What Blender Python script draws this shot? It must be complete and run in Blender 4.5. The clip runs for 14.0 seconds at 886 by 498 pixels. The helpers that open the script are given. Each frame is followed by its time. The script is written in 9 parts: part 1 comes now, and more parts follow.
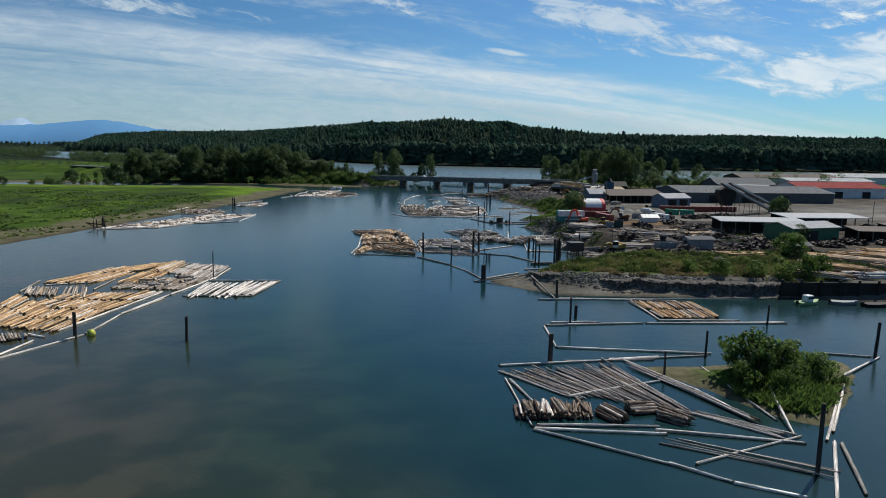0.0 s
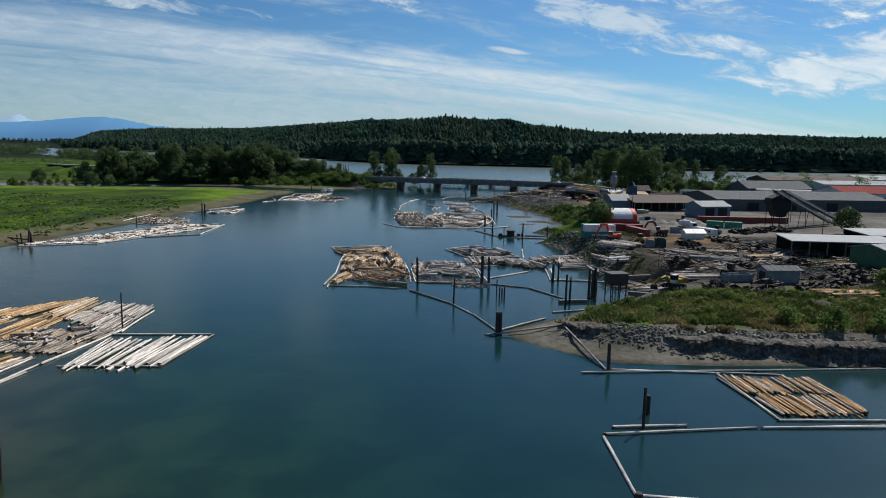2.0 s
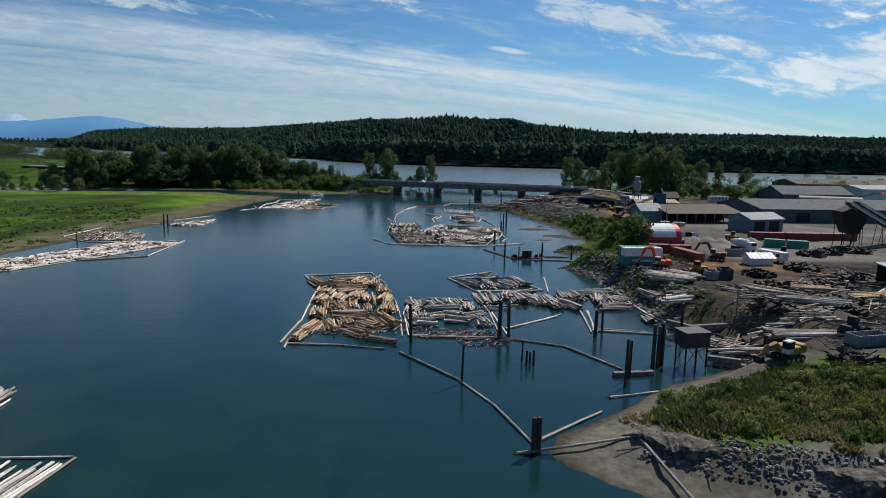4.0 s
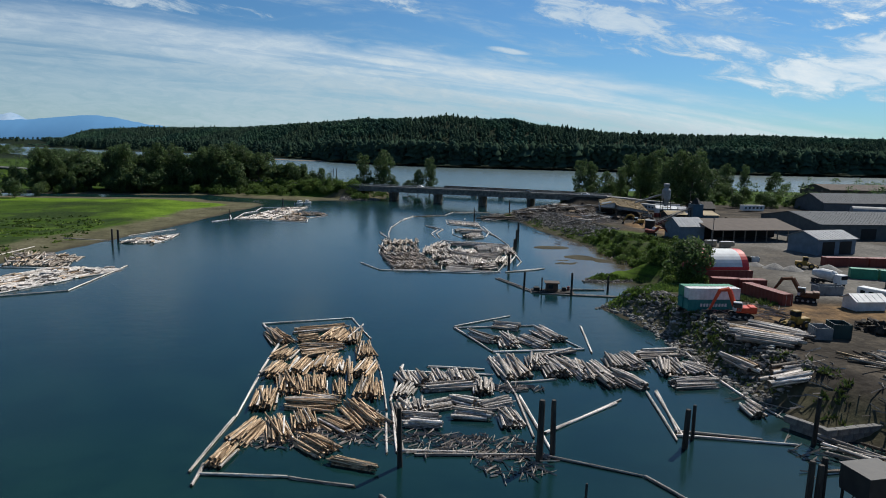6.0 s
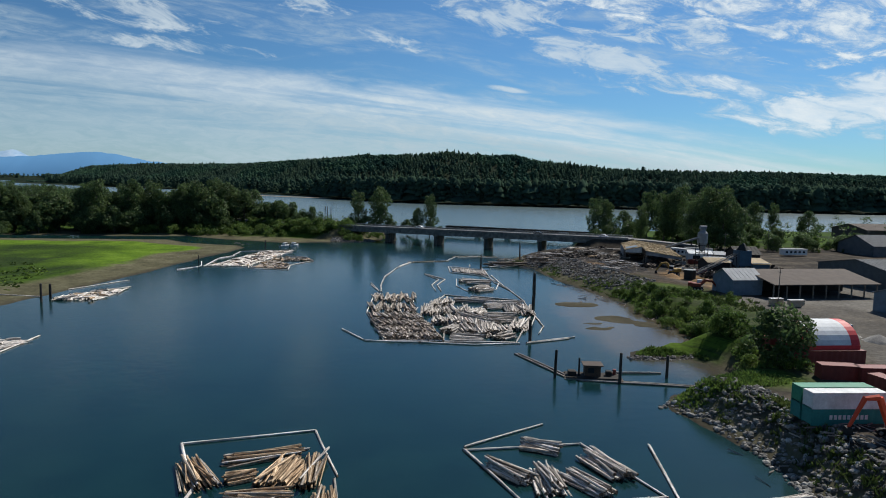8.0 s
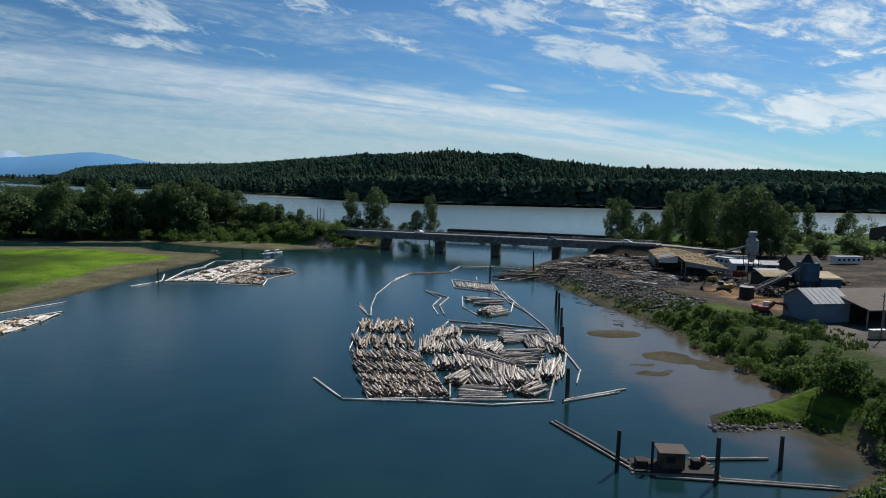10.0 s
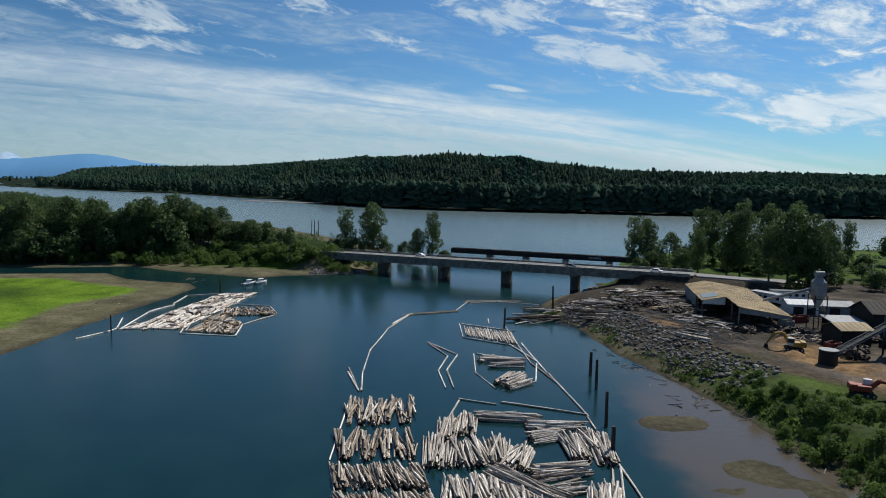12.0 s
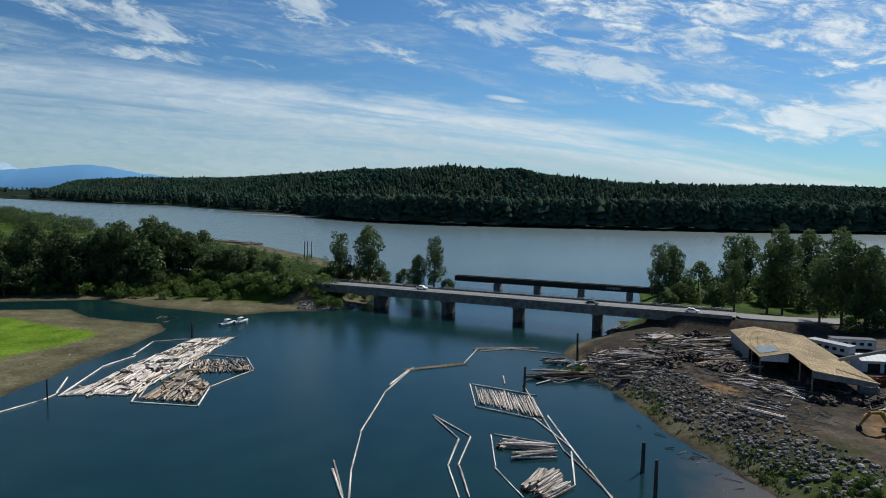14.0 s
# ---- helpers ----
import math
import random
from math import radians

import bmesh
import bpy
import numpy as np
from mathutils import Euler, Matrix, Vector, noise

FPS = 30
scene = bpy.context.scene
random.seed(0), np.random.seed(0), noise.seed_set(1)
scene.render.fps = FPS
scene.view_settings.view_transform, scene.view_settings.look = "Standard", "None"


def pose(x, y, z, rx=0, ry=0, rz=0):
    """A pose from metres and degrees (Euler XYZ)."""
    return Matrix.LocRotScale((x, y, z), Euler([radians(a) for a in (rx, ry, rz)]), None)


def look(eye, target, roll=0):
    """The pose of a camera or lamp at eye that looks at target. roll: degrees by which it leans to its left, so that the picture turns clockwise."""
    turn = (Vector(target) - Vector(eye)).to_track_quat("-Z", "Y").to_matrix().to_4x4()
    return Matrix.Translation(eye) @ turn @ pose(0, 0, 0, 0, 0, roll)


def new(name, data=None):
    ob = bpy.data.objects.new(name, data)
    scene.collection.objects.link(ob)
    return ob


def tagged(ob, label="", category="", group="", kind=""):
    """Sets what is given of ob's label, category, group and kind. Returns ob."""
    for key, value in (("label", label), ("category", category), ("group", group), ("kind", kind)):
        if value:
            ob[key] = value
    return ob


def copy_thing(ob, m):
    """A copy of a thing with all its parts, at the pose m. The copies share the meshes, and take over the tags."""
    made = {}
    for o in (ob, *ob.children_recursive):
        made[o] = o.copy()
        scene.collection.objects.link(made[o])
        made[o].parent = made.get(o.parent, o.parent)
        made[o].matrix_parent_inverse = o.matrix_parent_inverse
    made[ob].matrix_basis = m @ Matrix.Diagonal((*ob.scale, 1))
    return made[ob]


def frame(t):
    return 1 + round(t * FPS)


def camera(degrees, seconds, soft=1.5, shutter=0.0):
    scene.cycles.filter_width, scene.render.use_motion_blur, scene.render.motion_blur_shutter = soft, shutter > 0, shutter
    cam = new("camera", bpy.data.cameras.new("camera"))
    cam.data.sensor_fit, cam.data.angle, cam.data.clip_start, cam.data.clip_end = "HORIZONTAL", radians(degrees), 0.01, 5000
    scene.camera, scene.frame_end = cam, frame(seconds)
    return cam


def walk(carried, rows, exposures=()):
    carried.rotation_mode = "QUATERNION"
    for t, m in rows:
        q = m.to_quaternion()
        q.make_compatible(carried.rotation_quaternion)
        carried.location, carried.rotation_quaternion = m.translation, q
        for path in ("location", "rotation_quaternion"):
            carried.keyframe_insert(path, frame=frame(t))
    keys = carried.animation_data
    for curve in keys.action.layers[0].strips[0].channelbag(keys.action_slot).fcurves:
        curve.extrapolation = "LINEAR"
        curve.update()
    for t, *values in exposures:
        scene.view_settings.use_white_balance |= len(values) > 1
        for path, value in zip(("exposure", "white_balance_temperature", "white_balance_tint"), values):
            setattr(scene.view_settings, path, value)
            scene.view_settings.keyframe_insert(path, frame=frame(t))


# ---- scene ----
cam = camera(69.0, 14.0, 1.0)
PATH = [
    (0, (1.26, -2.08, 29.8), (2.21, 96.75, 14.55), 0.90),
    (0.5, (1.34, 8.46, 29.98), (2.29, 107.27, 14.63), 1.00),
    (1, (1.64, 19.17, 30.23), (2.49, 117.98, 14.88), 1.00),
    (1.5, (1.93, 29.96, 30.3), (2.64, 128.76, 14.90), 1.10),
    (2, (1.78, 40.23, 30.33), (2.57, 139.02, 14.82), 1.10),
    (2.5, (1.93, 50.44, 30.32), (2.64, 149.24, 14.92), 1.10),
    (3, (1.98, 60.72, 30.36), (2.64, 159.52, 14.91), 1.10),
    (3.2, (1.94, 64.76, 30.49), (2.60, 163.54, 14.95), 1.10),
    (5.5, (0.75, 109.66, 31.83), (1.70, 208.45, 16.32), 1.30),
    (6, (0.72, 119.58, 32.06), (1.62, 218.37, 16.55), 1.30),
    (6.5, (0.61, 128.9, 31.8), (1.51, 227.68, 16.26), 1.30),
    (7, (0.65, 138.41, 32.14), (1.55, 237.20, 16.63), 1.30),
    (7.2, (0.62, 142.1, 32.18), (1.46, 240.89, 16.67), 1.30),
    (7.3, (0.61, 143.95, 32.19), (1.42, 243.04, 18.72), 1.30),
    (7.4, (0.59, 145.79, 32.21), (1.37, 245.22, 21.62), 1.30),
    (7.5, (0.58, 147.64, 32.23), (1.33, 247.13, 22.18), 1.30),
    (8, (0.42, 156.41, 32.21), (1.11, 255.91, 22.21), 1.30),
    (8.2, (0.29, 160.03, 32.28), (0.98, 259.51, 22.14), 1.30),
    (10.5, (-0.4, 200.38, 32.34), (0.21, 299.87, 22.23), 1.00),
    (11, (-0.79, 208.31, 35.0), (-0.29, 307.80, 24.89), 1.00),
    (11.5, (-1.41, 216.93, 37.44), (-0.85, 316.42, 27.33), 1.00),
    (12, (-1.82, 225.08, 40.11), (-1.21, 324.57, 30.00), 1.00),
    (12.3, (-2.11, 229.93, 41.82), (-1.54, 329.41, 31.64), 0.94),
    (12.4, (-2.2, 231.54, 42.39), (-1.64, 331.03, 32.30), 0.92),
    (12.5, (-2.3, 233.16, 42.96), (-1.74, 332.72, 33.57), 0.90),
    (12.6, (-2.4, 234.62, 43.3), (-1.86, 334.45, 37.51), 0.92),
    (12.7, (-2.51, 236.08, 43.64), (-1.99, 336.05, 41.23), 0.94),
    (12.8, (-2.61, 237.54, 43.99), (-2.09, 337.53, 42.54), 0.96),
    (12.9, (-2.72, 239.0, 44.33), (-2.21, 338.99, 42.88), 0.98),
    (13, (-2.82, 240.46, 44.67), (-2.31, 340.44, 43.01), 1.00),
    (13.1, (-2.9, 241.9, 44.83), (-2.39, 341.75, 39.30), 1.00),
    (13.2, (-2.97, 243.35, 44.98), (-2.45, 343.01, 36.70), 1.00),
    (13.3, (-3.04, 244.79, 45.13), (-2.52, 344.42, 36.59), 1.00),
    (13.5, (-3.19, 247.67, 45.44), (-2.63, 347.30, 36.85), 1.00),
    (14, (-3.88, 255.26, 45.64), (-3.08, 354.89, 37.10), 1.00),
]
walk(cam, [(t, look(eye, target, roll)) for t, eye, target, roll in PATH])

# ---- world, sun, exposure ----
SUN_AZ, SUN_EL = radians(42), radians(48)      # clockwise from +y, above the horizon
world = bpy.data.worlds.new("sky")
scene.world = world
world.use_nodes = True
wt = world.node_tree
wt.nodes.clear()


def wmath(op, a, b=None, c=None):
    n = wt.nodes.new("ShaderNodeMath")
    n.operation = op
    for i, v in enumerate((a, b, c)):
        if v is None:
            continue
        if isinstance(v, (int, float)):
            n.inputs[i].default_value = v
        else:
            wt.links.new(v, n.inputs[i])
    return n.outputs[0]


def wstep(v, lo, hi):
    n = wt.nodes.new("ShaderNodeMapRange")
    n.interpolation_type = "SMOOTHSTEP"
    wt.links.new(v, n.inputs[0])
    n.inputs[1].default_value, n.inputs[2].default_value = lo, hi
    return n.outputs[0]


def wnoise(x, y, scale, detail=5.0, rough=0.55, z=0.0, warp=0.0):
    c = wt.nodes.new("ShaderNodeCombineXYZ")
    wt.links.new(x, c.inputs[0])
    wt.links.new(y, c.inputs[1])
    c.inputs[2].default_value = z
    n = wt.nodes.new("ShaderNodeTexNoise")
    wt.links.new(c.outputs[0], n.inputs["Vector"])
    n.inputs["Scale"].default_value = scale
    n.inputs["Detail"].default_value = detail
    n.inputs["Roughness"].default_value = rough
    n.inputs["Distortion"].default_value = warp
    return n.outputs["Fac"]


geo_w = wt.nodes.new("ShaderNodeTexCoord")
sep_w = wt.nodes.new("ShaderNodeSeparateXYZ")
wt.links.new(geo_w.outputs["Generated"], sep_w.inputs[0])
DX, DY, DZ = sep_w.outputs
az = wmath("MULTIPLY", wmath("ARCTAN2", DX, DY), 57.2958)
el = wmath("MULTIPLY", wmath("ARCSINE", DZ), 57.2958)
# streak coordinates: s runs along the streaks, which sink to the right; q across them
s_al = wmath("ADD", az, wmath("MULTIPLY", el, -0.15))
bow = wmath("MINIMUM", wmath("MAXIMUM", wmath("ADD", az, 34.0), 0.0), 80.0)
q_ac = wmath("ADD", el, wmath("MULTIPLY", wmath("MULTIPLY", bow, bow), 0.0016))
edge_n = wnoise(wmath("MULTIPLY", s_al, 0.05), wmath("MULTIPLY", q_ac, 0.30), 1.0, 6.0, 0.62, 3.1, 0.4)
streak = wnoise(wmath("MULTIPLY", s_al, 0.075), wmath("MULTIPLY", q_ac, 0.55), 1.0, 7.0, 0.60, 7.7, 0.6)
fine = wstep(wnoise(wmath("MULTIPLY", s_al, 0.42), wmath("MULTIPLY", q_ac, 1.7), 1.0, 8.0, 0.68, 1.3, 0.7), 0.30, 0.72)
mottle = wnoise(wmath("MULTIPLY", az, 0.55), wmath("MULTIPLY", q_ac, 0.95), 1.0, 6.0, 0.68, 5.2, 0.3)
q_w = wmath("ADD", q_ac, wmath("MULTIPLY", wmath("SUBTRACT", edge_n, 0.5), 5.0))
veil = wmath("SUBTRACT", 1.0, wstep(q_w, 8.0, 10.4))
gap = wstep(wnoise(wmath("MULTIPLY", s_al, 0.045), wmath("MULTIPLY", q_ac, 0.62), 1.0, 4.0, 0.5, 11.4, 0.2), 0.56, 0.70)
gap = wmath("MULTIPLY", gap, wstep(az, -20.0, 18.0))
veil = wmath("MULTIPLY", veil, wmath("SUBTRACT", 0.97, wmath("MULTIPLY", gap, 0.60)))
bands = wnoise(wmath("MULTIPLY", s_al, 0.035), wmath("MULTIPLY", q_ac, 0.85), 1.0, 5.0, 0.6, 21.0, 0.3)
veil = wmath("MULTIPLY", veil, wmath("SUBTRACT", 1.0, wmath("MULTIPLY", wmath("MULTIPLY", wstep(bands, 0.48, 0.66), wstep(q_ac, 3.0, 6.0)), 0.55)))
veil = wmath("MULTIPLY", veil, wmath("ADD", 0.66, wmath("MULTIPLY", fine, 0.36)))
bright = wmath("MULTIPLY", wstep(q_w, 5.6, 8.2), wmath("SUBTRACT", 1.0, wstep(q_w, 9.0, 11.0)))
veil = wmath("MULTIPLY", veil, wmath("ADD", 0.64, wmath("MULTIPLY", wstep(az, -34.0, 0.0), 0.36)))
wisps = wmath("MULTIPLY", wstep(streak, 0.47, 0.72), wmath("ADD", 0.15, wmath("MULTIPLY", fine, 0.85)))
fibre = wnoise(wmath("MULTIPLY", s_al, 0.26), wmath("MULTIPLY", wmath("ADD", el, wmath("MULTIPLY", az, 0.20)), 0.80), 1.0, 9.0, 0.66, 17.3, 0.5)
fibre = wstep(fibre, 0.28, 0.74)
shred = wmath("MULTIPLY", wmath("SUBTRACT", edge_n, 0.5), 2.2)


def cloud(a0, e0, ra, re, slope, soft=0.9, tear=1.0):
    """One wispy bank: an oblong round (a0, e0) whose rim is torn by the noise."""
    da = wmath("SUBTRACT", az, a0)
    de = wmath("SUBTRACT", wmath("SUBTRACT", el, e0), wmath("MULTIPLY", da, slope))
    d2 = wmath("ADD", wmath("POWER", wmath("DIVIDE", da, ra), 2.0), wmath("POWER", wmath("DIVIDE", de, re), 2.0))
    d2 = wmath("ADD", d2, wmath("MULTIPLY", wmath("ADD", shred, wmath("MULTIPLY", wmath("SUBTRACT", 0.55, fibre), 2.4)), tear))
    return wmath("MULTIPLY", wmath("SUBTRACT", 1.0, wstep(d2, 1.0 - 1.4 * soft, 1.25)), wmath("ADD", 1.0 - 0.65 * soft, wmath("MULTIPLY", fibre, 0.65 * soft)))


def most(*fs):
    out = fs[0]
    for f in fs[1:]:
        out = wmath("MAXIMUM", out, f)
    return out


mott = wmath("MULTIPLY", most(cloud(30.0, 12.9, 13.0, 3.6, -0.12, 0.8), cloud(14.0, 15.2, 7.0, 1.5, -0.2), cloud(40.0, 14.5, 14.0, 5.0, 0.0)), wmath("ADD", 0.42, wmath("MULTIPLY", wstep(mottle, 0.30, 0.58), 0.60)))
patch = most(cloud(36.0, 7.0, 12.0, 2.5, 0.06, 0.5, 0.5), cloud(24.0, 8.2, 5.0, 0.7, -0.28, 0.8, 0.5), cloud(45.0, 8.0, 9.0, 2.6, 0.05, 0.5, 0.6))
high = wmath("MULTIPLY", most(cloud(5.0, 14.3, 9.0, 1.5, -0.24), cloud(14.0, 10.6, 9.0, 1.7, -0.30), cloud(-26.0, 13.0, 9.0, 1.2, -0.10), cloud(-11.0, 14.7, 3.4, 1.6, -0.15), cloud(-4.2, 11.9, 4.0, 0.6, -0.22), cloud(20.0, 13.0, 9.0, 2.2, -0.2), cloud(5.7, 8.25, 2.1, 0.28, -0.13, 0.7, 0.25), cloud(-22.0, 10.5, 7.0, 0.5, -0.02)), 0.80)
dens = most(veil, wmath("MULTIPLY", wisps, 0.55), high, mott, wmath("MULTIPLY", patch, wmath("ADD", 0.80, wmath("MULTIPLY", fine, 0.20))))
dens = wmath("MINIMUM", wmath("MAXIMUM", dens, 0.0), 1.0)
sky = wt.nodes.new("ShaderNodeTexSky")
sky.sky_type = "NISHITA"
sky.sun_disc = False
sky.sun_elevation, sky.sun_rotation = SUN_EL, SUN_AZ
sky.altitude, sky.air_density, sky.dust_density, sky.ozone_density = 20.0, 1.0, 0.3, 3.0
SKY_STRENGTH = 0.073
tint = wt.nodes.new("ShaderNodeMix")
tint.data_type, tint.blend_type = "RGBA", "MULTIPLY"
tint.inputs[0].default_value = 1.0
tint.inputs[7].default_value = (0.50, 0.83, 1.08, 1)
wt.links.new(sky.outputs[0], tint.inputs[6])
mixc = wt.nodes.new("ShaderNodeMix")
mixc.data_type = "RGBA"
wt.links.new(dens, mixc.inputs[0])
side = wt.nodes.new("ShaderNodeMix")
side.data_type, side.blend_type = "RGBA", "MULTIPLY"
side.inputs[0].default_value = 1.0
wt.links.new(tint.outputs[2], side.inputs[6])
wt.links.new(wmath("ADD", 0.84, wmath("MULTIPLY", wstep(az, -45.0, 10.0), 0.16)), side.inputs[7])
wt.links.new(side.outputs[2], mixc.inputs[6])
cl = wt.nodes.new("ShaderNodeMix")
cl.data_type = "RGBA"
wt.links.new(most(wmath("MULTIPLY", bright, 0.55), patch, mott, wmath("MULTIPLY", high, 0.7)), cl.inputs[0])
cl.inputs[6].default_value = (5.9, 7.4, 8.3, 1)
cl.inputs[7].default_value = (10.0, 10.9, 11.4, 1)
wt.links.new(cl.outputs[2], mixc.inputs[7])
bg = wt.nodes.new("ShaderNodeBackground")
bg.inputs[1].default_value = SKY_STRENGTH
wt.links.new(mixc.outputs[2], bg.inputs[0])
wo = wt.nodes.new("ShaderNodeOutputWorld")
wt.links.new(bg.outputs[0], wo.inputs[0])

sun_data = bpy.data.lights.new("sun", "SUN")
sun_data.energy, sun_data.angle, sun_data.color = 5.0, radians(0.53), (1.0, 0.95, 0.86)
sun_ob = new("sun", sun_data)
sun_ob.matrix_world = look((math.sin(SUN_AZ) * math.cos(SUN_EL), math.cos(SUN_AZ) * math.cos(SUN_EL), math.sin(SUN_EL)), (0, 0, 0))
scene.view_settings.exposure = 0.10


# ---- materials ----
def material(name, colours, scale=1.0, rough=0.8, bump=0.0, bump_scale=8.0, metal=0.0, rnd=0.0, detail=6.0, coord="Object", stretch=(1, 1, 1), island=0.0, fine=0.0, spec=0.3):
    """Noise-mixed colours (two or three), random value change per object or per island, and fine relief."""
    m = bpy.data.materials.new(name)
    m.use_nodes = True
    nt = m.node_tree
    b = nt.nodes["Principled BSDF"]
    b.inputs["Roughness"].default_value, b.inputs["Metallic"].default_value = rough, metal
    b.inputs["Specular IOR Level"].default_value = spec
    tc = nt.nodes.new("ShaderNodeTexCoord")
    mp = nt.nodes.new("ShaderNodeMapping")
    mp.inputs["Scale"].default_value = stretch
    if coord == "World":
        g = nt.nodes.new("ShaderNodeNewGeometry")
        nt.links.new(g.outputs["Position"], mp.inputs[0])
    else:
        nt.links.new(tc.outputs[coord], mp.inputs[0])
    n = nt.nodes.new("ShaderNodeTexNoise")
    n.inputs["Scale"].default_value, n.inputs["Detail"].default_value, n.inputs["Roughness"].default_value = scale, detail, 0.62
    nt.links.new(mp.outputs[0], n.inputs["Vector"])
    ramp = nt.nodes.new("ShaderNodeValToRGB")
    els = ramp.color_ramp.elements
    els[0].position, els[1].position = 0.32, 0.68
    els[0].color, els[1].color = (*colours[0], 1), (*colours[-1], 1)
    if len(colours) == 3:
        e = els.new(0.5)
        e.color = (*colours[1], 1)
    nt.links.new(n.outputs["Fac"], ramp.inputs[0])
    col = ramp.outputs[0]
    if rnd or island:
        if rnd:
            src = nt.nodes.new("ShaderNodeObjectInfo").outputs["Random"]
        else:
            src = nt.nodes.new("ShaderNodeNewGeometry").outputs["Random Per Island"]
        mr = nt.nodes.new("ShaderNodeMapRange")
        k = rnd or island
        mr.inputs[3].default_value, mr.inputs[4].default_value = 1 - k, 1 + k
        nt.links.new(src, mr.inputs[0])
        mul = nt.nodes.new("ShaderNodeMix")
        mul.data_type, mul.blend_type = "RGBA", "MULTIPLY"
        mul.inputs[0].default_value = 1.0
        nt.links.new(col, mul.inputs[6])
        nt.links.new(mr.outputs[0], mul.inputs[7])
        col = mul.outputs[2]
    if fine:
        n3 = nt.nodes.new("ShaderNodeTexNoise")
        n3.inputs["Scale"].default_value, n3.inputs["Detail"].default_value = scale * 9.0, 4.0
        nt.links.new(mp.outputs[0], n3.inputs["Vector"])
        mr3 = nt.nodes.new("ShaderNodeMapRange")
        mr3.inputs[1].default_value, mr3.inputs[2].default_value = 0.3, 0.7
        mr3.inputs[3].default_value, mr3.inputs[4].default_value = 1 - fine, 1 + fine
        nt.links.new(n3.outputs["Fac"], mr3.inputs[0])
        mul3 = nt.nodes.new("ShaderNodeMix")
        mul3.data_type, mul3.blend_type = "RGBA", "MULTIPLY"
        mul3.inputs[0].default_value = 1.0
        nt.links.new(col, mul3.inputs[6])
        nt.links.new(mr3.outputs[0], mul3.inputs[7])
        col = mul3.outputs[2]
    nt.links.new(col, b.inputs["Base Color"])
    if bump:
        n2 = nt.nodes.new("ShaderNodeTexNoise")
        n2.inputs["Scale"].default_value, n2.inputs["Detail"].default_value = bump_scale, 5.0
        nt.links.new(mp.outputs[0], n2.inputs["Vector"])
        bp = nt.nodes.new("ShaderNodeBump")
        bp.inputs["Strength"].default_value, bp.inputs["Distance"].default_value = min(bump, 1.0), 0.1 * bump
        nt.links.new(n2.outputs["Fac"], bp.inputs["Height"])
        nt.links.new(bp.outputs[0], b.inputs["Normal"])
    return m


def leaf_material(name, c0, c1, c2, island=0.35, through_light=0.3, scale=0.12):
    m = material(name, (c0, c1, c2), scale, 0.6 if through_light else 1.0, coord="World", island=island, spec=0.2 if through_light > 0.25 else 0.0)
    nt = m.node_tree
    b = nt.nodes["Principled BSDF"]
    if through_light:
        tr = nt.nodes.new("ShaderNodeBsdfTranslucent")
        nt.links.new(b.inputs["Base Color"].links[0].from_socket, tr.inputs["Color"])
        mx = nt.nodes.new("ShaderNodeMixShader")
        mx.inputs[0].default_value = through_light
        nt.links.new(b.outputs[0], mx.inputs[1])
        nt.links.new(tr.outputs[0], mx.inputs[2])
        nt.links.new(mx.outputs[0], nt.nodes["Material Output"].inputs[0])
    return m


M_CONC = material("weathered concrete", ((0.085, 0.083, 0.078), (0.15, 0.146, 0.138), (0.23, 0.225, 0.21)), 0.6, 0.85, 0.3, 6.0, fine=0.15)
M_ASPH = material("grey asphalt", ((0.13, 0.13, 0.13), (0.20, 0.20, 0.195)), 0.3, 0.9, 0.2, 20.0, coord="World", fine=0.2)
M_GIRDER = material("dark painted steel", ((0.025, 0.025, 0.028), (0.05, 0.047, 0.045)), 0.5, 0.6, 0.1, 6.0)
M_STEEL = material("galvanised steel", ((0.32, 0.33, 0.34), (0.45, 0.46, 0.47)), 2.0, 0.45, 0.05, 10.0, 0.7)
M_PILE = material("dark creosoted timber", ((0.018, 0.015, 0.013), (0.04, 0.034, 0.03), (0.07, 0.06, 0.05)), 1.2, 0.85, 0.5, 9.0, stretch=(3, 3, 0.4), rnd=0.3)
M_LEAF_A = leaf_material("cottonwood foliage", (0.038, 0.068, 0.027), (0.066, 0.106, 0.039), (0.105, 0.158, 0.058), 0.5, 0.45)
M_LEAF_B = leaf_material("dark riverside foliage", (0.030, 0.054, 0.042), (0.042, 0.072, 0.050), (0.060, 0.096, 0.058), 0.30, 0.25, 0.03)
M_LEAF_H = leaf_material("hillside foliage", (0.030, 0.062, 0.048), (0.044, 0.086, 0.058), (0.064, 0.116, 0.066), 0.35, 0.2, 0.010)
M_LEAF_C = leaf_material("bright shrub foliage", (0.042, 0.080, 0.020), (0.080, 0.135, 0.030), (0.125, 0.185, 0.046), 0.45, 0.5)
M_BARK = material("grey brown bark", ((0.05, 0.042, 0.035), (0.11, 0.095, 0.08)), 3.0, 0.9, 0.5, 12.0)


# ---- helpers for building ----
def mesh_of(name, verts, faces, mats, smooth=False, index=None):
    me = bpy.data.meshes.new(name)
    me.from_pydata(verts, [], faces)
    for m in (mats if isinstance(mats, (list, tuple)) else [mats]):
        me.materials.append(m)
    if index is not None:
        me.polygons.foreach_set("material_index", index)
    if smooth:
        me.polygons.foreach_set("use_smooth", [True] * len(me.polygons))
    me.update()
    return me


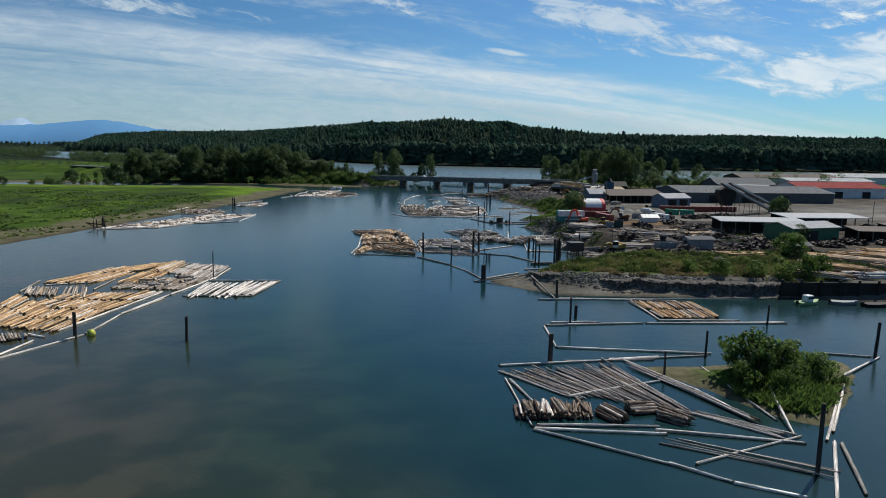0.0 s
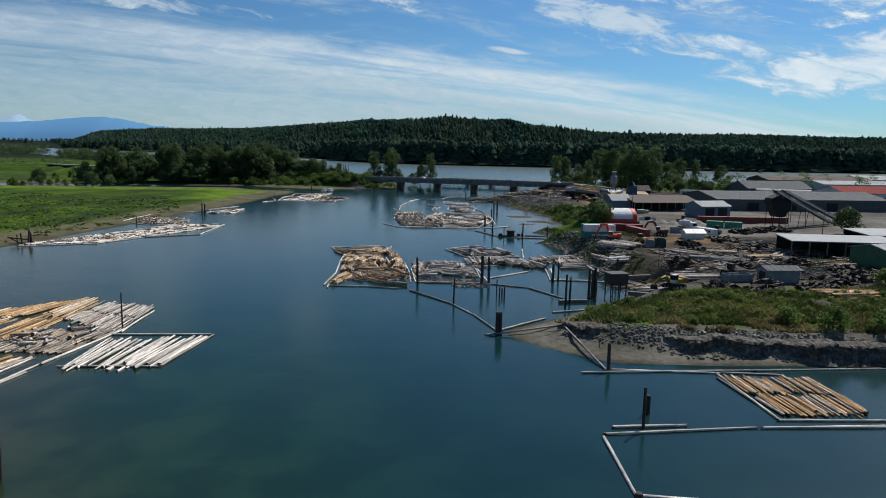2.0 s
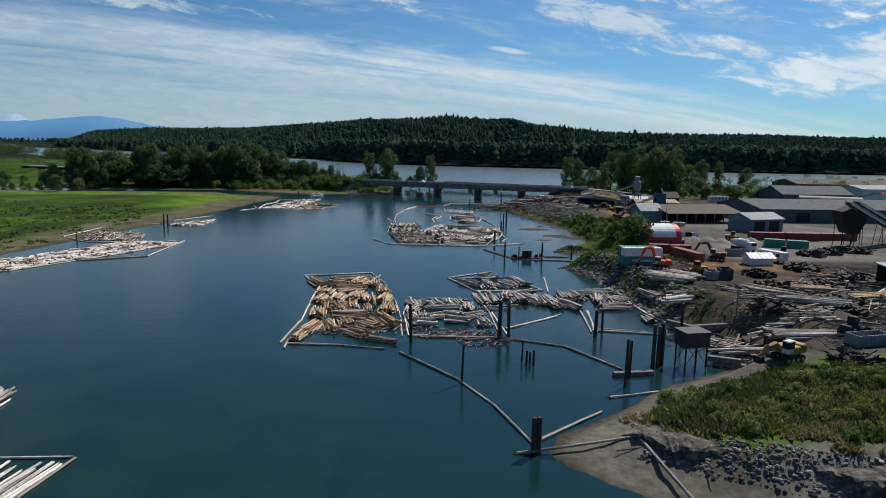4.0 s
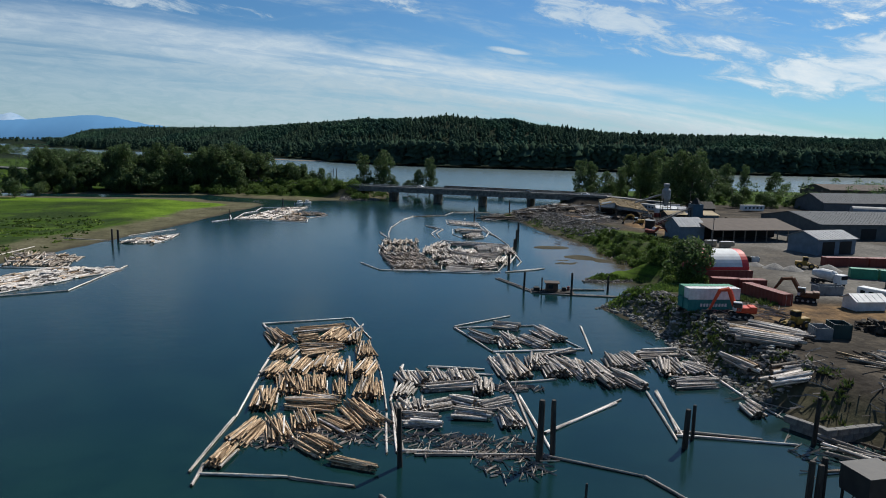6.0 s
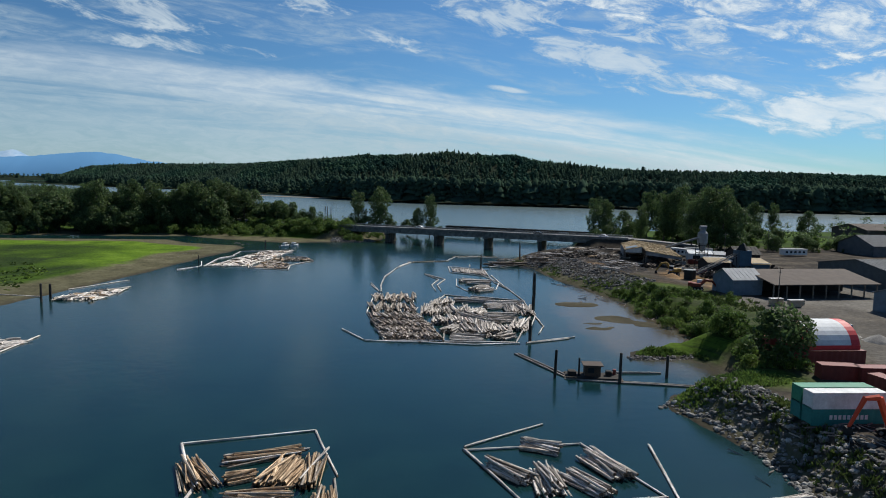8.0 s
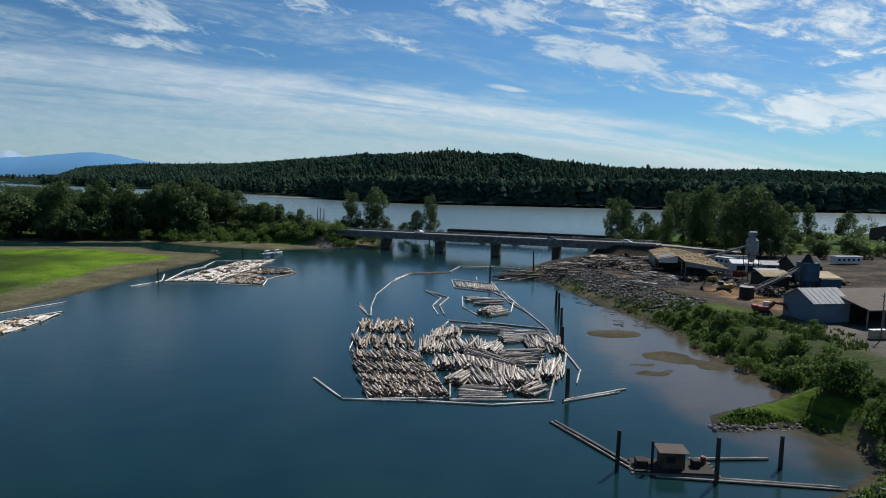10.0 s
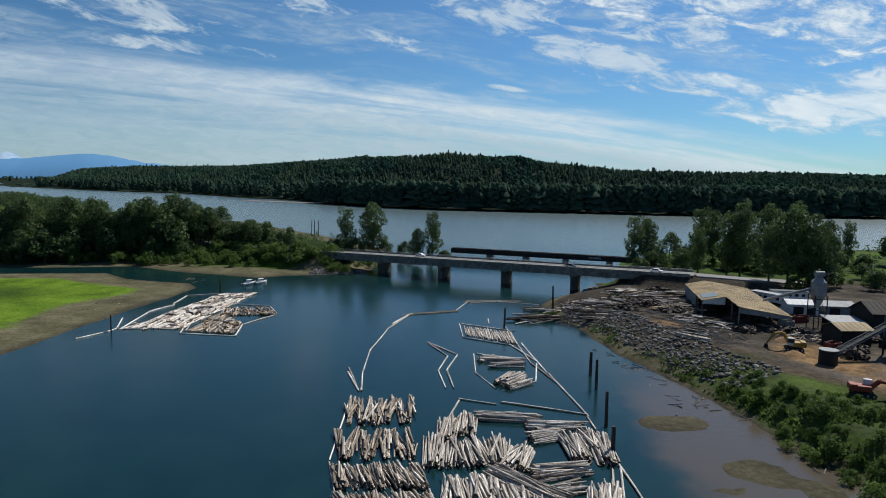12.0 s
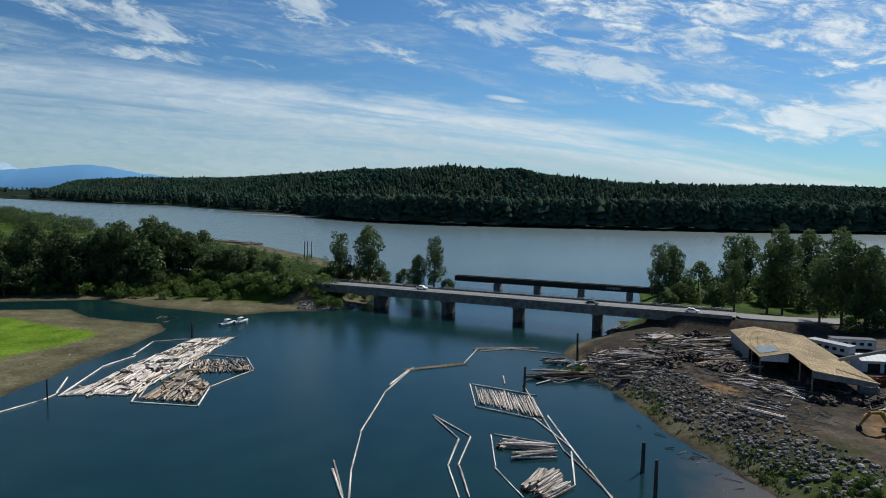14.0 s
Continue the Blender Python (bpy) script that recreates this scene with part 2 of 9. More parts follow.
def part(name, bm, mat, parent=None, label="", smooth=False):
    """Links a bmesh as one mesh object under a thing or a part."""
    me = bpy.data.meshes.new(name)
    bmesh.ops.recalc_face_normals(bm, faces=bm.faces)
    bm.to_mesh(me)
    bm.free()
    me.materials.append(mat)
    if smooth:
        me.polygons.foreach_set("use_smooth", [True] * len(me.polygons))
    ob = new(name, me)
    if parent is not None:
        ob.parent = parent
    if label:
        ob["label"] = label
    return ob


def thing(name, m, label, category, group="", kind=""):
    ob = new(name)
    ob.matrix_world = m
    ob.empty_display_size = 0.5
    return tagged(ob, label, category, group, kind)


def box(bm, x0, x1, y0, y1, z0, z1, bevel=0.0):
    r = bmesh.ops.create_cube(bm, size=1.0, matrix=Matrix.Translation(((x0 + x1) / 2, (y0 + y1) / 2, (z0 + z1) / 2)) @ Matrix.Diagonal((abs(x1 - x0), abs(y1 - y0), abs(z1 - z0), 1)))
    if bevel:
        es = list({e for v in r["verts"] for e in v.link_edges})
        bmesh.ops.bevel(bm, geom=es, offset=bevel, segments=1, affect="EDGES")
    return bm


def boxes(*dims, bevel=0.0):
    bm = bmesh.new()
    for d in dims:
        box(bm, *d, bevel=bevel)
    return bm


def tube(bm, p, q, r0, r1=None, seg=8):
    p, q = Vector(p), Vector(q)
    r1 = r0 if r1 is None else r1
    turn = (q - p).to_track_quat("Z", "Y").to_matrix().to_4x4()
    bmesh.ops.create_cone(bm, cap_ends=True, segments=seg, radius1=r0, radius2=r1, depth=(q - p).length, matrix=Matrix.Translation((p + q) / 2) @ turn)
    return bm


def tubes(*rows, seg=8):
    bm = bmesh.new()
    for r in rows:
        tube(bm, *r, seg=seg)
    return bm


def prism(pts, y0, y1):
    """A profile in x and z pushed from y0 to y1."""
    bm = bmesh.new()
    a = [bm.verts.new((x, y0, z)) for x, z in pts]
    b = [bm.verts.new((x, y1, z)) for x, z in pts]
    bm.faces.new(a)
    bm.faces.new(list(reversed(b)))
    for i in range(len(pts)):
        j = (i + 1) % len(pts)
        bm.faces.new((a[i], b[i], b[j], a[j]))
    return bm


def prism_x(pts, x0, x1):
    """A profile in y and z pushed from x0 to x1."""
    bm = bmesh.new()
    a = [bm.verts.new((x0, y, z)) for y, z in pts]
    b = [bm.verts.new((x1, y, z)) for y, z in pts]
    bm.faces.new(a)
    bm.faces.new(list(reversed(b)))
    for i in range(len(pts)):
        j = (i + 1) % len(pts)
        bm.faces.new((a[i], b[i], b[j], a[j]))
    return bm


# ---- ground: one sheet with shores, river bed, yard and far hills ----
RIGHT_LAND = [(4900, 60), (120, 124), (94, 127.5), (72, 129.5), (35, 128.5), (27, 129.5), (18, 136), (12.8, 142.5), (15, 147.5), (20, 151), (25, 156), (29, 161),
              (36, 165.5), (46, 171), (54, 179), (52.5, 185), (46, 190), (43.8, 199), (42, 210), (40.8, 220), (40, 232), (37, 241.4), (34, 250), (36.5, 255), (44, 258.6), (52.8, 266), (48.5, 277),
              (37, 275.5), (39, 281.6), (54, 289.5), (56.8, 296), (56.6, 309), (54, 320), (52.5, 332), (49.5, 345), (46.5, 358), (41.5, 374), (38.5, 395), (36.2, 412),
              (20, 412), (20, 417), (31, 421.5), (36, 427), (32, 438), (38, 451), (52, 465), (62, 480), (75, 500), (84, 530), (92, 560), (115, 590), (200, 620), (500, 660), (4900, 900)]
LEFT_LAND = [(-4900, -1500), (-150, -1500), (-140, 60), (-128, 180), (-119, 235), (-113, 270), (-108, 305), (-103, 340), (-99, 370), (-97, 400), (-95, 425), (-92, 443), (-91, 462),
             (-98, 473), (-109, 475), (-126, 481), (-142, 496), (-200, 487), (-420, 462), (-900, 420), (-900, 440), (-420, 484), (-176, 508), (-141, 517), (-115, 502), (-98, 497),
             (-76, 488), (-68, 495), (-50, 501), (-36, 508), (-31, 525), (-30, 550), (-27, 590), (-41, 629), (-89, 705), (-161, 807), (-259, 869), (-376, 947), (-900, 1500), (-2400, 2900), (-4900, 4000)]
ISLET = [(26, 85), (39, 85.5), (50, 88), (62, 89.5), (59, 82), (52, 72), (45, 65), (41, 67), (37, 74), (33, 80)]
FAR_LAND = [(-4900, 4700), (-2300, 3900), (-1471, 2593), (-947, 2133), (-750, 2051), (-401, 1649), (-235, 1482), (-220, 1401), (-106, 1262), (16, 1196), (176, 1170), (398, 1135), (620, 1149), (2000, 1250), (4900, 1500), (4900, 5200), (-4900, 5200)]


def signed(poly, X, Y):
    """Distance to a polygon's rim, positive inside."""
    best = np.full(X.shape, 1e9)
    inside = np.zeros(X.shape, bool)
    for (ax, ay), (bx, by) in zip(poly, poly[1:] + poly[:1]):
        dx, dy = bx - ax, by - ay
        k = np.clip(((X - ax) * dx + (Y - ay) * dy) / (dx * dx + dy * dy), 0, 1)
        best = np.minimum(best, np.hypot(X - ax - k * dx, Y - ay - k * dy))
        if ay != by:
            cross = ((ay > Y) != (by > Y)) & (X < (bx - ax) * (Y - ay) / (by - ay) + ax)
            inside ^= cross
    return np.where(inside, best, -best)


def smooth01(v, lo, hi):
    k = np.clip((v - lo) / (hi - lo), 0, 1)
    return k * k * (3 - 2 * k)


def value_noise(X, Y, size, seed):
    rng = np.random.default_rng(seed)
    tab = rng.random((64, 64))
    x, y = X / size, Y / size
    i, j = np.floor(x).astype(int), np.floor(y).astype(int)
    fx, fy = x - i, y - j
    fx, fy = fx * fx * (3 - 2 * fx), fy * fy * (3 - 2 * fy)
    g = lambda a, b: tab[a % 64, b % 64]
    return (g(i, j) * (1 - fx) + g(i + 1, j) * fx) * (1 - fy) + (g(i, j + 1) * (1 - fx) + g(i + 1, j + 1) * fx) * fy


def hill_height(X, Y):
    """The wooded ridge beyond the river."""
    ridge_x = [-4900, -2600, -1900, -1690, -1520, -1050, -680, -400, -190, -28, 20, 110, 185, 235, 470, 690, 1080, 2500, 4900]
    ridge_h = [26, 26, 20, 28, 66, 76, 74, 80, 92, 93, 97, 90, 92, 80, 67, 64, 66, 58, 45]
    top = np.interp(X, ridge_x, ridge_h) + 7 * (value_noise(X, Y, 130, 5) - 0.5)
    front = np.interp(X, [-1700, -1500, -750, -220, 0, 400, 1200], [2860, 2660, 2130, 1520, 1420, 1400, 1450])
    return top * smooth01(Y, front - 60, front + 330)


# the road's run down from the bridge on the yard side
ROAD_X = [60, 88, 96, 113, 127, 148, 165, 300, 600, 1600]
ROAD_Y = [471.4, 458.1, 456.5, 461, 467, 478, 482, 488, 494, 500]
ROAD_Z = [8.9, 8.9, 8.6, 6.9, 5.5, 3.6, 3.1, 2.7, 2.7, 2.7]


def ground_height(X, Y):
    sr, sl, sf = signed(RIGHT_LAND, X, Y), signed(LEFT_LAND, X, Y), signed(FAR_LAND, X, Y)
    rough = value_noise(X, Y, 9, 1) - 0.5
    rough2 = value_noise(X, Y, 2.6, 2) - 0.5
    # yard: mud or rock rim rising to a flat
    mud = 3.0 + 6.0 * smooth01(X, 56, 42) * smooth01(Y, 165, 155)
    zr = np.where(sr > 0, 0.35 * smooth01(sr, 0, 3) + 1.25 * smooth01(sr, mud * 0.35, mud * 0.35 + 5) + 1.5 * smooth01(sr, mud * 0.5 + 2, mud * 0.5 + 5) * smooth01(Y, 160, 152) * smooth01(X, 24, 32) * smooth01(Y, 110, 125) + 0.25 * rough + 0.12 * rough2 * smooth01(sr, 0, 4), np.maximum(sr * 0.25, -2.5))
    # the yard's filled plateau behind its bank
    front = smooth01(Y, 160, 150)
    zr = zr + np.where(sr > 0, (2.9 - 1.3 * front * smooth01(X, 24, 32)) * smooth01(sr, 2.0 + 6.0 * front, 8.0 + 10.0 * front + 9.0 * smooth01(Y, 325, 350)) * smooth01(X + 0.5 * (Y - 150), 38, 54), 0)
    zl = np.where(sl > 0, 0.30 * smooth01(sl, 0, 6) + 0.55 * smooth01(sl, 8, 24) + 0.25 * rough * smooth01(sl, 6, 20), np.maximum(sl * 0.12, -2.5))
    zf = np.where(sf > 0, 1.5 * smooth01(sf, 0, 20) + hill_height(X, Y), np.maximum(sf * 0.2, -2.5))
    wave = 0.9 * (value_noise(X, Y, 7, 6) - 0.5)
    bars = np.maximum.reduce([1 - ((X - 41.0) / 11.0) ** 2 - ((Y - 310) / 10.5) ** 2, 1 - ((X - 39) / 6.5) ** 2 - ((Y - 331.5) / 4.2) ** 2]) + wave
    zr = np.maximum(zr, np.where(bars > -0.5, 0.05 * bars + 0.05 * rough + 0.03 * rough2 - 0.02, -2.5))
    si = signed(ISLET, X, Y)
    zi = np.where(si > 0, 0.35 * smooth01(si, 0, 2.5) + 1.6 * smooth01(si, 2.5, 6.5) + 0.2 * rough2, np.maximum(si * 0.3, -2.5))
    zr = np.maximum(zr, zi)
    # road embankments at both ends of the bridge
    along, across = 0.903 * X - 0.430 * (Y - 500), 0.430 * X + 0.903 * (Y - 500)
    ends = smooth01(along, -46, -58) * smooth01(np.abs(along), 900, 500)
    ze = np.clip(7.0 - np.maximum(np.abs(across) - 6.5, 0) * 0.55, -3, 7.0) * ends
    right = smooth01(X, 62, 74) * smooth01(X, 1600, 900)
    zq = (np.interp(X, ROAD_X, ROAD_Z) - 0.5 - np.maximum(np.abs(Y - np.interp(X, ROAD_X, ROAD_Y)) * 0.92 - 5.8, 0) * 0.6) * right
    return np.maximum.reduce([zr, zl, zf, np.where(ends > 0, ze, -3), np.where(right > 0, zq, -3)])


def spread(*spans):
    out = []
    for a, b, n in spans:
        out += list(np.linspace(a, b, n, endpoint=False))
    return np.array(out + [spans[-1][1]])


GX = spread((-4900, -1000, 26), (-1000, -240, 38), (-240, 240, 241), (240, 1000, 50), (1000, 4900, 30))
GY = spread((-1400, 20, 15), (20, 620, 301), (620, 1100, 40), (1100, 2200, 60), (2200, 5150, 24))
XX, YY = np.meshgrid(GX, GY)
ZZ = ground_height(XX, YY)
nx, ny = len(GX), len(GY)
gv = np.stack([XX.ravel(), YY.ravel(), ZZ.ravel()], 1)
idx = np.arange(nx * ny).reshape(ny, nx)
gf = np.stack([idx[:-1, :-1], idx[:-1, 1:], idx[1:, 1:], idx[1:, :-1]], -1).reshape(-1, 4)


# the plan of the yard was laid out on a low plane; yard_map carries it up to the plateau
YARD_EYES = ((2.0, 60.7, 0.899), (0.6, 128.9, 0.904), (-2.3, 233.0, 0.927))


def yard_map(X, Y):
    """From the low plan to the plateau: new x and y, and the scale."""
    X, Y = np.asarray(X, float), np.asarray(Y, float)
    w = smooth01(signed(RIGHT_LAND, np.atleast_2d(X), np.atleast_2d(Y)).reshape(X.shape), 1.5, 7.0) * smooth01(Y, 488, 474) * smooth01(Y, 152, 166) * smooth01(X + 0.5 * (Y - 150), 38, 54)
    s1, s2 = smooth01(Y, 226, 244), smooth01(Y, 335, 360)
    wts = ((1 - s1), s1 * (1 - s2), s2)
    ox = sum(q * (c[0] + (X - c[0]) * c[2]) for q, c in zip(wts, YARD_EYES))
    oy = sum(q * (c[1] + (Y - c[1]) * c[2]) for q, c in zip(wts, YARD_EYES))
    k = sum(q * c[2] for q, c in zip(wts, YARD_EYES))
    return X + (ox - X) * w, Y + (oy - Y) * w, 1 + (k - 1) * w


def yard(x, y):
    p = yard_map(np.array([[float(x)]]), np.array([[float(y)]]))
    return float(p[0][0, 0]), float(p[1][0, 0]), float(p[2][0, 0])


def z_at(x, y):
    """Height of the ground sheet as it is meshed."""
    i = min(max(int(np.searchsorted(GX, x)) - 1, 0), nx - 2)
    j = min(max(int(np.searchsorted(GY, y)) - 1, 0), ny - 2)
    fx, fy = (x - GX[i]) / (GX[i + 1] - GX[i]), (y - GY[j]) / (GY[j + 1] - GY[j])
    return float((ZZ[j, i] * (1 - fx) + ZZ[j, i + 1] * fx) * (1 - fy) + (ZZ[j + 1, i] * (1 - fx) + ZZ[j + 1, i + 1] * fx) * fy)

# cover: red grass, green brown dirt, blue grey gravel and paving; none is mud
SRg, SLg, SFg = signed(RIGHT_LAND, XX, YY), signed(LEFT_LAND, XX, YY), signed(FAR_LAND, XX, YY)
UX, UY = XX.copy(), YY.copy()
for _ in range(6):
    mx_, my_, _k = yard_map(UX, UY)
    UX, UY = UX + 0.8 * (XX - mx_), UY + 0.8 * (YY - my_)
wob = (value_noise(XX, YY, 14, 8) - 0.5) * 10 + (value_noise(XX, YY, 4, 9) - 0.5) * 5
grass_l = smooth01(SLg + wob * 0.7, 17, 22)
berm = smooth01(SRg + wob * 0.3, 9, 11) * smooth01(YY + wob * 0.3, 166, 160) * smooth01(XX, 20, 26) * smooth01(XX + wob, 84, 78)
shore_gr = smooth01(SRg + wob * 0.4, 2, 4) * smooth01(SRg + wob, 22, 15) * smooth01(YY, 250, 262) * smooth01(YY, 372, 350)
far_gr = 1.0 * smooth01(YY + wob, 465, 485) * (SRg > 0)
spit = smooth01(SRg + wob * 0.1, 0.8, 1.6) * smooth01(YY, 272, 274) * smooth01(YY, 292, 288) * smooth01(XX, 64, 58)
point = smooth01(SRg + wob * 0.1, 3.0, 5.0) * smooth01(YY, 244, 248) * smooth01(YY, 270, 266) * smooth01(XX, 60, 54)
SIg = signed(ISLET, XX, YY)
islet_gr = smooth01(SIg + wob * 0.1, 2.2, 3.2) * smooth01(XX, 35, 39)
grass = np.clip(np.maximum.reduce([islet_gr, grass_l, berm, shore_gr * 0.8, far_gr, spit, point, (SFg > 0) * 0.0]), 0, 1)
dirt = np.clip(smooth01(SRg + wob * 0.3, 3, 7) * smooth01(UY, 155, 165), 0, 1) * (1 - grass)
pave = np.clip((0.45 + 0.55 * smooth01(value_noise(XX, YY, 19, 71), 0.35, 0.6)) * smooth01(UX + wob * 0.4, 78, 84) * smooth01(UY + wob * 0.4, 248, 256) * smooth01(UY, 375, 340) * (SRg > 0), 0, 1) * (1 - grass)
flat = smooth01(SRg, 0.2, 2.0) * smooth01(YY + wob, 168, 158) * smooth01(XX, 5, 12) * smooth01(XX, 140, 110)
pave = np.maximum(pave, (0.45 + 0.5 * value_noise(XX, YY, 4, 83)) * flat * (1 - grass))
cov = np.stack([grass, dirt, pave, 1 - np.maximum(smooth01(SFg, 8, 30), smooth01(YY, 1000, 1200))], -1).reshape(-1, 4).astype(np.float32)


def line_dist(X, Y, pts):
    best = np.full(X.shape, 1e9)
    for (ax, ay), (bx, by) in zip(pts, pts[1:]):
        dx, dy = bx - ax, by - ay
        k = np.clip(((X - ax) * dx + (Y - ay) * dy) / (dx * dx + dy * dy), 0, 1)
        best = np.minimum(best, np.hypot(X - ax - k * dx, Y - ay - k * dy))
    return best


# soil: red ochre sawdust, green trodden brown track, blue wet dark mud, alpha lush young grass
track = smooth01(line_dist(UX, UY, [(96, 343), (86, 347), (79, 351), (72, 360), (67, 376), (62.5, 393), (60, 415), (57, 436), (60, 450)]) + wob * 0.15, 4.6, 2.2)
ochre = np.maximum.reduce([smooth01(np.hypot((UX - 88) / 11, (UY - 368) / 18) + wob * 0.05, 1.0, 0.6), 0.8 * smooth01(np.hypot((UX - 76) / 19, (UY - 242) / 8) + wob * 0.06, 1.0, 0.6), 0.7 * smooth01(np.hypot(UX - 63, UY - 404) + wob * 0.3, 5, 2)])
wet = np.maximum(smooth01(SRg, 3.0, 0.3) * (SRg > -3), smooth01(SLg + wob * 0.2, 5.0, 1.0) * (SLg > -6) * 0.7)
wet = np.maximum(wet, 0.65 * (SRg <= 0) * (XX > 25) * (XX < 60) * (YY > 285) * (YY < 345))
bark = smooth01(UY + wob, 375, 395) * smooth01(UY, 520, 500) * smooth01(SRg + wob, 4, 9) * smooth01(UX, 135, 120) * (0.62 + 0.36 * value_noise(XX, YY, 5, 77))
wet = np.maximum(wet, bark * (1 - 0.6 * track))
lush = 0.38 * berm + smooth01(YY + wob, 372, 400) * smooth01(YY + wob, 500, 485) * smooth01(SLg + wob, 50, 32) * (SLg > 0)
soil = np.stack([ochre, track, wet, lush], -1).reshape(-1, 4).astype(np.float32)


def ground_material():
    m = bpy.data.materials.new("ground")
    m.use_nodes = True
    nt = m.node_tree
    b = nt.nodes["Principled BSDF"]
    b.inputs["Roughness"].default_value = 0.95
    b.inputs["Specular IOR Level"].default_value = 0.05
    g = nt.nodes.new("ShaderNodeNewGeometry")
    at = nt.nodes.new("ShaderNodeAttribute")
    at.attribute_name = "cover"
    sp = nt.nodes.new("ShaderNodeSeparateColor")
    nt.links.new(at.outputs["Color"], sp.inputs[0])

    def noisy(scale, c0, c1, c2, detail=7.0):
        n = nt.nodes.new("ShaderNodeTexNoise")
        n.inputs["Scale"].default_value, n.inputs["Detail"].default_value, n.inputs["Roughness"].default_value = scale, detail, 0.65
        nt.links.new(g.outputs["Position"], n.inputs["Vector"])
        r = nt.nodes.new("ShaderNodeValToRGB")
        e = r.color_ramp.elements
        e[0].position, e[1].position = 0.33, 0.67
        e[0].color, e[1].color = (*c0, 1), (*c2, 1)
        k = e.new(0.5)
        k.color = (*c1, 1)
        nt.links.new(n.outputs["Fac"], r.inputs[0])
        return r.outputs[0]

    def mix(fac, a, c):
        x = nt.nodes.new("ShaderNodeMix")
        x.data_type = "RGBA"
        nt.links.new(fac, x.inputs[0])
        nt.links.new(a, x.inputs[6])
        nt.links.new(c, x.inputs[7])
        return x.outputs[2]

    mud = noisy(0.11, (0.058, 0.055, 0.032), (0.090, 0.085, 0.050), (0.130, 0.122, 0.076))
    grass_c = noisy(0.05, (0.020, 0.042, 0.006), (0.040, 0.074, 0.009), (0.070, 0.118, 0.014), 12.0)
    dirt_c = noisy(0.10, (0.020, 0.017, 0.0145), (0.046, 0.040, 0.033), (0.105, 0.088, 0.068), 10.0)
    pave_c = noisy(0.06, (0.080, 0.076, 0.070), (0.125, 0.118, 0.107), (0.18, 0.168, 0.148), 9.0)
    at2 = nt.nodes.new("ShaderNodeAttribute")
    at2.attribute_name = "soil"
    sp2 = nt.nodes.new("ShaderNodeSeparateColor")
    nt.links.new(at2.outputs["Color"], sp2.inputs[0])
    wet_c = noisy(0.5, (0.020, 0.017, 0.014), (0.034, 0.029, 0.023), (0.055, 0.047, 0.037))
    track_c = noisy(0.35, (0.030, 0.022, 0.016), (0.055, 0.042, 0.030), (0.095, 0.075, 0.055), 9.0)
    ochre_c = noisy(0.22, (0.060, 0.042, 0.027), (0.15, 0.095, 0.05), (0.26, 0.165, 0.08), 10.0)
    lush_c = noisy(0.09, (0.046, 0.088, 0.010), (0.086, 0.150, 0.013), (0.128, 0.205, 0.024), 12.0)
    streak_c = noisy(0.9, (0.010, 0.022, 0.006), (0.022, 0.040, 0.010), (0.036, 0.052, 0.016), 8.0)
    smap = nt.nodes.new("ShaderNodeMapping")
    smap.inputs["Scale"].default_value = (0.034, 0.020, 1.0)
    nt.links.new(g.outputs["Position"], smap.inputs[0])
    sn = nt.nodes.new("ShaderNodeTexNoise")
    sn.inputs["Scale"].default_value, sn.inputs["Detail"].default_value, sn.inputs["Roughness"].default_value, sn.inputs["Distortion"].default_value = 1.0, 8.0, 0.68, 0.5
    nt.links.new(smap.outputs[0], sn.inputs["Vector"])
    sr = nt.nodes.new("ShaderNodeMapRange")
    sr.interpolation_type = "SMOOTHSTEP"
    sr.inputs[1].default_value, sr.inputs[2].default_value = 0.46, 0.60
    nt.links.new(sn.outputs["Fac"], sr.inputs[0])
    grass_c = mix(sr.outputs[0], grass_c, streak_c)
    grass_c = mix(at2.outputs["Alpha"], grass_c, lush_c)
    c = mix(sp.outputs[1], mud, dirt_c)
    c = mix(sp2.outputs[2], c, wet_c)
    c = mix(sp.outputs[2], c, pave_c)
    c = mix(sp2.outputs[1], c, track_c)
    c = mix(sp2.outputs[0], c, ochre_c)
    c = mix(sp.outputs[0], c, grass_c)
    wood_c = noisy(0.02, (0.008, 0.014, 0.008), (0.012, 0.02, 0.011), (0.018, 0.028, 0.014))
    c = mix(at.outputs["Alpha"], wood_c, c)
    fine_n = nt.nodes.new("ShaderNodeTexNoise")
    fine_n.inputs["Scale"].default_value, fine_n.inputs["Detail"].default_value = 1.1, 6.0
    nt.links.new(g.outputs["Position"], fine_n.inputs["Vector"])
    mr = nt.nodes.new("ShaderNodeMapRange")
    mr.inputs[1].default_value, mr.inputs[2].default_value, mr.inputs[3].default_value, mr.inputs[4].default_value = 0.3, 0.7, 0.74, 1.26
    nt.links.new(fine_n.outputs["Fac"], mr.inputs[0])
    x = nt.nodes.new("ShaderNodeMix")
    x.data_type, x.blend_type = "RGBA", "MULTIPLY"
    x.inputs[0].default_value = 1.0
    nt.links.new(c, x.inputs[6])
    nt.links.new(mr.outputs[0], x.inputs[7])
    nt.links.new(x.outputs[2], b.inputs["Base Color"])
    bp = nt.nodes.new("ShaderNodeBump")
    bp.inputs["Strength"].default_value, bp.inputs["Distance"].default_value = 0.7, 0.22
    nt.links.new(fine_n.outputs["Fac"], bp.inputs["Height"])
    nt.links.new(bp.outputs[0], b.inputs["Normal"])
    return m


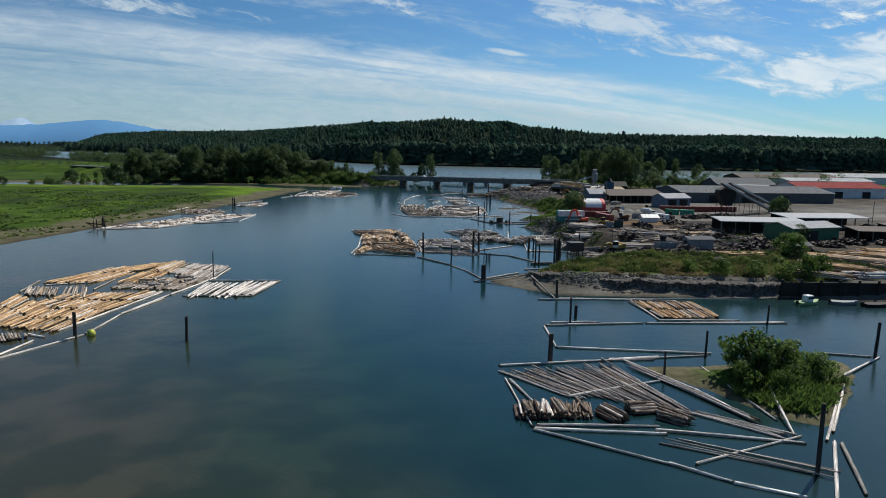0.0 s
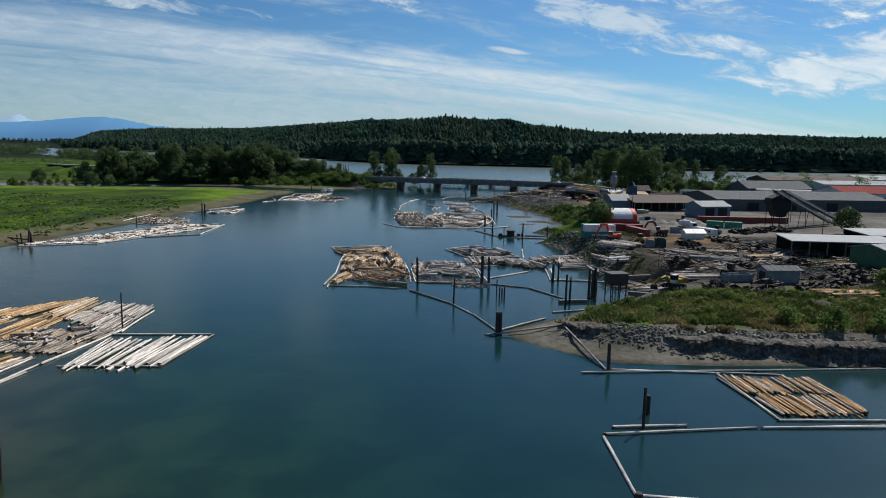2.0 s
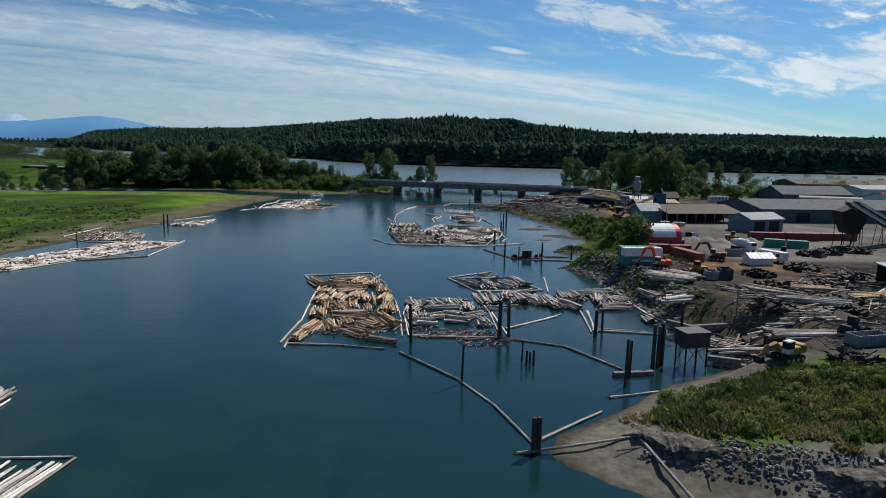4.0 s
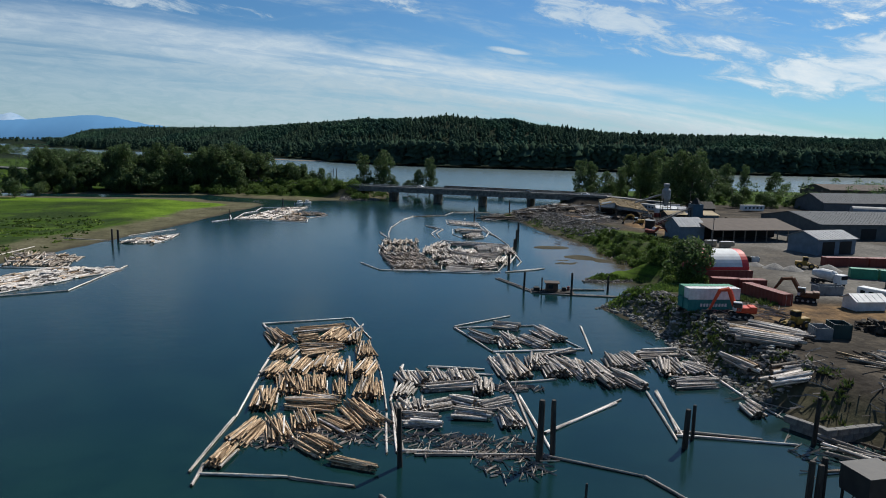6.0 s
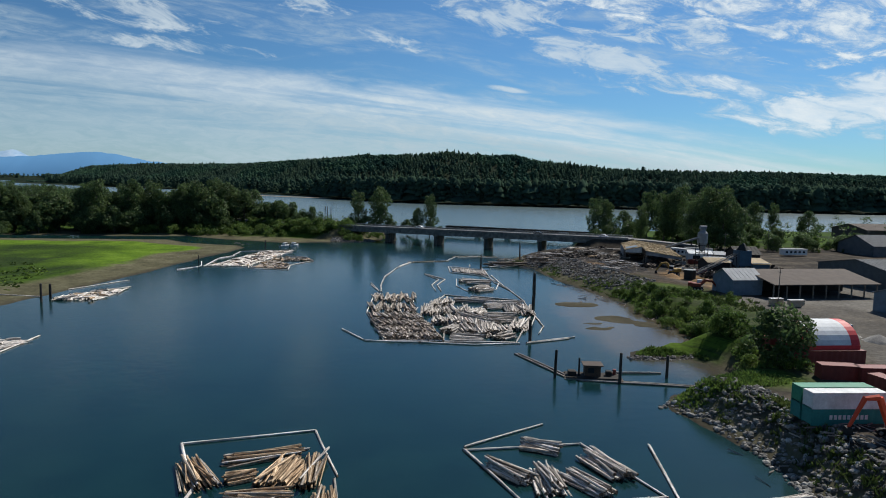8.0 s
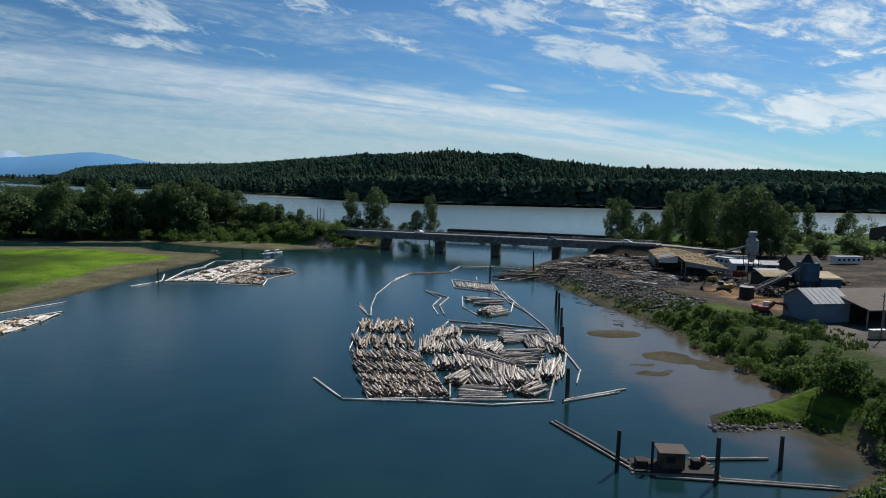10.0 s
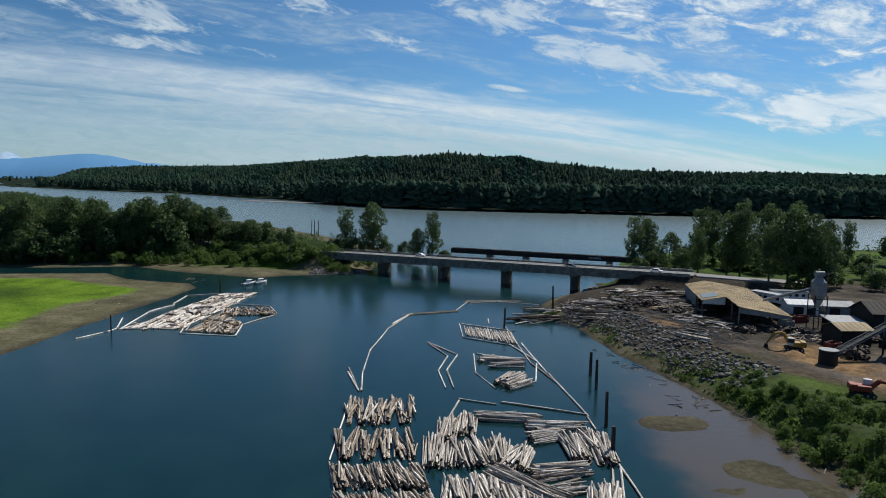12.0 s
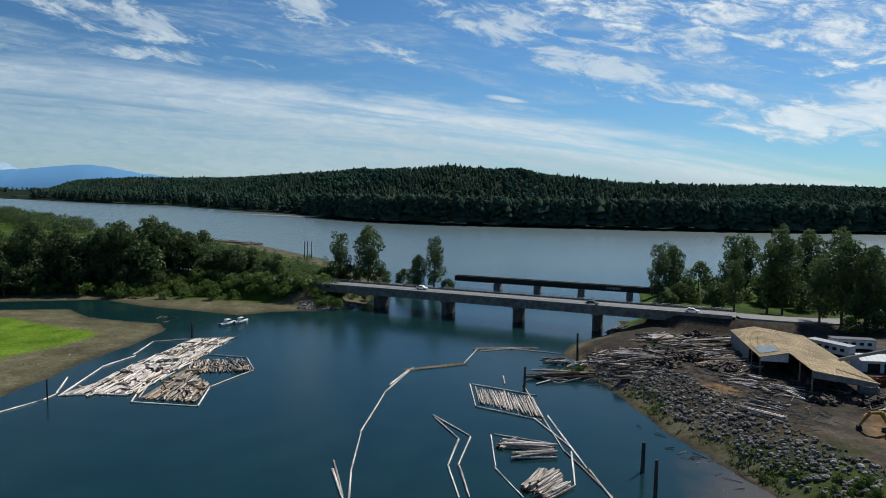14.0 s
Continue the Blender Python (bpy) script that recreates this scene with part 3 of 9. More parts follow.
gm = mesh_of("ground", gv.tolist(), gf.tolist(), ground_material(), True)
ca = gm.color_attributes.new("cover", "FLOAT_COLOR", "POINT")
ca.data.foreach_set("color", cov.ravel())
cs = gm.color_attributes.new("soil", "FLOAT_COLOR", "POINT")
cs.data.foreach_set("color", soil.ravel())
tagged(new("ground", gm), "muddy shores, green marsh grass and a grey dirt timber yard", "ground", kind="structure")


# ---- water ----
def water_material():
    m = bpy.data.materials.new("water")
    m.use_nodes = True
    nt = m.node_tree
    b = nt.nodes["Principled BSDF"]
    b.inputs["IOR"].default_value = 1.33
    g = nt.nodes.new("ShaderNodeNewGeometry")
    sp = nt.nodes.new("ShaderNodeSeparateXYZ")
    nt.links.new(g.outputs["Position"], sp.inputs[0])

    def mth(op, a, c):
        n = nt.nodes.new("ShaderNodeMath")
        n.operation = op
        for i, v in enumerate((a, c)):
            if isinstance(v, (int, float)):
                n.inputs[i].default_value = v
            else:
                nt.links.new(v, n.inputs[i])
        return n.outputs[0]

    def rng(v, lo, hi):
        n = nt.nodes.new("ShaderNodeMapRange")
        n.interpolation_type = "SMOOTHSTEP"
        n.inputs[1].default_value, n.inputs[2].default_value = lo, hi
        nt.links.new(v, n.inputs[0])
        return n.outputs[0]

    def noise_at(scale, detail, seed):
        mp = nt.nodes.new("ShaderNodeMapping")
        mp.inputs["Location"].default_value = (seed, seed * 0.7, 0)
        nt.links.new(g.outputs["Position"], mp.inputs[0])
        n = nt.nodes.new("ShaderNodeTexNoise")
        n.inputs["Scale"].default_value, n.inputs["Detail"].default_value = scale, detail
        nt.links.new(mp.outputs[0], n.inputs["Vector"])
        return n.outputs["Fac"]

    def mix(fac, a, c):
        x = nt.nodes.new("ShaderNodeMix")
        x.data_type = "RGBA"
        if isinstance(fac, float):
            x.inputs[0].default_value = fac
        else:
            nt.links.new(fac, x.inputs[0])
        for i, v in ((6, a), (7, c)):
            if isinstance(v, tuple):
                x.inputs[i].default_value = (*v, 1)
            else:
                nt.links.new(v, x.inputs[i])
        return x.outputs[2]

    big, mid = noise_at(0.018, 5.0, 3.0), noise_at(0.11, 9.0, 31.0)
    # deep green channel, a pale silty shoal in the slough's elbow, and a silty river beyond the bridges
    shoal = mth("ADD", mth("ADD", mth("MULTIPLY", sp.outputs[0], -0.018), mth("MULTIPLY", sp.outputs[1], -0.010)), mth("MULTIPLY", big, 1.1))
    deep = mix(rng(mid, 0.35, 0.65), (0.0032, 0.0195, 0.0220), (0.0048, 0.0245, 0.0255))
    near = mth("MULTIPLY", mth("SUBTRACT", 1.0, rng(sp.outputs[1], 70.0, 230.0)), mth("SUBTRACT", 1.0, rng(sp.outputs[0], -24.0, 12.0)))
    weedy = mix(rng(mid, 0.42, 0.60), (0.0055, 0.024, 0.0155), (0.0085, 0.033, 0.0180))
    deep = mix(near, deep, weedy)
    silt = mix(rng(mid, 0.40, 0.62), (0.024, 0.028, 0.0155), (0.042, 0.041, 0.0240))
    col = mix(rng(shoal, -0.25, 0.65), deep, silt)
    flat_x = mth("POWER", mth("DIVIDE", mth("SUBTRACT", sp.outputs[0], 50.0), 19.0), 2.0)
    flat_y = mth("POWER", mth("DIVIDE", mth("SUBTRACT", sp.outputs[1], 314.0), 54.0), 2.0)
    shallow = mth("SUBTRACT", 1.0, rng(mth("ADD", mth("ADD", flat_x, flat_y), mth("MULTIPLY", mth("SUBTRACT", mid, 0.5), 1.2)), 0.45, 1.25))
    col = mix(shallow, col, (0.066, 0.054, 0.040))
    river = rng(sp.outputs[1], 520.0, 700.0)
    # the river's base is tinted pale blue-grey to carry the sky's reflection
    col = mix(river, col, (0.085, 0.125, 0.130))
    nt.links.new(col, b.inputs["Base Color"])
    rr = nt.nodes.new("ShaderNodeMapRange")
    rr.inputs[3].default_value, rr.inputs[4].default_value = 0.17, 0.26
    nt.links.new(river, rr.inputs[0])
    nt.links.new(rr.outputs[0], b.inputs["Roughness"])
    w1, w2 = noise_at(0.55, 4.0, 0.0), noise_at(2.2, 3.0, 9.0)
    hgt = mth("ADD", mth("MULTIPLY", w1, 0.5), mth("MULTIPLY", w2, 0.16))
    bp = nt.nodes.new("ShaderNodeBump")
    bp.inputs["Strength"].default_value, bp.inputs["Distance"].default_value = 0.11, 0.5
    nt.links.new(hgt, bp.inputs["Height"])
    nt.links.new(bp.outputs[0], b.inputs["Normal"])
    return m


M_WATER = water_material()
wv = [(-4900, -1400, 0), (4900, -1400, 0), (4900, 5100, 0), (-4900, 5100, 0)]
tagged(new("water", mesh_of("water", wv, [(0, 1, 2, 3)], M_WATER)), "calm dark blue-green slough and silty river coloured pale blue like reflected sky", "water", kind="structure")


# ---- trees ----
def leaf_cloud(rng, blobs, leaf, per, jag=0.35):
    """Many small tilted leaf sprays on the skins of ellipsoid clumps: (x, y, z, rx, ry, rz)."""
    V, Fc = [], []
    area = np.array([(b[3] * b[4] + b[3] * b[5] + b[4] * b[5]) for b in blobs])
    for bl, a in zip(blobs, area):
        n = max(6, int(per * a))
        d = rng.normal(size=(n, 3))
        d /= np.linalg.norm(d, axis=1)[:, None]
        rad = 1 - jag * rng.random(n) ** 1.5
        c = np.array(bl[:3]) + d * rad[:, None] * np.array(bl[3:])
        nrm = d + rng.normal(size=(n, 3)) * 0.55
        nrm /= np.linalg.norm(nrm, axis=1)[:, None]
        t = np.cross(nrm, rng.normal(size=(n, 3)))
        t /= np.linalg.norm(t, axis=1)[:, None]
        u = np.cross(nrm, t)
        s = leaf * (0.6 + 0.8 * rng.random(n))[:, None]
        base = len(V) and sum(len(v) for v in V)
        quad = np.stack([c - t * s, c - u * s * 0.6 + nrm * s * 0.15, c + t * s, c + u * s * 0.6 - nrm * s * 0.1], 1).reshape(-1, 3)
        k = np.arange(n)[:, None] * 4 + base
        V.append(quad)
        Fc.append(np.concatenate([k, k + 1, k + 2, k + 3], 1))
    return np.concatenate(V), np.concatenate(Fc)


def crown_blobs(rng, h, w, kind):
    blobs = []
    if kind == "tall":
        n = 26
        for i in range(n):
            f = (i + 0.5) / n
            z = h * (0.13 + 0.80 * f + 0.04 * rng.random())
            r = w * (0.30 + 0.82 * math.sin(math.pi * (0.16 + 0.70 * f))) * 0.46
            a = i * 2.4 + rng.random() * 1.8
            o = r * (0.18 + 0.95 * rng.random())
            q = r * (0.34 + 0.34 * rng.random())
            blobs.append((o * math.cos(a), o * math.sin(a), z, q * 1.1, q * 1.1, q * (0.7 + 0.5 * rng.random())))
    elif kind == "round":
        for i in range(26):
            a, f = rng.random() * 6.28, rng.random()
            z = h * (0.16 + 0.74 * f)
            o = w * 0.5 * math.sqrt(max(0.05, 1 - (2 * f - 0.80) ** 2)) * (0.35 + 0.62 * rng.random())
            r = w * (0.10 + 0.11 * rng.random())
            blobs.append((o * math.cos(a), o * math.sin(a), z, r, r, r * 0.85))
    elif kind == "conifer":
        n = 11
        for i in range(n):
            f = (i + 0.3) / n
            r = w * 0.5 * (1 - f) ** 0.9 + 0.25
            blobs.append((0, 0, h * (0.12 + 0.86 * f), r, r, h * 0.07))
    return blobs


def tree_thing(rng, h, w, kind, mat, name="tree", label="", cat="tree", leaf=0.5, per=6.0):
    root = thing(name, Matrix.Identity(4), label, cat)
    bm = bmesh.new()
    tube(bm, (0, 0, -0.3), (0.02 * h, 0, h * 0.45), 0.022 * h, 0.012 * h, 8)
    tube(bm, (0.02 * h, 0, h * 0.45), (0.0, 0.02 * h, h * 0.92), 0.012 * h, 0.004 * h, 6)
    for i in range(7):
        a = i * 2.4 + rng.random()
        z = h * (0.22 + 0.085 * i)
        tube(bm, (0.015 * h, 0, z), (w * 0.38 * math.cos(a), w * 0.38 * math.sin(a), z + h * 0.12), 0.007 * h, 0.002 * h, 5)
    V, Fc = leaf_cloud(rng, crown_blobs(rng, h, w, kind), leaf, per)
    if name == "shrub":
        # a shrub is one mesh: stems and leaves
        base = len(V)
        bm.verts.index_update()
        V = np.concatenate([V, np.array([v.co for v in bm.verts])])
        faces = Fc.tolist() + [[base + v.index for v in f.verts] for f in bm.faces]
        idx = [0] * len(Fc) + [1] * len(bm.faces)
        bm.free()
        bpy.data.objects.remove(root)
        return tagged(new(name, mesh_of(name, V.tolist(), faces, [mat, M_BARK], False, idx)), label, cat)
    part("trunk", bm, M_BARK, root)
    cr = new("crown", mesh_of("crown", V.tolist(), Fc.tolist(), mat))
    cr.parent = root
    return root


rng = np.random.default_rng(11)
PROTO = {}


def proto(key, *a, **k):
    t = tree_thing(rng, *a, **k)
    t.location = (0, -1200, -60)
    PROTO[key] = t
    return t


def lumpy(rng, blobs, jag=0.28):
    """Rough faceted clumps, one for each blob, as vertices and triangles."""
    base = np.array([(0, 0, 1), (0.89, 0, 0.45), (0.28, 0.85, 0.45), (-0.72, 0.53, 0.45), (-0.72, -0.53, 0.45), (0.28, -0.85, 0.45), (0.72, 0.53, -0.45), (-0.28, 0.85, -0.45), (-0.89, 0, -0.45), (-0.28, -0.85, -0.45), (0.72, -0.53, -0.45), (0, 0, -1)])
    tri = np.array([(0, 1, 2), (0, 2, 3), (0, 3, 4), (0, 4, 5), (0, 5, 1), (1, 6, 2), (2, 7, 3), (3, 8, 4), (4, 9, 5), (5, 10, 1), (6, 7, 2), (7, 8, 3), (8, 9, 4), (9, 10, 5), (10, 6, 1)])
    V, Fc = [], []
    for k, bl in enumerate(blobs):
        a = rng.random() * 6.28
        c, s = math.cos(a), math.sin(a)
        q = base * (1 + jag * (rng.random((12, 1)) * 2 - 1))
        q = np.stack([q[:, 0] * c - q[:, 1] * s, q[:, 0] * s + q[:, 1] * c, q[:, 2]], 1)
        V.append(np.array(bl[:3]) + q * np.array(bl[3:]))
        Fc.append(tri + 12 * k)
    return np.concatenate(V), np.concatenate(Fc)


def far_crown(rng, kind, width):
    """A far tree one metre high: tiers of drooping skirts for a fir, heaped clumps for a broadleaf."""
    if kind == "conifer":
        V, Fc, n = [], [], 7
        for i in range(4):
            r0, z0, z1 = width * (0.50 - 0.105 * i) * rng.uniform(0.85, 1.15), 0.10 + 0.21 * i, 0.46 + 0.18 * i
            k = len(V)
            V += [(r0 * rng.uniform(0.65, 1.2) * math.cos(6.283 * (j + 0.5 * (i % 2)) / n), r0 * rng.uniform(0.65, 1.2) * math.sin(6.283 * (j + 0.5 * (i % 2)) / n), z0 + rng.uniform(-0.05, 0.05)) for j in range(n)]
            V.append((0, 0, min(z1, 1.0)))
            Fc += [(k + j, k + (j + 1) % n, k + n) for j in range(n)]
        return np.array(V), np.array(Fc)
    blobs = []
    m = 9
    for i in range(m):
        f = (i + 0.5) / m
        env = math.sin(math.pi * (0.16 + 0.78 * f)) if kind == "tall" else math.sqrt(max(0.1, 1 - (2 * f - 0.9) ** 2))
        a, o = i * 2.4 + rng.random(), width * 0.42 * env * (0.3 + 0.7 * rng.random())
        r = width * (0.17 + 0.12 * rng.random())
        blobs.append((o * math.cos(a), o * math.sin(a), 0.14 + 0.76 * f, r, r, r * (0.7 + 0.4 * rng.random())))
    return lumpy(rng, blobs)


def far_wood(name, spots, kind_mix, label, mat, seed, leafy="round", width=0.62, sprays=0.0):
    """A far wood in one mesh; of ten tree shapes the first kind_mix are firs."""
    r = np.random.default_rng(seed)
    V, Fc, base = [], [], 0
    lib = [far_crown(r, "conifer", 0.72) if k < kind_mix else far_crown(r, leafy, width) for k in range(10)]
    if sprays:
        # nearer woods carry loose leaf sprays
        lib = []
        for k in range(10):
            v, f = leaf_cloud(r, crown_blobs(r, 1.0, width, leafy), 0.034, sprays, 0.4)
            lib.append((v, np.concatenate([f[:, [0, 1, 2]], f[:, [0, 2, 3]]])))
    for x, y, z, h in spots:
        v, f = lib[r.integers(len(lib))]
        a = r.random() * 6.28
        c, s = math.cos(a), math.sin(a)
        wv = h * (0.85 + 0.4 * r.random())
        V.append(np.stack([x + (v[:, 0] * c - v[:, 1] * s) * wv, y + (v[:, 0] * s + v[:, 1] * c) * wv, z + v[:, 2] * h], 1))
        Fc.append(f + base)
        base += len(v)
    V, Fc = np.concatenate(V), np.concatenate(Fc)
    me = bpy.data.meshes.new(name)
    me.vertices.add(len(V))
    me.vertices.foreach_set("co", V.astype(np.float32).ravel())
    me.loops.add(len(Fc) * 3)
    me.loops.foreach_set("vertex_index", Fc.astype(np.int32).ravel())
    me.polygons.add(len(Fc))
    me.polygons.foreach_set("loop_start", (np.arange(len(Fc)) * 3).astype(np.int32))
    me.polygons.foreach_set("loop_total", np.full(len(Fc), 3, np.int32))
    me.materials.append(mat)
    me.update(calc_edges=True)
    return tagged(new(name, me), label, "woods", kind="stuff")

# ---- far woods and hills ----
r7 = np.random.default_rng(7)


def bank_y(x):
    xs, ys = [p[0] for p in FAR_LAND[1:15]], [p[1] for p in FAR_LAND[1:15]]
    return np.interp(x, xs, ys)


belt = []
for i in range(1500):
    x = r7.uniform(-260, 1300)
    y = bank_y(x) + 8 + abs(r7.normal()) * 60
    if r7.random() < 0.55:
        y = bank_y(x) + r7.uniform(6, 22)
    belt.append((x, y, 1.0, r7.uniform(33, 46)))
for i in range(420):
    x = r7.uniform(-1500, -230)
    y = bank_y(x) + 10 + r7.uniform(0, 50)
    belt.append((x, y, 1.0, r7.uniform(26, 41)))
# the low far shore at the river's bend
for i in range(420):
    f = r7.random()
    x = -1640 - 2900 * f + r7.uniform(-30, 30)
    y = np.interp(x, [-4900, -2300, -1640], [4690, 3890, 2850]) + r7.uniform(15, 130)
    belt.append((x, y, 1.0, r7.uniform(24, 44)))
far_wood("riverside_woods", belt, 2, "dark tall deciduous woods along the far river bank", M_LEAF_B, 21, "tall", 0.42)
HILL_X, HILL_Y = [-1700, -1500, -750, -220, 0, 400, 1200, 1900], [2800, 2640, 2110, 1500, 1400, 1380, 1430, 1500]
hx = r7.uniform(-1680, 1900, 19000)
hy = np.interp(hx, HILL_X, HILL_Y) + r7.uniform(0, 440, 19000)
hz = ground_height(hx[None, :], hy[None, :])[0]
# broadleaf stands and fir stands lie in patches on the slope
stand = value_noise(hx, hy, 170, 15) * 0.65 + value_noise(hx, hy, 60, 16) * 0.35
fir = [(a, b, c - 1, r7.uniform(10, 16)) for a, b, c, q in zip(hx, hy, hz, stand) if q > 0.47]
leafy_hill = [(a, b, c - 1, r7.uniform(9, 15)) for a, b, c, q in zip(hx, hy, hz, stand) if q <= 0.47]
# tall firs standing out along the crest
kx = r7.uniform(-1560, 1500, 240)
ky = np.interp(kx, HILL_X, HILL_Y) + r7.uniform(250, 400, 240)
kz = ground_height(kx[None, :], ky[None, :])[0]
fir += [(a, b, c - 1, r7.uniform(14, 21)) for a, b, c in zip(kx, ky, kz)]
far_wood("hill_woods", fir, 9, "dense dark fir forest on the long hill", M_LEAF_B, 22)
far_wood("hill_woods", leafy_hill, 1, "paler broadleaf stands on the long hill", M_LEAF_H, 25, "round", 0.85)

# distant mountains and a snowy cone; distance haze is painted into both base colours as blue
M_MOUNT = material("haze-tinted mountain", ((0.085, 0.21, 0.38), (0.10, 0.235, 0.41)), 0.0008, 1.0, coord="World", spec=0.0)
M_SNOW = material("haze-tinted snowy summit", ((0.17, 0.29, 0.44), (0.33, 0.44, 0.56)), 0.01, 1.0, coord="World")


def ridge(name, mat, y, pts, label):
    bm = bmesh.new()
    top = [bm.verts.new((x, y, z)) for x, z in pts]
    foot = [bm.verts.new((x, y - 260, -20)) for x, z in pts]
    back = [bm.verts.new((x, y + 200, -20)) for x, z in pts]
    for i in range(len(pts) - 1):
        bm.faces.new((foot[i], foot[i + 1], top[i + 1], top[i]))
        bm.faces.new((top[i], top[i + 1], back[i + 1], back[i]))
    return tagged(part(name, bm, mat, smooth=True), label, "backdrop", kind="structure")


RM = random.Random(3)
pts = []
for i in range(90):
    x = -3900 + i * 30
    h = np.interp(x, [-3900, -3300, -2930, -2704, -2554, -2404, -2290, -2180, -2067, -1974, -1800, -1500, -1230], [120, 135, 150, 165, 182, 193, 194, 181, 161, 144, 128, 110, 60])
    pts.append((x, float(h) + RM.uniform(-3, 3)))
ridge("backdrop", M_MOUNT, 4560, pts, "distant mountain ridge painted in haze blue")
ridge("backdrop", M_SNOW, 4800, [(-3300, 130), (-3210, 168), (-3150, 190), (-3095, 200), (-3060, 208), (-3041, 212), (-3010, 203), (-2991, 196), (-2945, 172), (-2850, 140)], "far mountain cone, snow-capped and tinted haze blue")


# ---- logs ----
TONES = {
    "brown": (((0.10, 0.060, 0.034), (0.36, 0.25, 0.155), (0.68, 0.54, 0.38)), 0.42),
    "grey": (((0.13, 0.11, 0.098), (0.36, 0.325, 0.29), (0.66, 0.62, 0.57)), 0.42),
    "stain": (((0.075, 0.058, 0.047), (0.25, 0.21, 0.172), (0.54, 0.48, 0.41)), 0.50),
    "white": (((0.26, 0.23, 0.20), (0.56, 0.515, 0.47), (0.80, 0.76, 0.71)), 0.28),
    "fresh": (((0.13, 0.072, 0.036), (0.38, 0.24, 0.125), (0.66, 0.50, 0.31)), 0.40),
    "dark": (((0.026, 0.021, 0.017), (0.080, 0.066, 0.054), (0.21, 0.18, 0.15)), 0.50),
    "bark": (((0.045, 0.033, 0.026), (0.14, 0.106, 0.082), (0.30, 0.245, 0.20)), 0.35),
    "slim": (((0.12, 0.105, 0.092), (0.27, 0.245, 0.22), (0.50, 0.465, 0.43)), 0.40),
}
M_CUT = material("sawn log end", ((0.05, 0.038, 0.028), (0.13, 0.09, 0.06)), 1.5, 0.85, rnd=0.3)
LOGS = {}


def log_bark(tone):
    """Weathered log skin: long fibres, peeled patches, and a tone of its own for each log."""
    cols, vary = TONES[tone]
    m = material(tone + " log bark", cols, 1.0, 0.88, 0.6, 7.0, rnd=vary, stretch=(1.6, 4.0, 4.0), fine=0.35, spec=0.15)
    nt = m.node_tree
    b = nt.nodes["Principled BSDF"]
    src = b.inputs["Base Color"].links[0].from_socket
    tc = nt.nodes.new("ShaderNodeTexCoord")
    mp = nt.nodes.new("ShaderNodeMapping")
    mp.inputs["Scale"].default_value = (3.0, 1.1, 1.1)
    nt.links.new(tc.outputs["Object"], mp.inputs[0])
    n = nt.nodes.new("ShaderNodeTexNoise")
    n.inputs["Scale"].default_value, n.inputs["Detail"].default_value, n.inputs["Roughness"].default_value = 1.4, 5.0, 0.7
    nt.links.new(mp.outputs[0], n.inputs["Vector"])
    mr = nt.nodes.new("ShaderNodeMapRange")
    mr.interpolation_type = "SMOOTHSTEP"
    mr.inputs[1].default_value, mr.inputs[2].default_value, mr.inputs[3].default_value, mr.inputs[4].default_value = 0.36, 0.60, 0.46, 1.32
    nt.links.new(n.outputs["Fac"], mr.inputs[0])
    x = nt.nodes.new("ShaderNodeMix")
    x.data_type, x.blend_type = "RGBA", "MULTIPLY"
    x.inputs[0].default_value = 1.0
    nt.links.new(src, x.inputs[6])
    nt.links.new(mr.outputs[0], x.inputs[7])
    nt.links.new(x.outputs[2], b.inputs["Base Color"])
    return m


def log_mesh(tone, k):
    """A one-metre log of unit width along x: tapered, bent and knotty, some split, with ragged sawn ends."""
    if (tone, k) in LOGS:
        return LOGS[tone, k]
    if tone not in LOGS:
        LOGS[tone] = log_bark(tone)
    r = random.Random(k * 7 + len(tone))
    seg, rings = 8, 6
    split = tone == "brown" and k % 2 == 0
    rag = 0.16 if split else 0.09
    verts, faces, idx = [], [], []
    by, bz = r.uniform(-0.22, 0.22), r.uniform(-0.10, 0.10)
    side = [1 + r.uniform(-rag, rag) - (0.38 if split and j in (0, 1) else 0) for j in range(seg)]
    for i in range(rings):
        f = i / (rings - 1)
        w = 0.57 - 0.14 * f
        if i in (0, rings - 1):
            w *= 0.94
        for j in range(seg):
            a = 6.28318 * j / seg
            q = w * side[j] * (1 + r.uniform(-0.07, 0.07))
            ragged = r.uniform(-0.018, 0.018) if i in (0, rings - 1) else r.uniform(-0.03, 0.03)
            verts.append((f - 0.5 + ragged, q * math.cos(a) + by * math.sin(3.14 * f), q * math.sin(a) + bz * math.sin(3.14 * f)))
    for i in range(rings - 1):
        for j in range(seg):
            j2 = (j + 1) % seg
            faces.append((i * seg + j, i * seg + j2, (i + 1) * seg + j2, (i + 1) * seg + j))
            idx.append(0)
    faces.append(tuple(range(seg)))
    faces.append(tuple(reversed(range((rings - 1) * seg, rings * seg))))
    idx += [1, 1]
    me = mesh_of("log", verts, faces, [LOGS[tone], M_CUT], False, idx)
    me.polygons.foreach_set("use_smooth", [i == 0 and not split for i in idx])
    LOGS[tone, k] = me
    return me


RL = random.Random(42)


def drift_bank(path, n, seed):
    """Bleached drift logs stranded along the marsh's river bank."""
    r = random.Random(seed)
    rows = []
    for _ in range(n):
        k = r.randrange(len(path) - 1)
        f = r.random()
        x, y = (path[k][i] + (path[k + 1][i] - path[k][i]) * f for i in (0, 1))
        rows.append((x + r.uniform(-6, 6), y - r.uniform(-2, 9), 0.9 + r.uniform(0, 0.6), r.uniform(5, 16), r.uniform(0.4, 0.9), r.uniform(-0.9, 0.3), r.uniform(-0.05, 0.05)))
    return rows


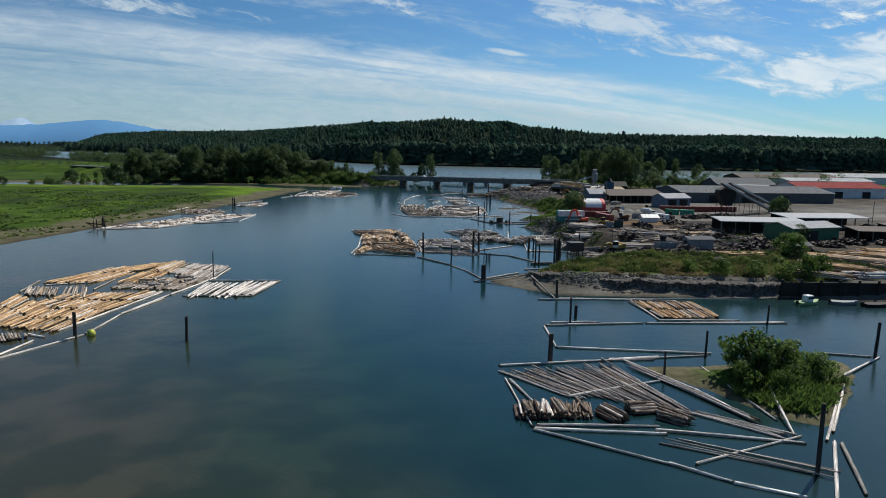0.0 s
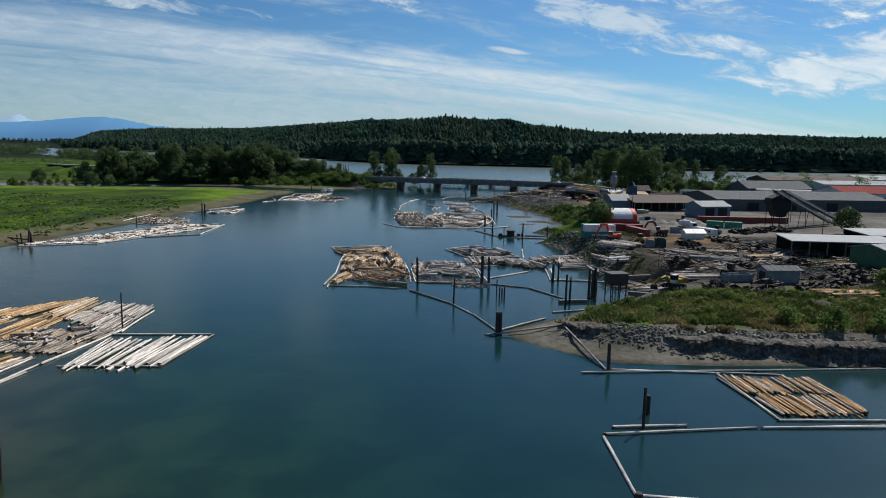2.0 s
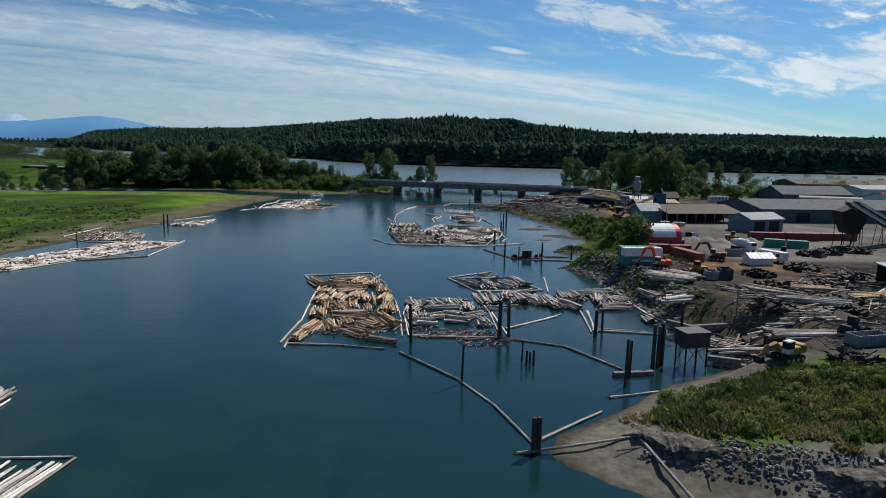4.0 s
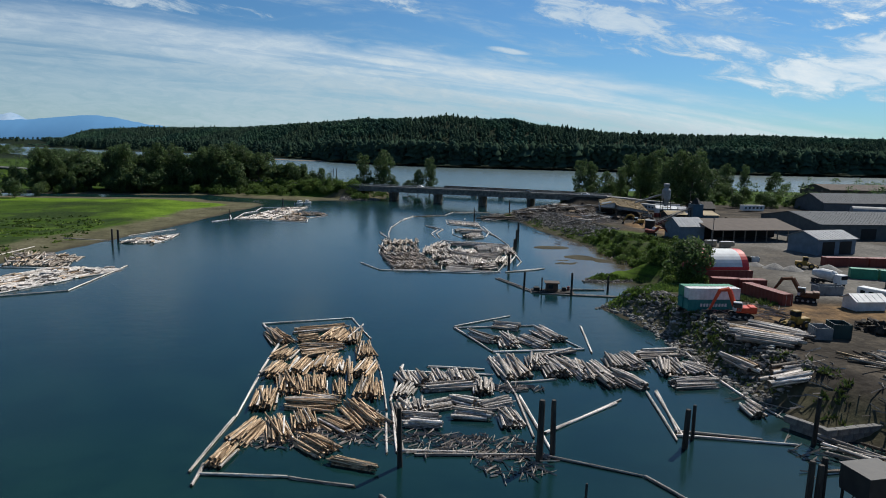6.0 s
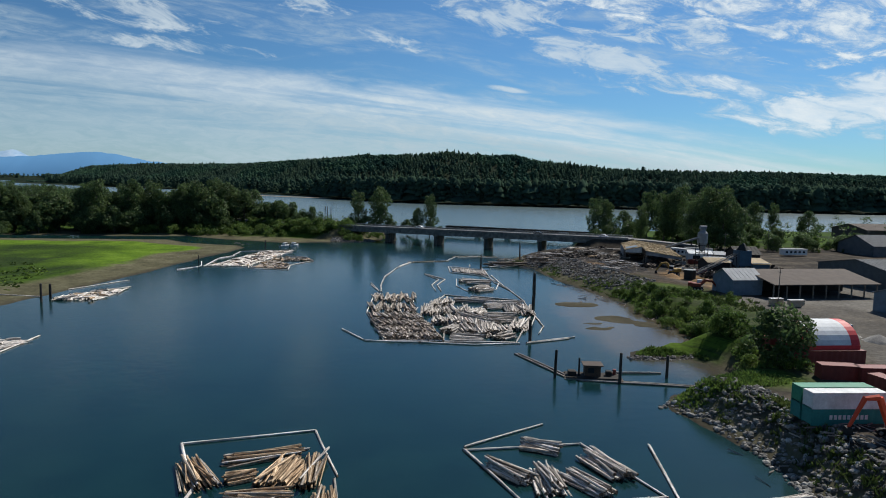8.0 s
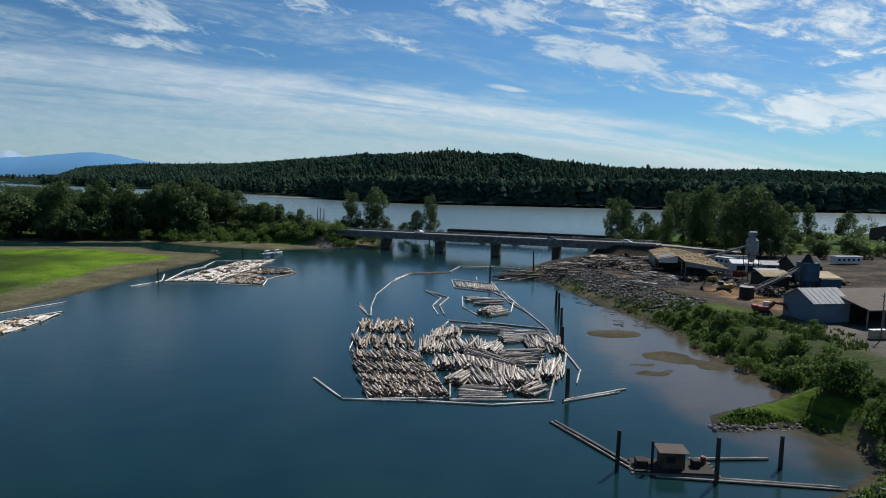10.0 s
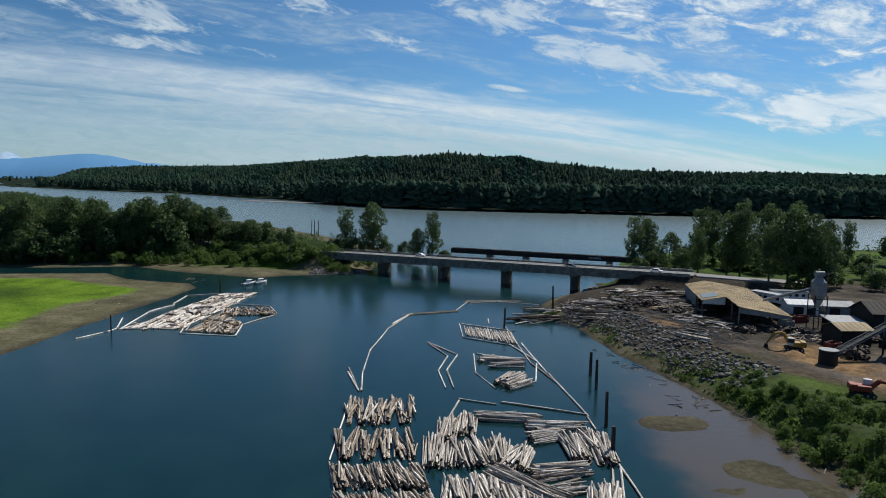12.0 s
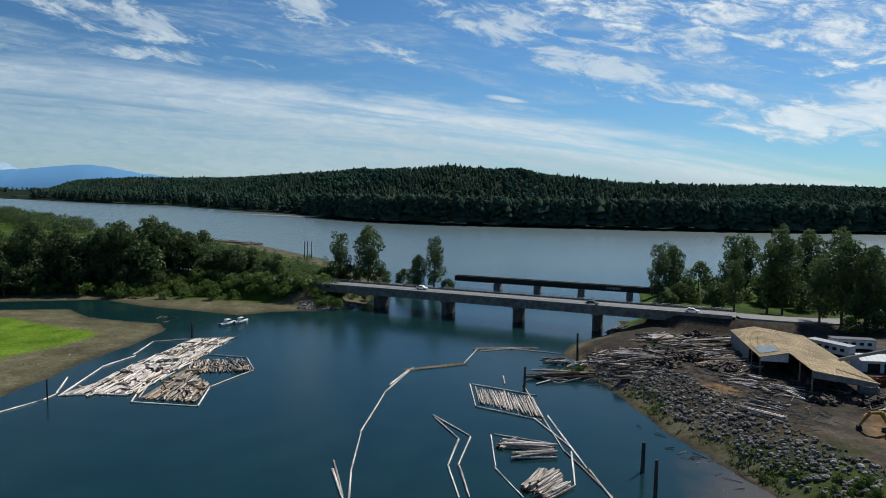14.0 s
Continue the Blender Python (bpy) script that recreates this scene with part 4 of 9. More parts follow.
def put_log(parent, tone, x, y, z, length, width, heading, tilt=0.0, name="log"):
    ob = new(name, log_mesh(tone, RL.randrange(8)))
    ob.matrix_basis = Matrix.LocRotScale((x, y, z), Euler((RL.uniform(0, 6.28), tilt, heading), "XYZ"), (length, width, width))
    if parent is not None:
        ob.parent = parent
    return ob


def joined_logs(name, tone, rows, parent):
    """Lower logs, mostly hidden by those above, as one part; rows: x, y, z, length, width, heading, tilt."""
    V, Fc, idx, base = [], [], [], 0
    for x, y, z, l, w, h, t in rows:
        me = log_mesh(tone, RL.randrange(8))
        m = Matrix.LocRotScale((x, y, z), Euler((RL.uniform(0, 6.28), t, h), "XYZ"), (l, w, w))
        V += [tuple(m @ v.co) for v in me.vertices]
        Fc += [tuple(base + i for i in q.vertices) for q in me.polygons]
        idx += [q.material_index for q in me.polygons]
        base += len(me.vertices)
    ob = new(name, mesh_of(name, V, Fc, [LOGS[tone], M_CUT], False, idx))
    ob.parent = parent
    return ob


def log_bundle(x, y, heading, length, width, tone, label, group):
    """A bundle afloat: a sunken lower tier, a rounded top of single logs, and a few thrown across it."""
    packed = tone == "stain"
    length, width = length * (0.92 if tone == "grey" else 0.86), width * 0.94
    b = thing("log_bundle", pose(x, y, RL.uniform(-0.1, 0.08), 0, 0, heading + RL.uniform(-7, 7)), label, "log bundle", group)
    d = {"brown": RL.uniform(0.27, 0.36), "stain": RL.uniform(0.34, 0.46)}.get(tone, RL.uniform(0.32, 0.43))
    n = max(3, int(width / d))
    step, rise = width / n, 0.16 * width + 0.10
    fan = RL.uniform(-0.05, 0.05)
    low = []
    for i in range(n - 1):
        off = (i - (n - 2) / 2) * step
        for z in ((0.02, 0.34) if abs(off) < 0.3 * width else (0.02,)):
            low.append((RL.uniform(-0.04, 0.04) * length, off, z, length * RL.uniform(0.84, 1.0), d * RL.uniform(0.8, 1.1), fan * 2 * off / width + radians(RL.uniform(-3, 3)), 0.0))
    tagged(joined_logs("lower_tier", tone, low, b), kind="stuff")
    for i in range(int((2.1 if packed else 1.45) * n)):
        top = i >= n
        off = RL.uniform(-0.46 if packed else -0.36, 0.46 if packed else 0.36) * width if top else (i - (n - 1) / 2) * step + RL.uniform(-0.07, 0.07)
        z = 0.16 + rise * (1 - (2 * off / width) ** 2) + (RL.uniform(0.20, 0.34) if top else RL.uniform(-0.06, 0.10))
        w = d * RL.choice((0.62, 0.75, 0.85, 0.95, 1.05, 1.25))
        short = RL.uniform(0.36, 0.62) if packed and (top or RL.random() < 0.5) else RL.uniform(0.45, 0.8) if RL.random() < 0.22 else RL.uniform(0.82, 1.04)
        put_log(b, tone if RL.random() < 0.82 else RL.choice(("grey", "stain", "white")), RL.uniform(-1, 1) * (0.08 if short > 0.7 else 0.42 * (1.1 - short)) * length, off, z, length * short, w,
                fan * 4 * off / width + radians(RL.gauss(0, 6.5 if top else 3.6)) + (3.1416 if RL.random() < 0.5 else 0), radians(RL.uniform(-2.0, 2.0)))
    return b


def log_field(corners, rows, width, tone, label, group, gap=0.05, cover=1.0):
    """Logs afloat side by side between four corners, butting in rows from the first side to the second."""
    a, b, c, d = (Vector((*p, 0)) for p in corners)
    o = (a + b + c + d) / 4
    root = thing("log_raft", Matrix.Translation(o), label, "log raft", group)
    loose = rows > 1 and tone in ("white", "stain")
    width *= 0.70 if tone != "slim" else 0.44
    n = max(2, int(((d - a).length + (c - b).length) / 2 / width * cover))
    for r in range(rows):
        for i in range(n):
            if RL.random() < gap + 0.04:
                continue
            f = (i + 0.5 + RL.uniform(-0.12, 0.12)) / n
            p, q = a.lerp(d, f), b.lerp(c, f)
            s, e = p.lerp(q, r / rows), p.lerp(q, (r + 1) / rows)
            k = e - s
            mid = (s + e) / 2 + k * RL.uniform(-0.08, 0.08) - o
            put_log(root, tone if RL.random() < (0.78 if loose or tone == "fresh" else 0.88) else RL.choice(("brown", "stain", "grey", "white")), mid.x, mid.y, 0.10 + RL.uniform(-0.05, 0.22), k.length * RL.uniform(0.74, 1.05),
                    width * RL.choice((0.6, 0.75, 0.9, 1.0, 1.25)), math.atan2(k.y, k.x) + radians(RL.uniform(-2.5, 2.5) * (4 if loose else 1)) + (3.1416 if RL.random() < 0.5 else 0), radians(RL.uniform(-0.8, 0.8)))
    if loose:
        # dark butts and broken pieces riding on the raft
        for _ in range(int(n * rows * 0.24)):
            f, g = RL.uniform(0.04, 0.96), RL.uniform(0.03, 0.97)
            m = a.lerp(d, f).lerp(b.lerp(c, f), g) - o
            put_log(root, RL.choice(("stain", "brown", "grey")), m.x, m.y, 0.42 + RL.uniform(0, 0.2), RL.uniform(0.9, 3.2), RL.uniform(0.3, 0.6), RL.uniform(0, 6.28), radians(RL.uniform(-9, 9)), "broken_log")
    return root


def boom_line(points, tone):
    """Boom logs chained end to end along a line."""
    for (x0, y0), (x1, y1) in zip(points, points[1:]):
        d = Vector((x1 - x0, y1 - y0, 0))
        k = max(1, round(d.length / 21))
        for i in range(k):
            m = Vector((x0, y0, 0)) + d * ((i + 0.5) / k)
            w = RL.uniform(0.26, 0.38)
            e = d / k / 2
            z0, z1 = (max(z_at(m.x + q * e.x * 0.9, m.y + q * e.y * 0.9), 0.0) for q in (-1, 1))
            ob = put_log(None, {"grey": "white", "brown": "slim"}[tone] if RL.random() < 0.75 else "grey", m.x + RL.uniform(-0.1, 0.1), m.y + RL.uniform(-0.1, 0.1), 0.12 + (z0 + z1) / 2, d.length / k * 0.985, w,
                         math.atan2(d.y, d.x) + radians(RL.uniform(-0.6, 0.6)), -math.atan2(z1 - z0, e.length * 1.8), "boom_log")
            tagged(ob, "long bleached boom log floating low in the water" if tone == "grey" else "long brown boom log lying along the water's edge", "log", "boom logs")


PILES = {}


def pile(x, y, h, r):
    """A driven timber pile: knobbly, darker wet foot, slightly leaning, with a checked top."""
    bm = bmesh.new()
    seg, prev = 9, None
    r *= 0.82
    for i, f in enumerate((-1.5, 0.0, h * 0.3, h * 0.65, h * 0.97, h)):
        rr = r * (1.08 - 0.16 * max(f, 0) / h) * (0.86 if i == 5 else 1)
        ring = [bm.verts.new((rr * (1 + RL.uniform(-0.07, 0.07)) * math.cos(6.283 * j / seg), rr * (1 + RL.uniform(-0.07, 0.07)) * math.sin(6.283 * j / seg), f)) for j in range(seg)]
        if prev:
            for j in range(seg):
                bm.faces.new((prev[j], prev[(j + 1) % seg], ring[(j + 1) % seg], ring[j]))
        prev = ring
    bm.faces.new(prev)
    ob = part("mooring_post", bm, M_PILE)
    ob.matrix_basis = pose(x, y, 0, RL.uniform(-1.5, 1.5), RL.uniform(-1.5, 1.5), RL.uniform(0, 360))
    return tagged(ob, "dark tarred timber mooring post standing in the water", "post", "posts in the slough")

# ---- rafts, booms and piles ----
tagged(joined_logs("driftwood", "stain", drift_bank([(-470, 1040), (-310, 893), (-230, 845), (-156, 797)], 260, 5), None), "bleached drift logs stranded along the marsh bank", "driftwood", kind="stuff")
for bx, by, bh, bl, bw in [(-25.5, 223.7, -62, 9.1, 4.0),
                           (-19.4, 228.6, 24, 10.5, 2.5),
                           (-20.3, 223.0, -145, 4.0, 2.0),
                           (-16.2, 224.0, -93, 7.6, 4.5),
                           (-13.2, 225.0, -88, 9.1, 3.0),
                           (-17.3, 218.8, 12, 8.0, 3.0),
                           (-17.2, 215.8, 14, 6.3, 3.0),
                           (-10.2, 216.8, -77, 7.6, 3.2),
                           (-22.4, 214.8, -102, 5.2, 3.5),
                           (-21.6, 207.4, -101, 5.9, 4.0),
                           (-18.8, 209.2, -96, 6.7, 3.5),
                           (-15.6, 211.2, -87, 8.3, 3.5),
                           (-13.3, 209.5, -87, 6.6, 2.5),
                           (-11.4, 207.8, -83, 11.1, 1.0),
                           (-9.3, 208.8, -92, 7.3, 3.5),
                           (-18.6, 202.2, -83, 7.6, 4.0),
                           (-15.2, 202.5, -73, 7.5, 3.5),
                           (-11.9, 201.2, -86, 6.5, 2.2),
                           (-8.0, 201.0, -86, 7.3, 4.0)]:
    log_bundle(bx, by, bh, bl, bw, "brown", "bundle of weathered brown logs floating in a boom", "bundles in the log pond")
for bx, by, bh, bl, bw in [(-20.6, 197.0, -74, 7.5, 3.5),
                           (-14.4, 195.6, -9, 7.1, 3.5),
                           (-13.6, 197.6, -17, 6.4, 2.0),
                           (-7.8, 192.8, -60, 8.7, 4.0),
                           (-14.4, 190.9, -74, 5.6, 3.2),
                           (-16.9, 188.3, -74, 8.1, 3.2),
                           (-10.4, 189.8, -46, 5.6, 3.0),
                           (-11.8, 184.6, -45, 5.5, 3.5),
                           (-20.0, 187.4, -98, 6.6, 3.3),
                           (-20.9, 181.8, -92, 5.0, 2.2),
                           (-7.3, 180.8, -22, 5.8, 1.6)]:
    log_bundle(bx, by, bh, bl, bw, "brown", "bundle of weathered brown logs floating in a boom", "bundles in the log pond")
for bx, by, bh, bl, bw in [(-3.2, 205.2, -70, 5.0, 2.6),
                           (-1.2, 205.4, -76, 4.9, 2.6),
                           (1.2, 205.8, -77, 5.0, 2.6),
                           (3.4, 206.2, -77, 4.5, 2.6),
                           (5.7, 206.3, -80, 4.5, 2.6),
                           (-3.2, 200.5, -96, 4.4, 3.0),
                           (2.8, 202.4, 10, 8.2, 2.0),
                           (7.4, 202.5, -86, 4.8, 3.2),
                           (1.2, 196.0, 30, 4.3, 3.0),
                           (4.6, 197.8, -22, 4.2, 2.5),
                           (8.6, 196.6, 30, 5.0, 2.5),
                           (-2.8, 194.9, -78, 4.2, 2.6),
                           (-1.0, 195.6, -81, 4.3, 2.6),
                           (5.4, 193.6, -15, 5.1, 3.0),
                           (-0.6, 192.4, -2, 4.9, 1.4),
                           (-0.4, 190.4, -1, 4.9, 1.4),
                           (9.8, 192.3, -74, 4.8, 3.2)]:
    log_bundle(bx, by, bh, bl, bw, "grey", "bundle of bleached grey logs floating in a boom", "bundles in the log pond")
for bx, by, bh, bl, bw in [(9.0, 225.8, -53, 6.8, 3.0),
                           (13.6, 232.9, -24, 5.4, 3.0),
                           (13.0, 223.9, -81, 7.1, 4.0),
                           (17.2, 223.3, -62, 6.4, 3.5),
                           (20.3, 228.0, -66, 7.4, 4.0),
                           (10.7, 210.6, -84, 10.1, 3.0),
                           (12.7, 211.0, -84, 9.6, 3.0),
                           (16.0, 213.1, -88, 5.8, 3.5),
                           (19.8, 218.1, 20, 8.0, 1.8),
                           (18.2, 210.7, -82, 7.7, 4.0),
                           (20.9, 212.0, -74, 7.2, 3.5),
                           (22.2, 210.0, -84, 8.1, 3.5),
                           (24.6, 210.0, -76, 6.4, 3.2),
                           (25.2, 206.4, -70, 6.5, 3.0),
                           (28.2, 206.4, -68, 7.4, 2.6),
                           (28.2, 213.8, -80, 5.9, 3.5),
                           (30.7, 214.2, -83, 6.5, 4.0),
                           (36.8, 220.2, 12, 7.9, 1.2),
                           (35.9, 217.1, 13, 8.2, 2.6)]:
    log_bundle(bx, by, bh, bl, bw, "grey", "bundle of grey peeled logs floating by the shore", "bundles in the log pond")
for bx, by, bh, bl, bw in [(34.9, 212.0, -103, 7.3, 2.5),
                           (36.8, 212.1, -99, 8.1, 2.5),
                           (39.3, 211.7, -67, 4.8, 3.5),
                           (36.9, 205.4, 8, 6.9, 3.2),
                           (40.8, 196.3, -87, 4.0, 2.4)]:
    log_bundle(bx, by, bh, bl, bw, "grey", "bundle of grey peeled logs floating by the shore", "bundles in the log pond")
for line in [[(-30.3, 232.2), (-14.9, 237.3)],
             [(-30.3, 232.2), (-25.0, 221.2)],
             [(-14.9, 237.3), (-10.0, 224.3)],
             [(-24.6, 221.1), (-24.0, 207.2), (-22.7, 191.8), (-23.2, 178.7)],
             [(-10.4, 223.7), (-7.2, 208.6), (-5.1, 194.8)],
             [(-5.1, 193.8), (-4.2, 183.4)],
             [(-4.3, 194.3), (-3.2, 183.5)],
             [(-4.0, 211.3), (-4.8, 197.1)],
             [(-4.7, 196.8), (-2.5, 184.1)],
             [(-4.3, 208.7), (9.1, 207.8)],
             [(-0.4, 210.7), (8.1, 210.1)],
             [(9.3, 216.2), (11.5, 201.0), (12.2, 187.8)],
             [(11.8, 200.2), (13.4, 184.4)],
             [(4.2, 232.9), (15.3, 241.3)],
             [(4.1, 232.0), (18.8, 234.6)],
             [(4.0, 232.3), (9.7, 218.6)],
             [(18.8, 234.6), (25.0, 220.7)],
             [(9.7, 218.3), (25.0, 220.7)],
             [(11.3, 204.9), (18.0, 206.6)],
             [(-3.3, 184.1), (5.1, 183.9)]]:
    boom_line(line, "grey")
for line in [[(41.3, 220.4), (41.3, 209.5), (42.3, 200.8), (43.8, 194.4), (45.0, 187.3)],
             [(29.4, 202.3), (28.1, 187.6)],
             [(30.9, 203.0), (28.9, 189.4)],
             [(27.4, 234.5), (25.8, 218.8)],
             [(13.4, 188.9), (24.2, 198.3)],
             [(28.4, 189.2), (41.7, 187.2)]]:
    boom_line(line, "grey")
for bx, by, bh, bl, bw in [(-16.8, 334.8, -86, 15.7, 1.6),
                           (-15.2, 334.8, -86, 15.7, 1.6),
                           (-13.4, 335.0, -86, 15.7, 1.6),
                           (-11.8, 335.0, -86, 15.7, 1.6),
                           (-10.0, 335.2, -87, 15.7, 1.6),
                           (-8.3, 335.2, -87, 15.7, 1.6),
                           (-6.6, 335.4, -87, 15.7, 1.6),
                           (-16.4, 320.2, -85, 13.3, 1.7),
                           (-14.6, 320.4, -85, 13.4, 1.7),
                           (-12.9, 320.5, -84, 13.4, 1.7),
                           (-11.2, 320.5, -83, 13.4, 1.7),
                           (-9.4, 320.6, -82, 13.4, 1.7),
                           (-7.6, 320.7, -82, 13.5, 1.7),
                           (-5.9, 320.8, -82, 13.5, 1.7),
                           (-15.0, 309.2, -72, 9.2, 2.1),
                           (-13.2, 309.3, -71, 9.1, 2.1),
                           (-11.5, 309.4, -71, 9.1, 2.1),
                           (-9.7, 309.5, -71, 9.1, 2.1),
                           (-7.9, 309.6, -71, 9.1, 2.1)]:
    log_bundle(bx, by, bh, bl, bw, "stain", "bundle of stained grey-brown logs packed in a raft", "packed raft bundles")
for bx, by, bh, bl, bw in [(-6.1, 309.6, -71, 9.2, 2.1),
                           (-4.3, 309.8, -71, 9.2, 2.1),
                           (-13.1, 301.1, -71, 8.0, 2.2),
                           (-11.3, 301.2, -71, 8.0, 2.2),
                           (-9.5, 301.2, -70, 8.0, 2.2),
                           (-7.8, 301.3, -70, 8.1, 2.2),
                           (-5.9, 301.4, -71, 8.0, 2.2),
                           (-4.1, 301.5, -70, 8.1, 2.2),
                           (-2.3, 301.6, -71, 8.0, 2.2),
                           (-11.4, 294.2, -69, 6.6, 2.4),
                           (-9.6, 294.3, -70, 6.6, 2.4),
                           (-7.8, 294.4, -71, 6.5, 2.4),
                           (-6.2, 294.4, -71, 6.5, 2.4),
                           (-4.3, 294.5, -70, 6.6, 2.4),
                           (-2.5, 294.6, -72, 6.5, 2.4),
                           (-0.8, 294.6, -72, 6.4, 2.4),
                           (-10.0, 288.5, -69, 5.6, 2.5),
                           (-8.3, 288.6, -69, 5.6, 2.5),
                           (-6.6, 288.7, -70, 5.5, 2.5)]:
    log_bundle(bx, by, bh, bl, bw, "stain", "bundle of stained grey-brown logs packed in a raft", "packed raft bundles")
for bx, by, bh, bl, bw in [(-4.8, 288.7, -70, 5.5, 2.5),
                           (-3.1, 288.8, -71, 5.5, 2.5),
                           (-1.4, 288.8, -71, 5.6, 2.5),
                           (0.4, 288.9, -72, 5.5, 2.5)]:
    log_bundle(bx, by, bh, bl, bw, "stain", "bundle of stained grey-brown logs packed in a raft", "packed raft bundles")
for bx, by, bh, bl, bw in [(0.2, 326.6, -97, 10.5, 4.0),
                           (3.2, 328.8, -95, 10.4, 4.0),
                           (-2.1, 317.6, -93, 11.5, 4.0),
                           (1.0, 316.8, -88, 9.3, 4.0),
                           (4.2, 317.6, -89, 10.2, 4.0),
                           (7.4, 318.4, -89, 10.9, 4.0),
                           (10.6, 332.4, -5, 11.6, 4.0),
                           (18.0, 328.4, -11, 10.7, 4.0),
                           (16.0, 324.2, 18, 6.8, 4.0),
                           (10.2, 315.8, -117, 8.9, 4.5),
                           (19.5, 320.0, -86, 10.4, 4.0),
                           (22.4, 322.9, -84, 8.6, 4.0),
                           (23.6, 319.2, -91, 11.3, 4.0),
                           (10.0, 306.8, -44, 14.1, 5.0),
                           (15.7, 311.5, 11, 9.8, 4.0),
                           (15.6, 306.4, 20, 5.8, 3.0),
                           (0.8, 305.2, -81, 8.1, 4.0),
                           (3.7, 305.4, -80, 8.1, 4.0),
                           (5.6, 305.5, -87, 6.8, 3.0)]:
    log_bundle(bx, by, bh, bl, bw, "grey", "loose bundle of bleached logs in a boomed raft", "boomed raft bundles")
for bx, by, bh, bl, bw in [(7.8, 303.0, -75, 6.9, 5.0),
                           (19.0, 302.0, -98, 9.9, 4.0),
                           (20.2, 302.3, -103, 12.5, 3.6),
                           (10.1, 298.4, -95, 11.3, 4.0),
                           (12.5, 297.2, -90, 8.9, 4.0),
                           (14.0, 296.9, -95, 7.4, 4.0),
                           (16.1, 297.3, -97, 6.8, 3.0),
                           (7.0, 295.4, -80, 7.8, 5.0),
                           (10.1, 294.0, -83, 8.4, 4.0),
                           (3.7, 296.2, -116, 6.4, 4.0),
                           (14.7, 290.4, -136, 5.8, 4.0),
                           (6.8, 290.2, 2, 7.9, 2.5),
                           (6.6, 287.7, 4, 7.7, 1.6)]:
    log_bundle(bx, by, bh, bl, bw, "grey", "loose bundle of bleached logs in a boomed raft", "boomed raft bundles")
for line in [[(2.2, 341.3), (-3.6, 314.8)],
             [(-4.5, 314.2), (-0.6, 298.3), (1.8, 286.9)],
             [(-17.1, 314.1), (-13.1, 298.4), (-10.3, 286.0)],
             [(-18.1, 343.3), (-17.1, 314.7)],
             [(2.1, 299.5), (2.0, 285.8)],
             [(23.4, 313.2), (16.7, 286.3)],
             [(24.7, 313.8), (21.4, 299.2)],
             [(-14.3, 285.5), (-3.0, 285.1), (8.4, 283.9), (17.5, 286.0)],
             [(-10.2, 285.7), (1.9, 286.9)],
             [(2.0, 285.8), (16.9, 286.6)],
             [(-20.3, 295.4), (-14.3, 285.9)],
             [(18.7, 286.4), (30.0, 292.4)],
             [(18.8, 285.9), (28.8, 290.9)],
             [(19.4, 385.2), (24.6, 333.9), (24.7, 314.7), (25.0, 302.8), (22.8, 295.1)],
             [(-20.5, 358.0), (-16.8, 345.8)],
             [(-16.5, 345.8), (-17.6, 358.2), (-18.0, 374.5), (-15.5, 399.6), (-9.7, 421.2)],
             [(9.0, 439.7), (18.5, 443.5), (32.4, 438.2)]]:
    boom_line(line, "grey")
for line in [[(2.2, 342.2), (9.2, 339.4)],
             [(9.9, 340.8), (24.7, 334.8)]]:
    boom_line(line, "grey")
for line in [[(-4.5, 384.8), (2.9, 373.3), (0.2, 360.1), (1.4, 348.6)],
             [(-4.1, 383.8), (0.6, 372.1), (-1.5, 360.0), (-0.1, 348.6)],
             [(4.4, 407.1), (4.9, 390.6), (17.9, 382.5)],
             [(4.8, 407.1), (19.3, 399.1)],
             [(6.8, 374.3), (6.4, 359.6), (9.8, 348.8)],
             [(7.5, 374.6), (17.6, 370.6)],
             [(20.4, 366.7), (18.3, 352.9)],
             [(17.2, 407.7), (19.4, 366.7), (23.3, 349.2)],
             [(16.4, 384.0), (21.2, 368.0)],
             [(-21.1, 361.6), (-17.7, 348.8)],
             [(13.1, 414.8), (12.8, 407.5)]]:
    boom_line(line, "grey")
for bx, by, bh, bl, bw in [(12.8, 368.8, -9, 10.6, 3.0),
                           (13.8, 364.8, 2, 8.5, 2.5),
                           (13.0, 354.4, -129, 8.8, 4.0),
                           (14.7, 351.2, -136, 7.6, 3.0),
                           (9.6, 369.5, 37, 5.6, 2.0)]:
    log_bundle(bx, by, bh, bl, bw, "grey", "small bundle of peeled logs in a floating pen", "small pond bundles")
log_field([(5.4, 404.2), (5.7, 392.6), (18.7, 383.6), (18.4, 397.6)], 1, 0.34, "grey", "floating rack of slim parallel poles", "pole racks", 0.0, 0.8)
log_field([(-81.7, 123.3), (-77.4, 106.0), (-68.6, 99.3), (-68.7, 112.5)], 2, 0.55, "fresh", "fresh yellow peeled logs rafted side by side", "left rafts", 0.05, 1.0)
log_field([(-68.7, 112.5), (-68.6, 99.3), (-59.1, 97.8), (-58.6, 111.8)], 2, 0.55, "fresh", "fresh yellow peeled logs rafted side by side", "left rafts", 0.05, 1.0)
log_field([(-73.1, 123.8), (-73.9, 114.3), (-58.7, 110.9), (-54.6, 127.6)], 2, 0.55, "fresh", "fresh yellow peeled logs rafted side by side", "left rafts", 0.05, 1.0)
log_field([(-76.7, 151.3), (-83.3, 134.2), (-72.8, 134.9), (-66.3, 162.5)], 2, 0.6, "fresh", "rafted logs, pale and brown, lying in rows", "left rafts", 0.05, 1.0)
log_field([(-66.3, 162.5), (-68.7, 135.1), (-61.6, 135.6), (-61.8, 160.4)], 2, 0.5, "fresh", "rafted logs, pale and brown, lying in rows", "left rafts", 0.05, 1.0)
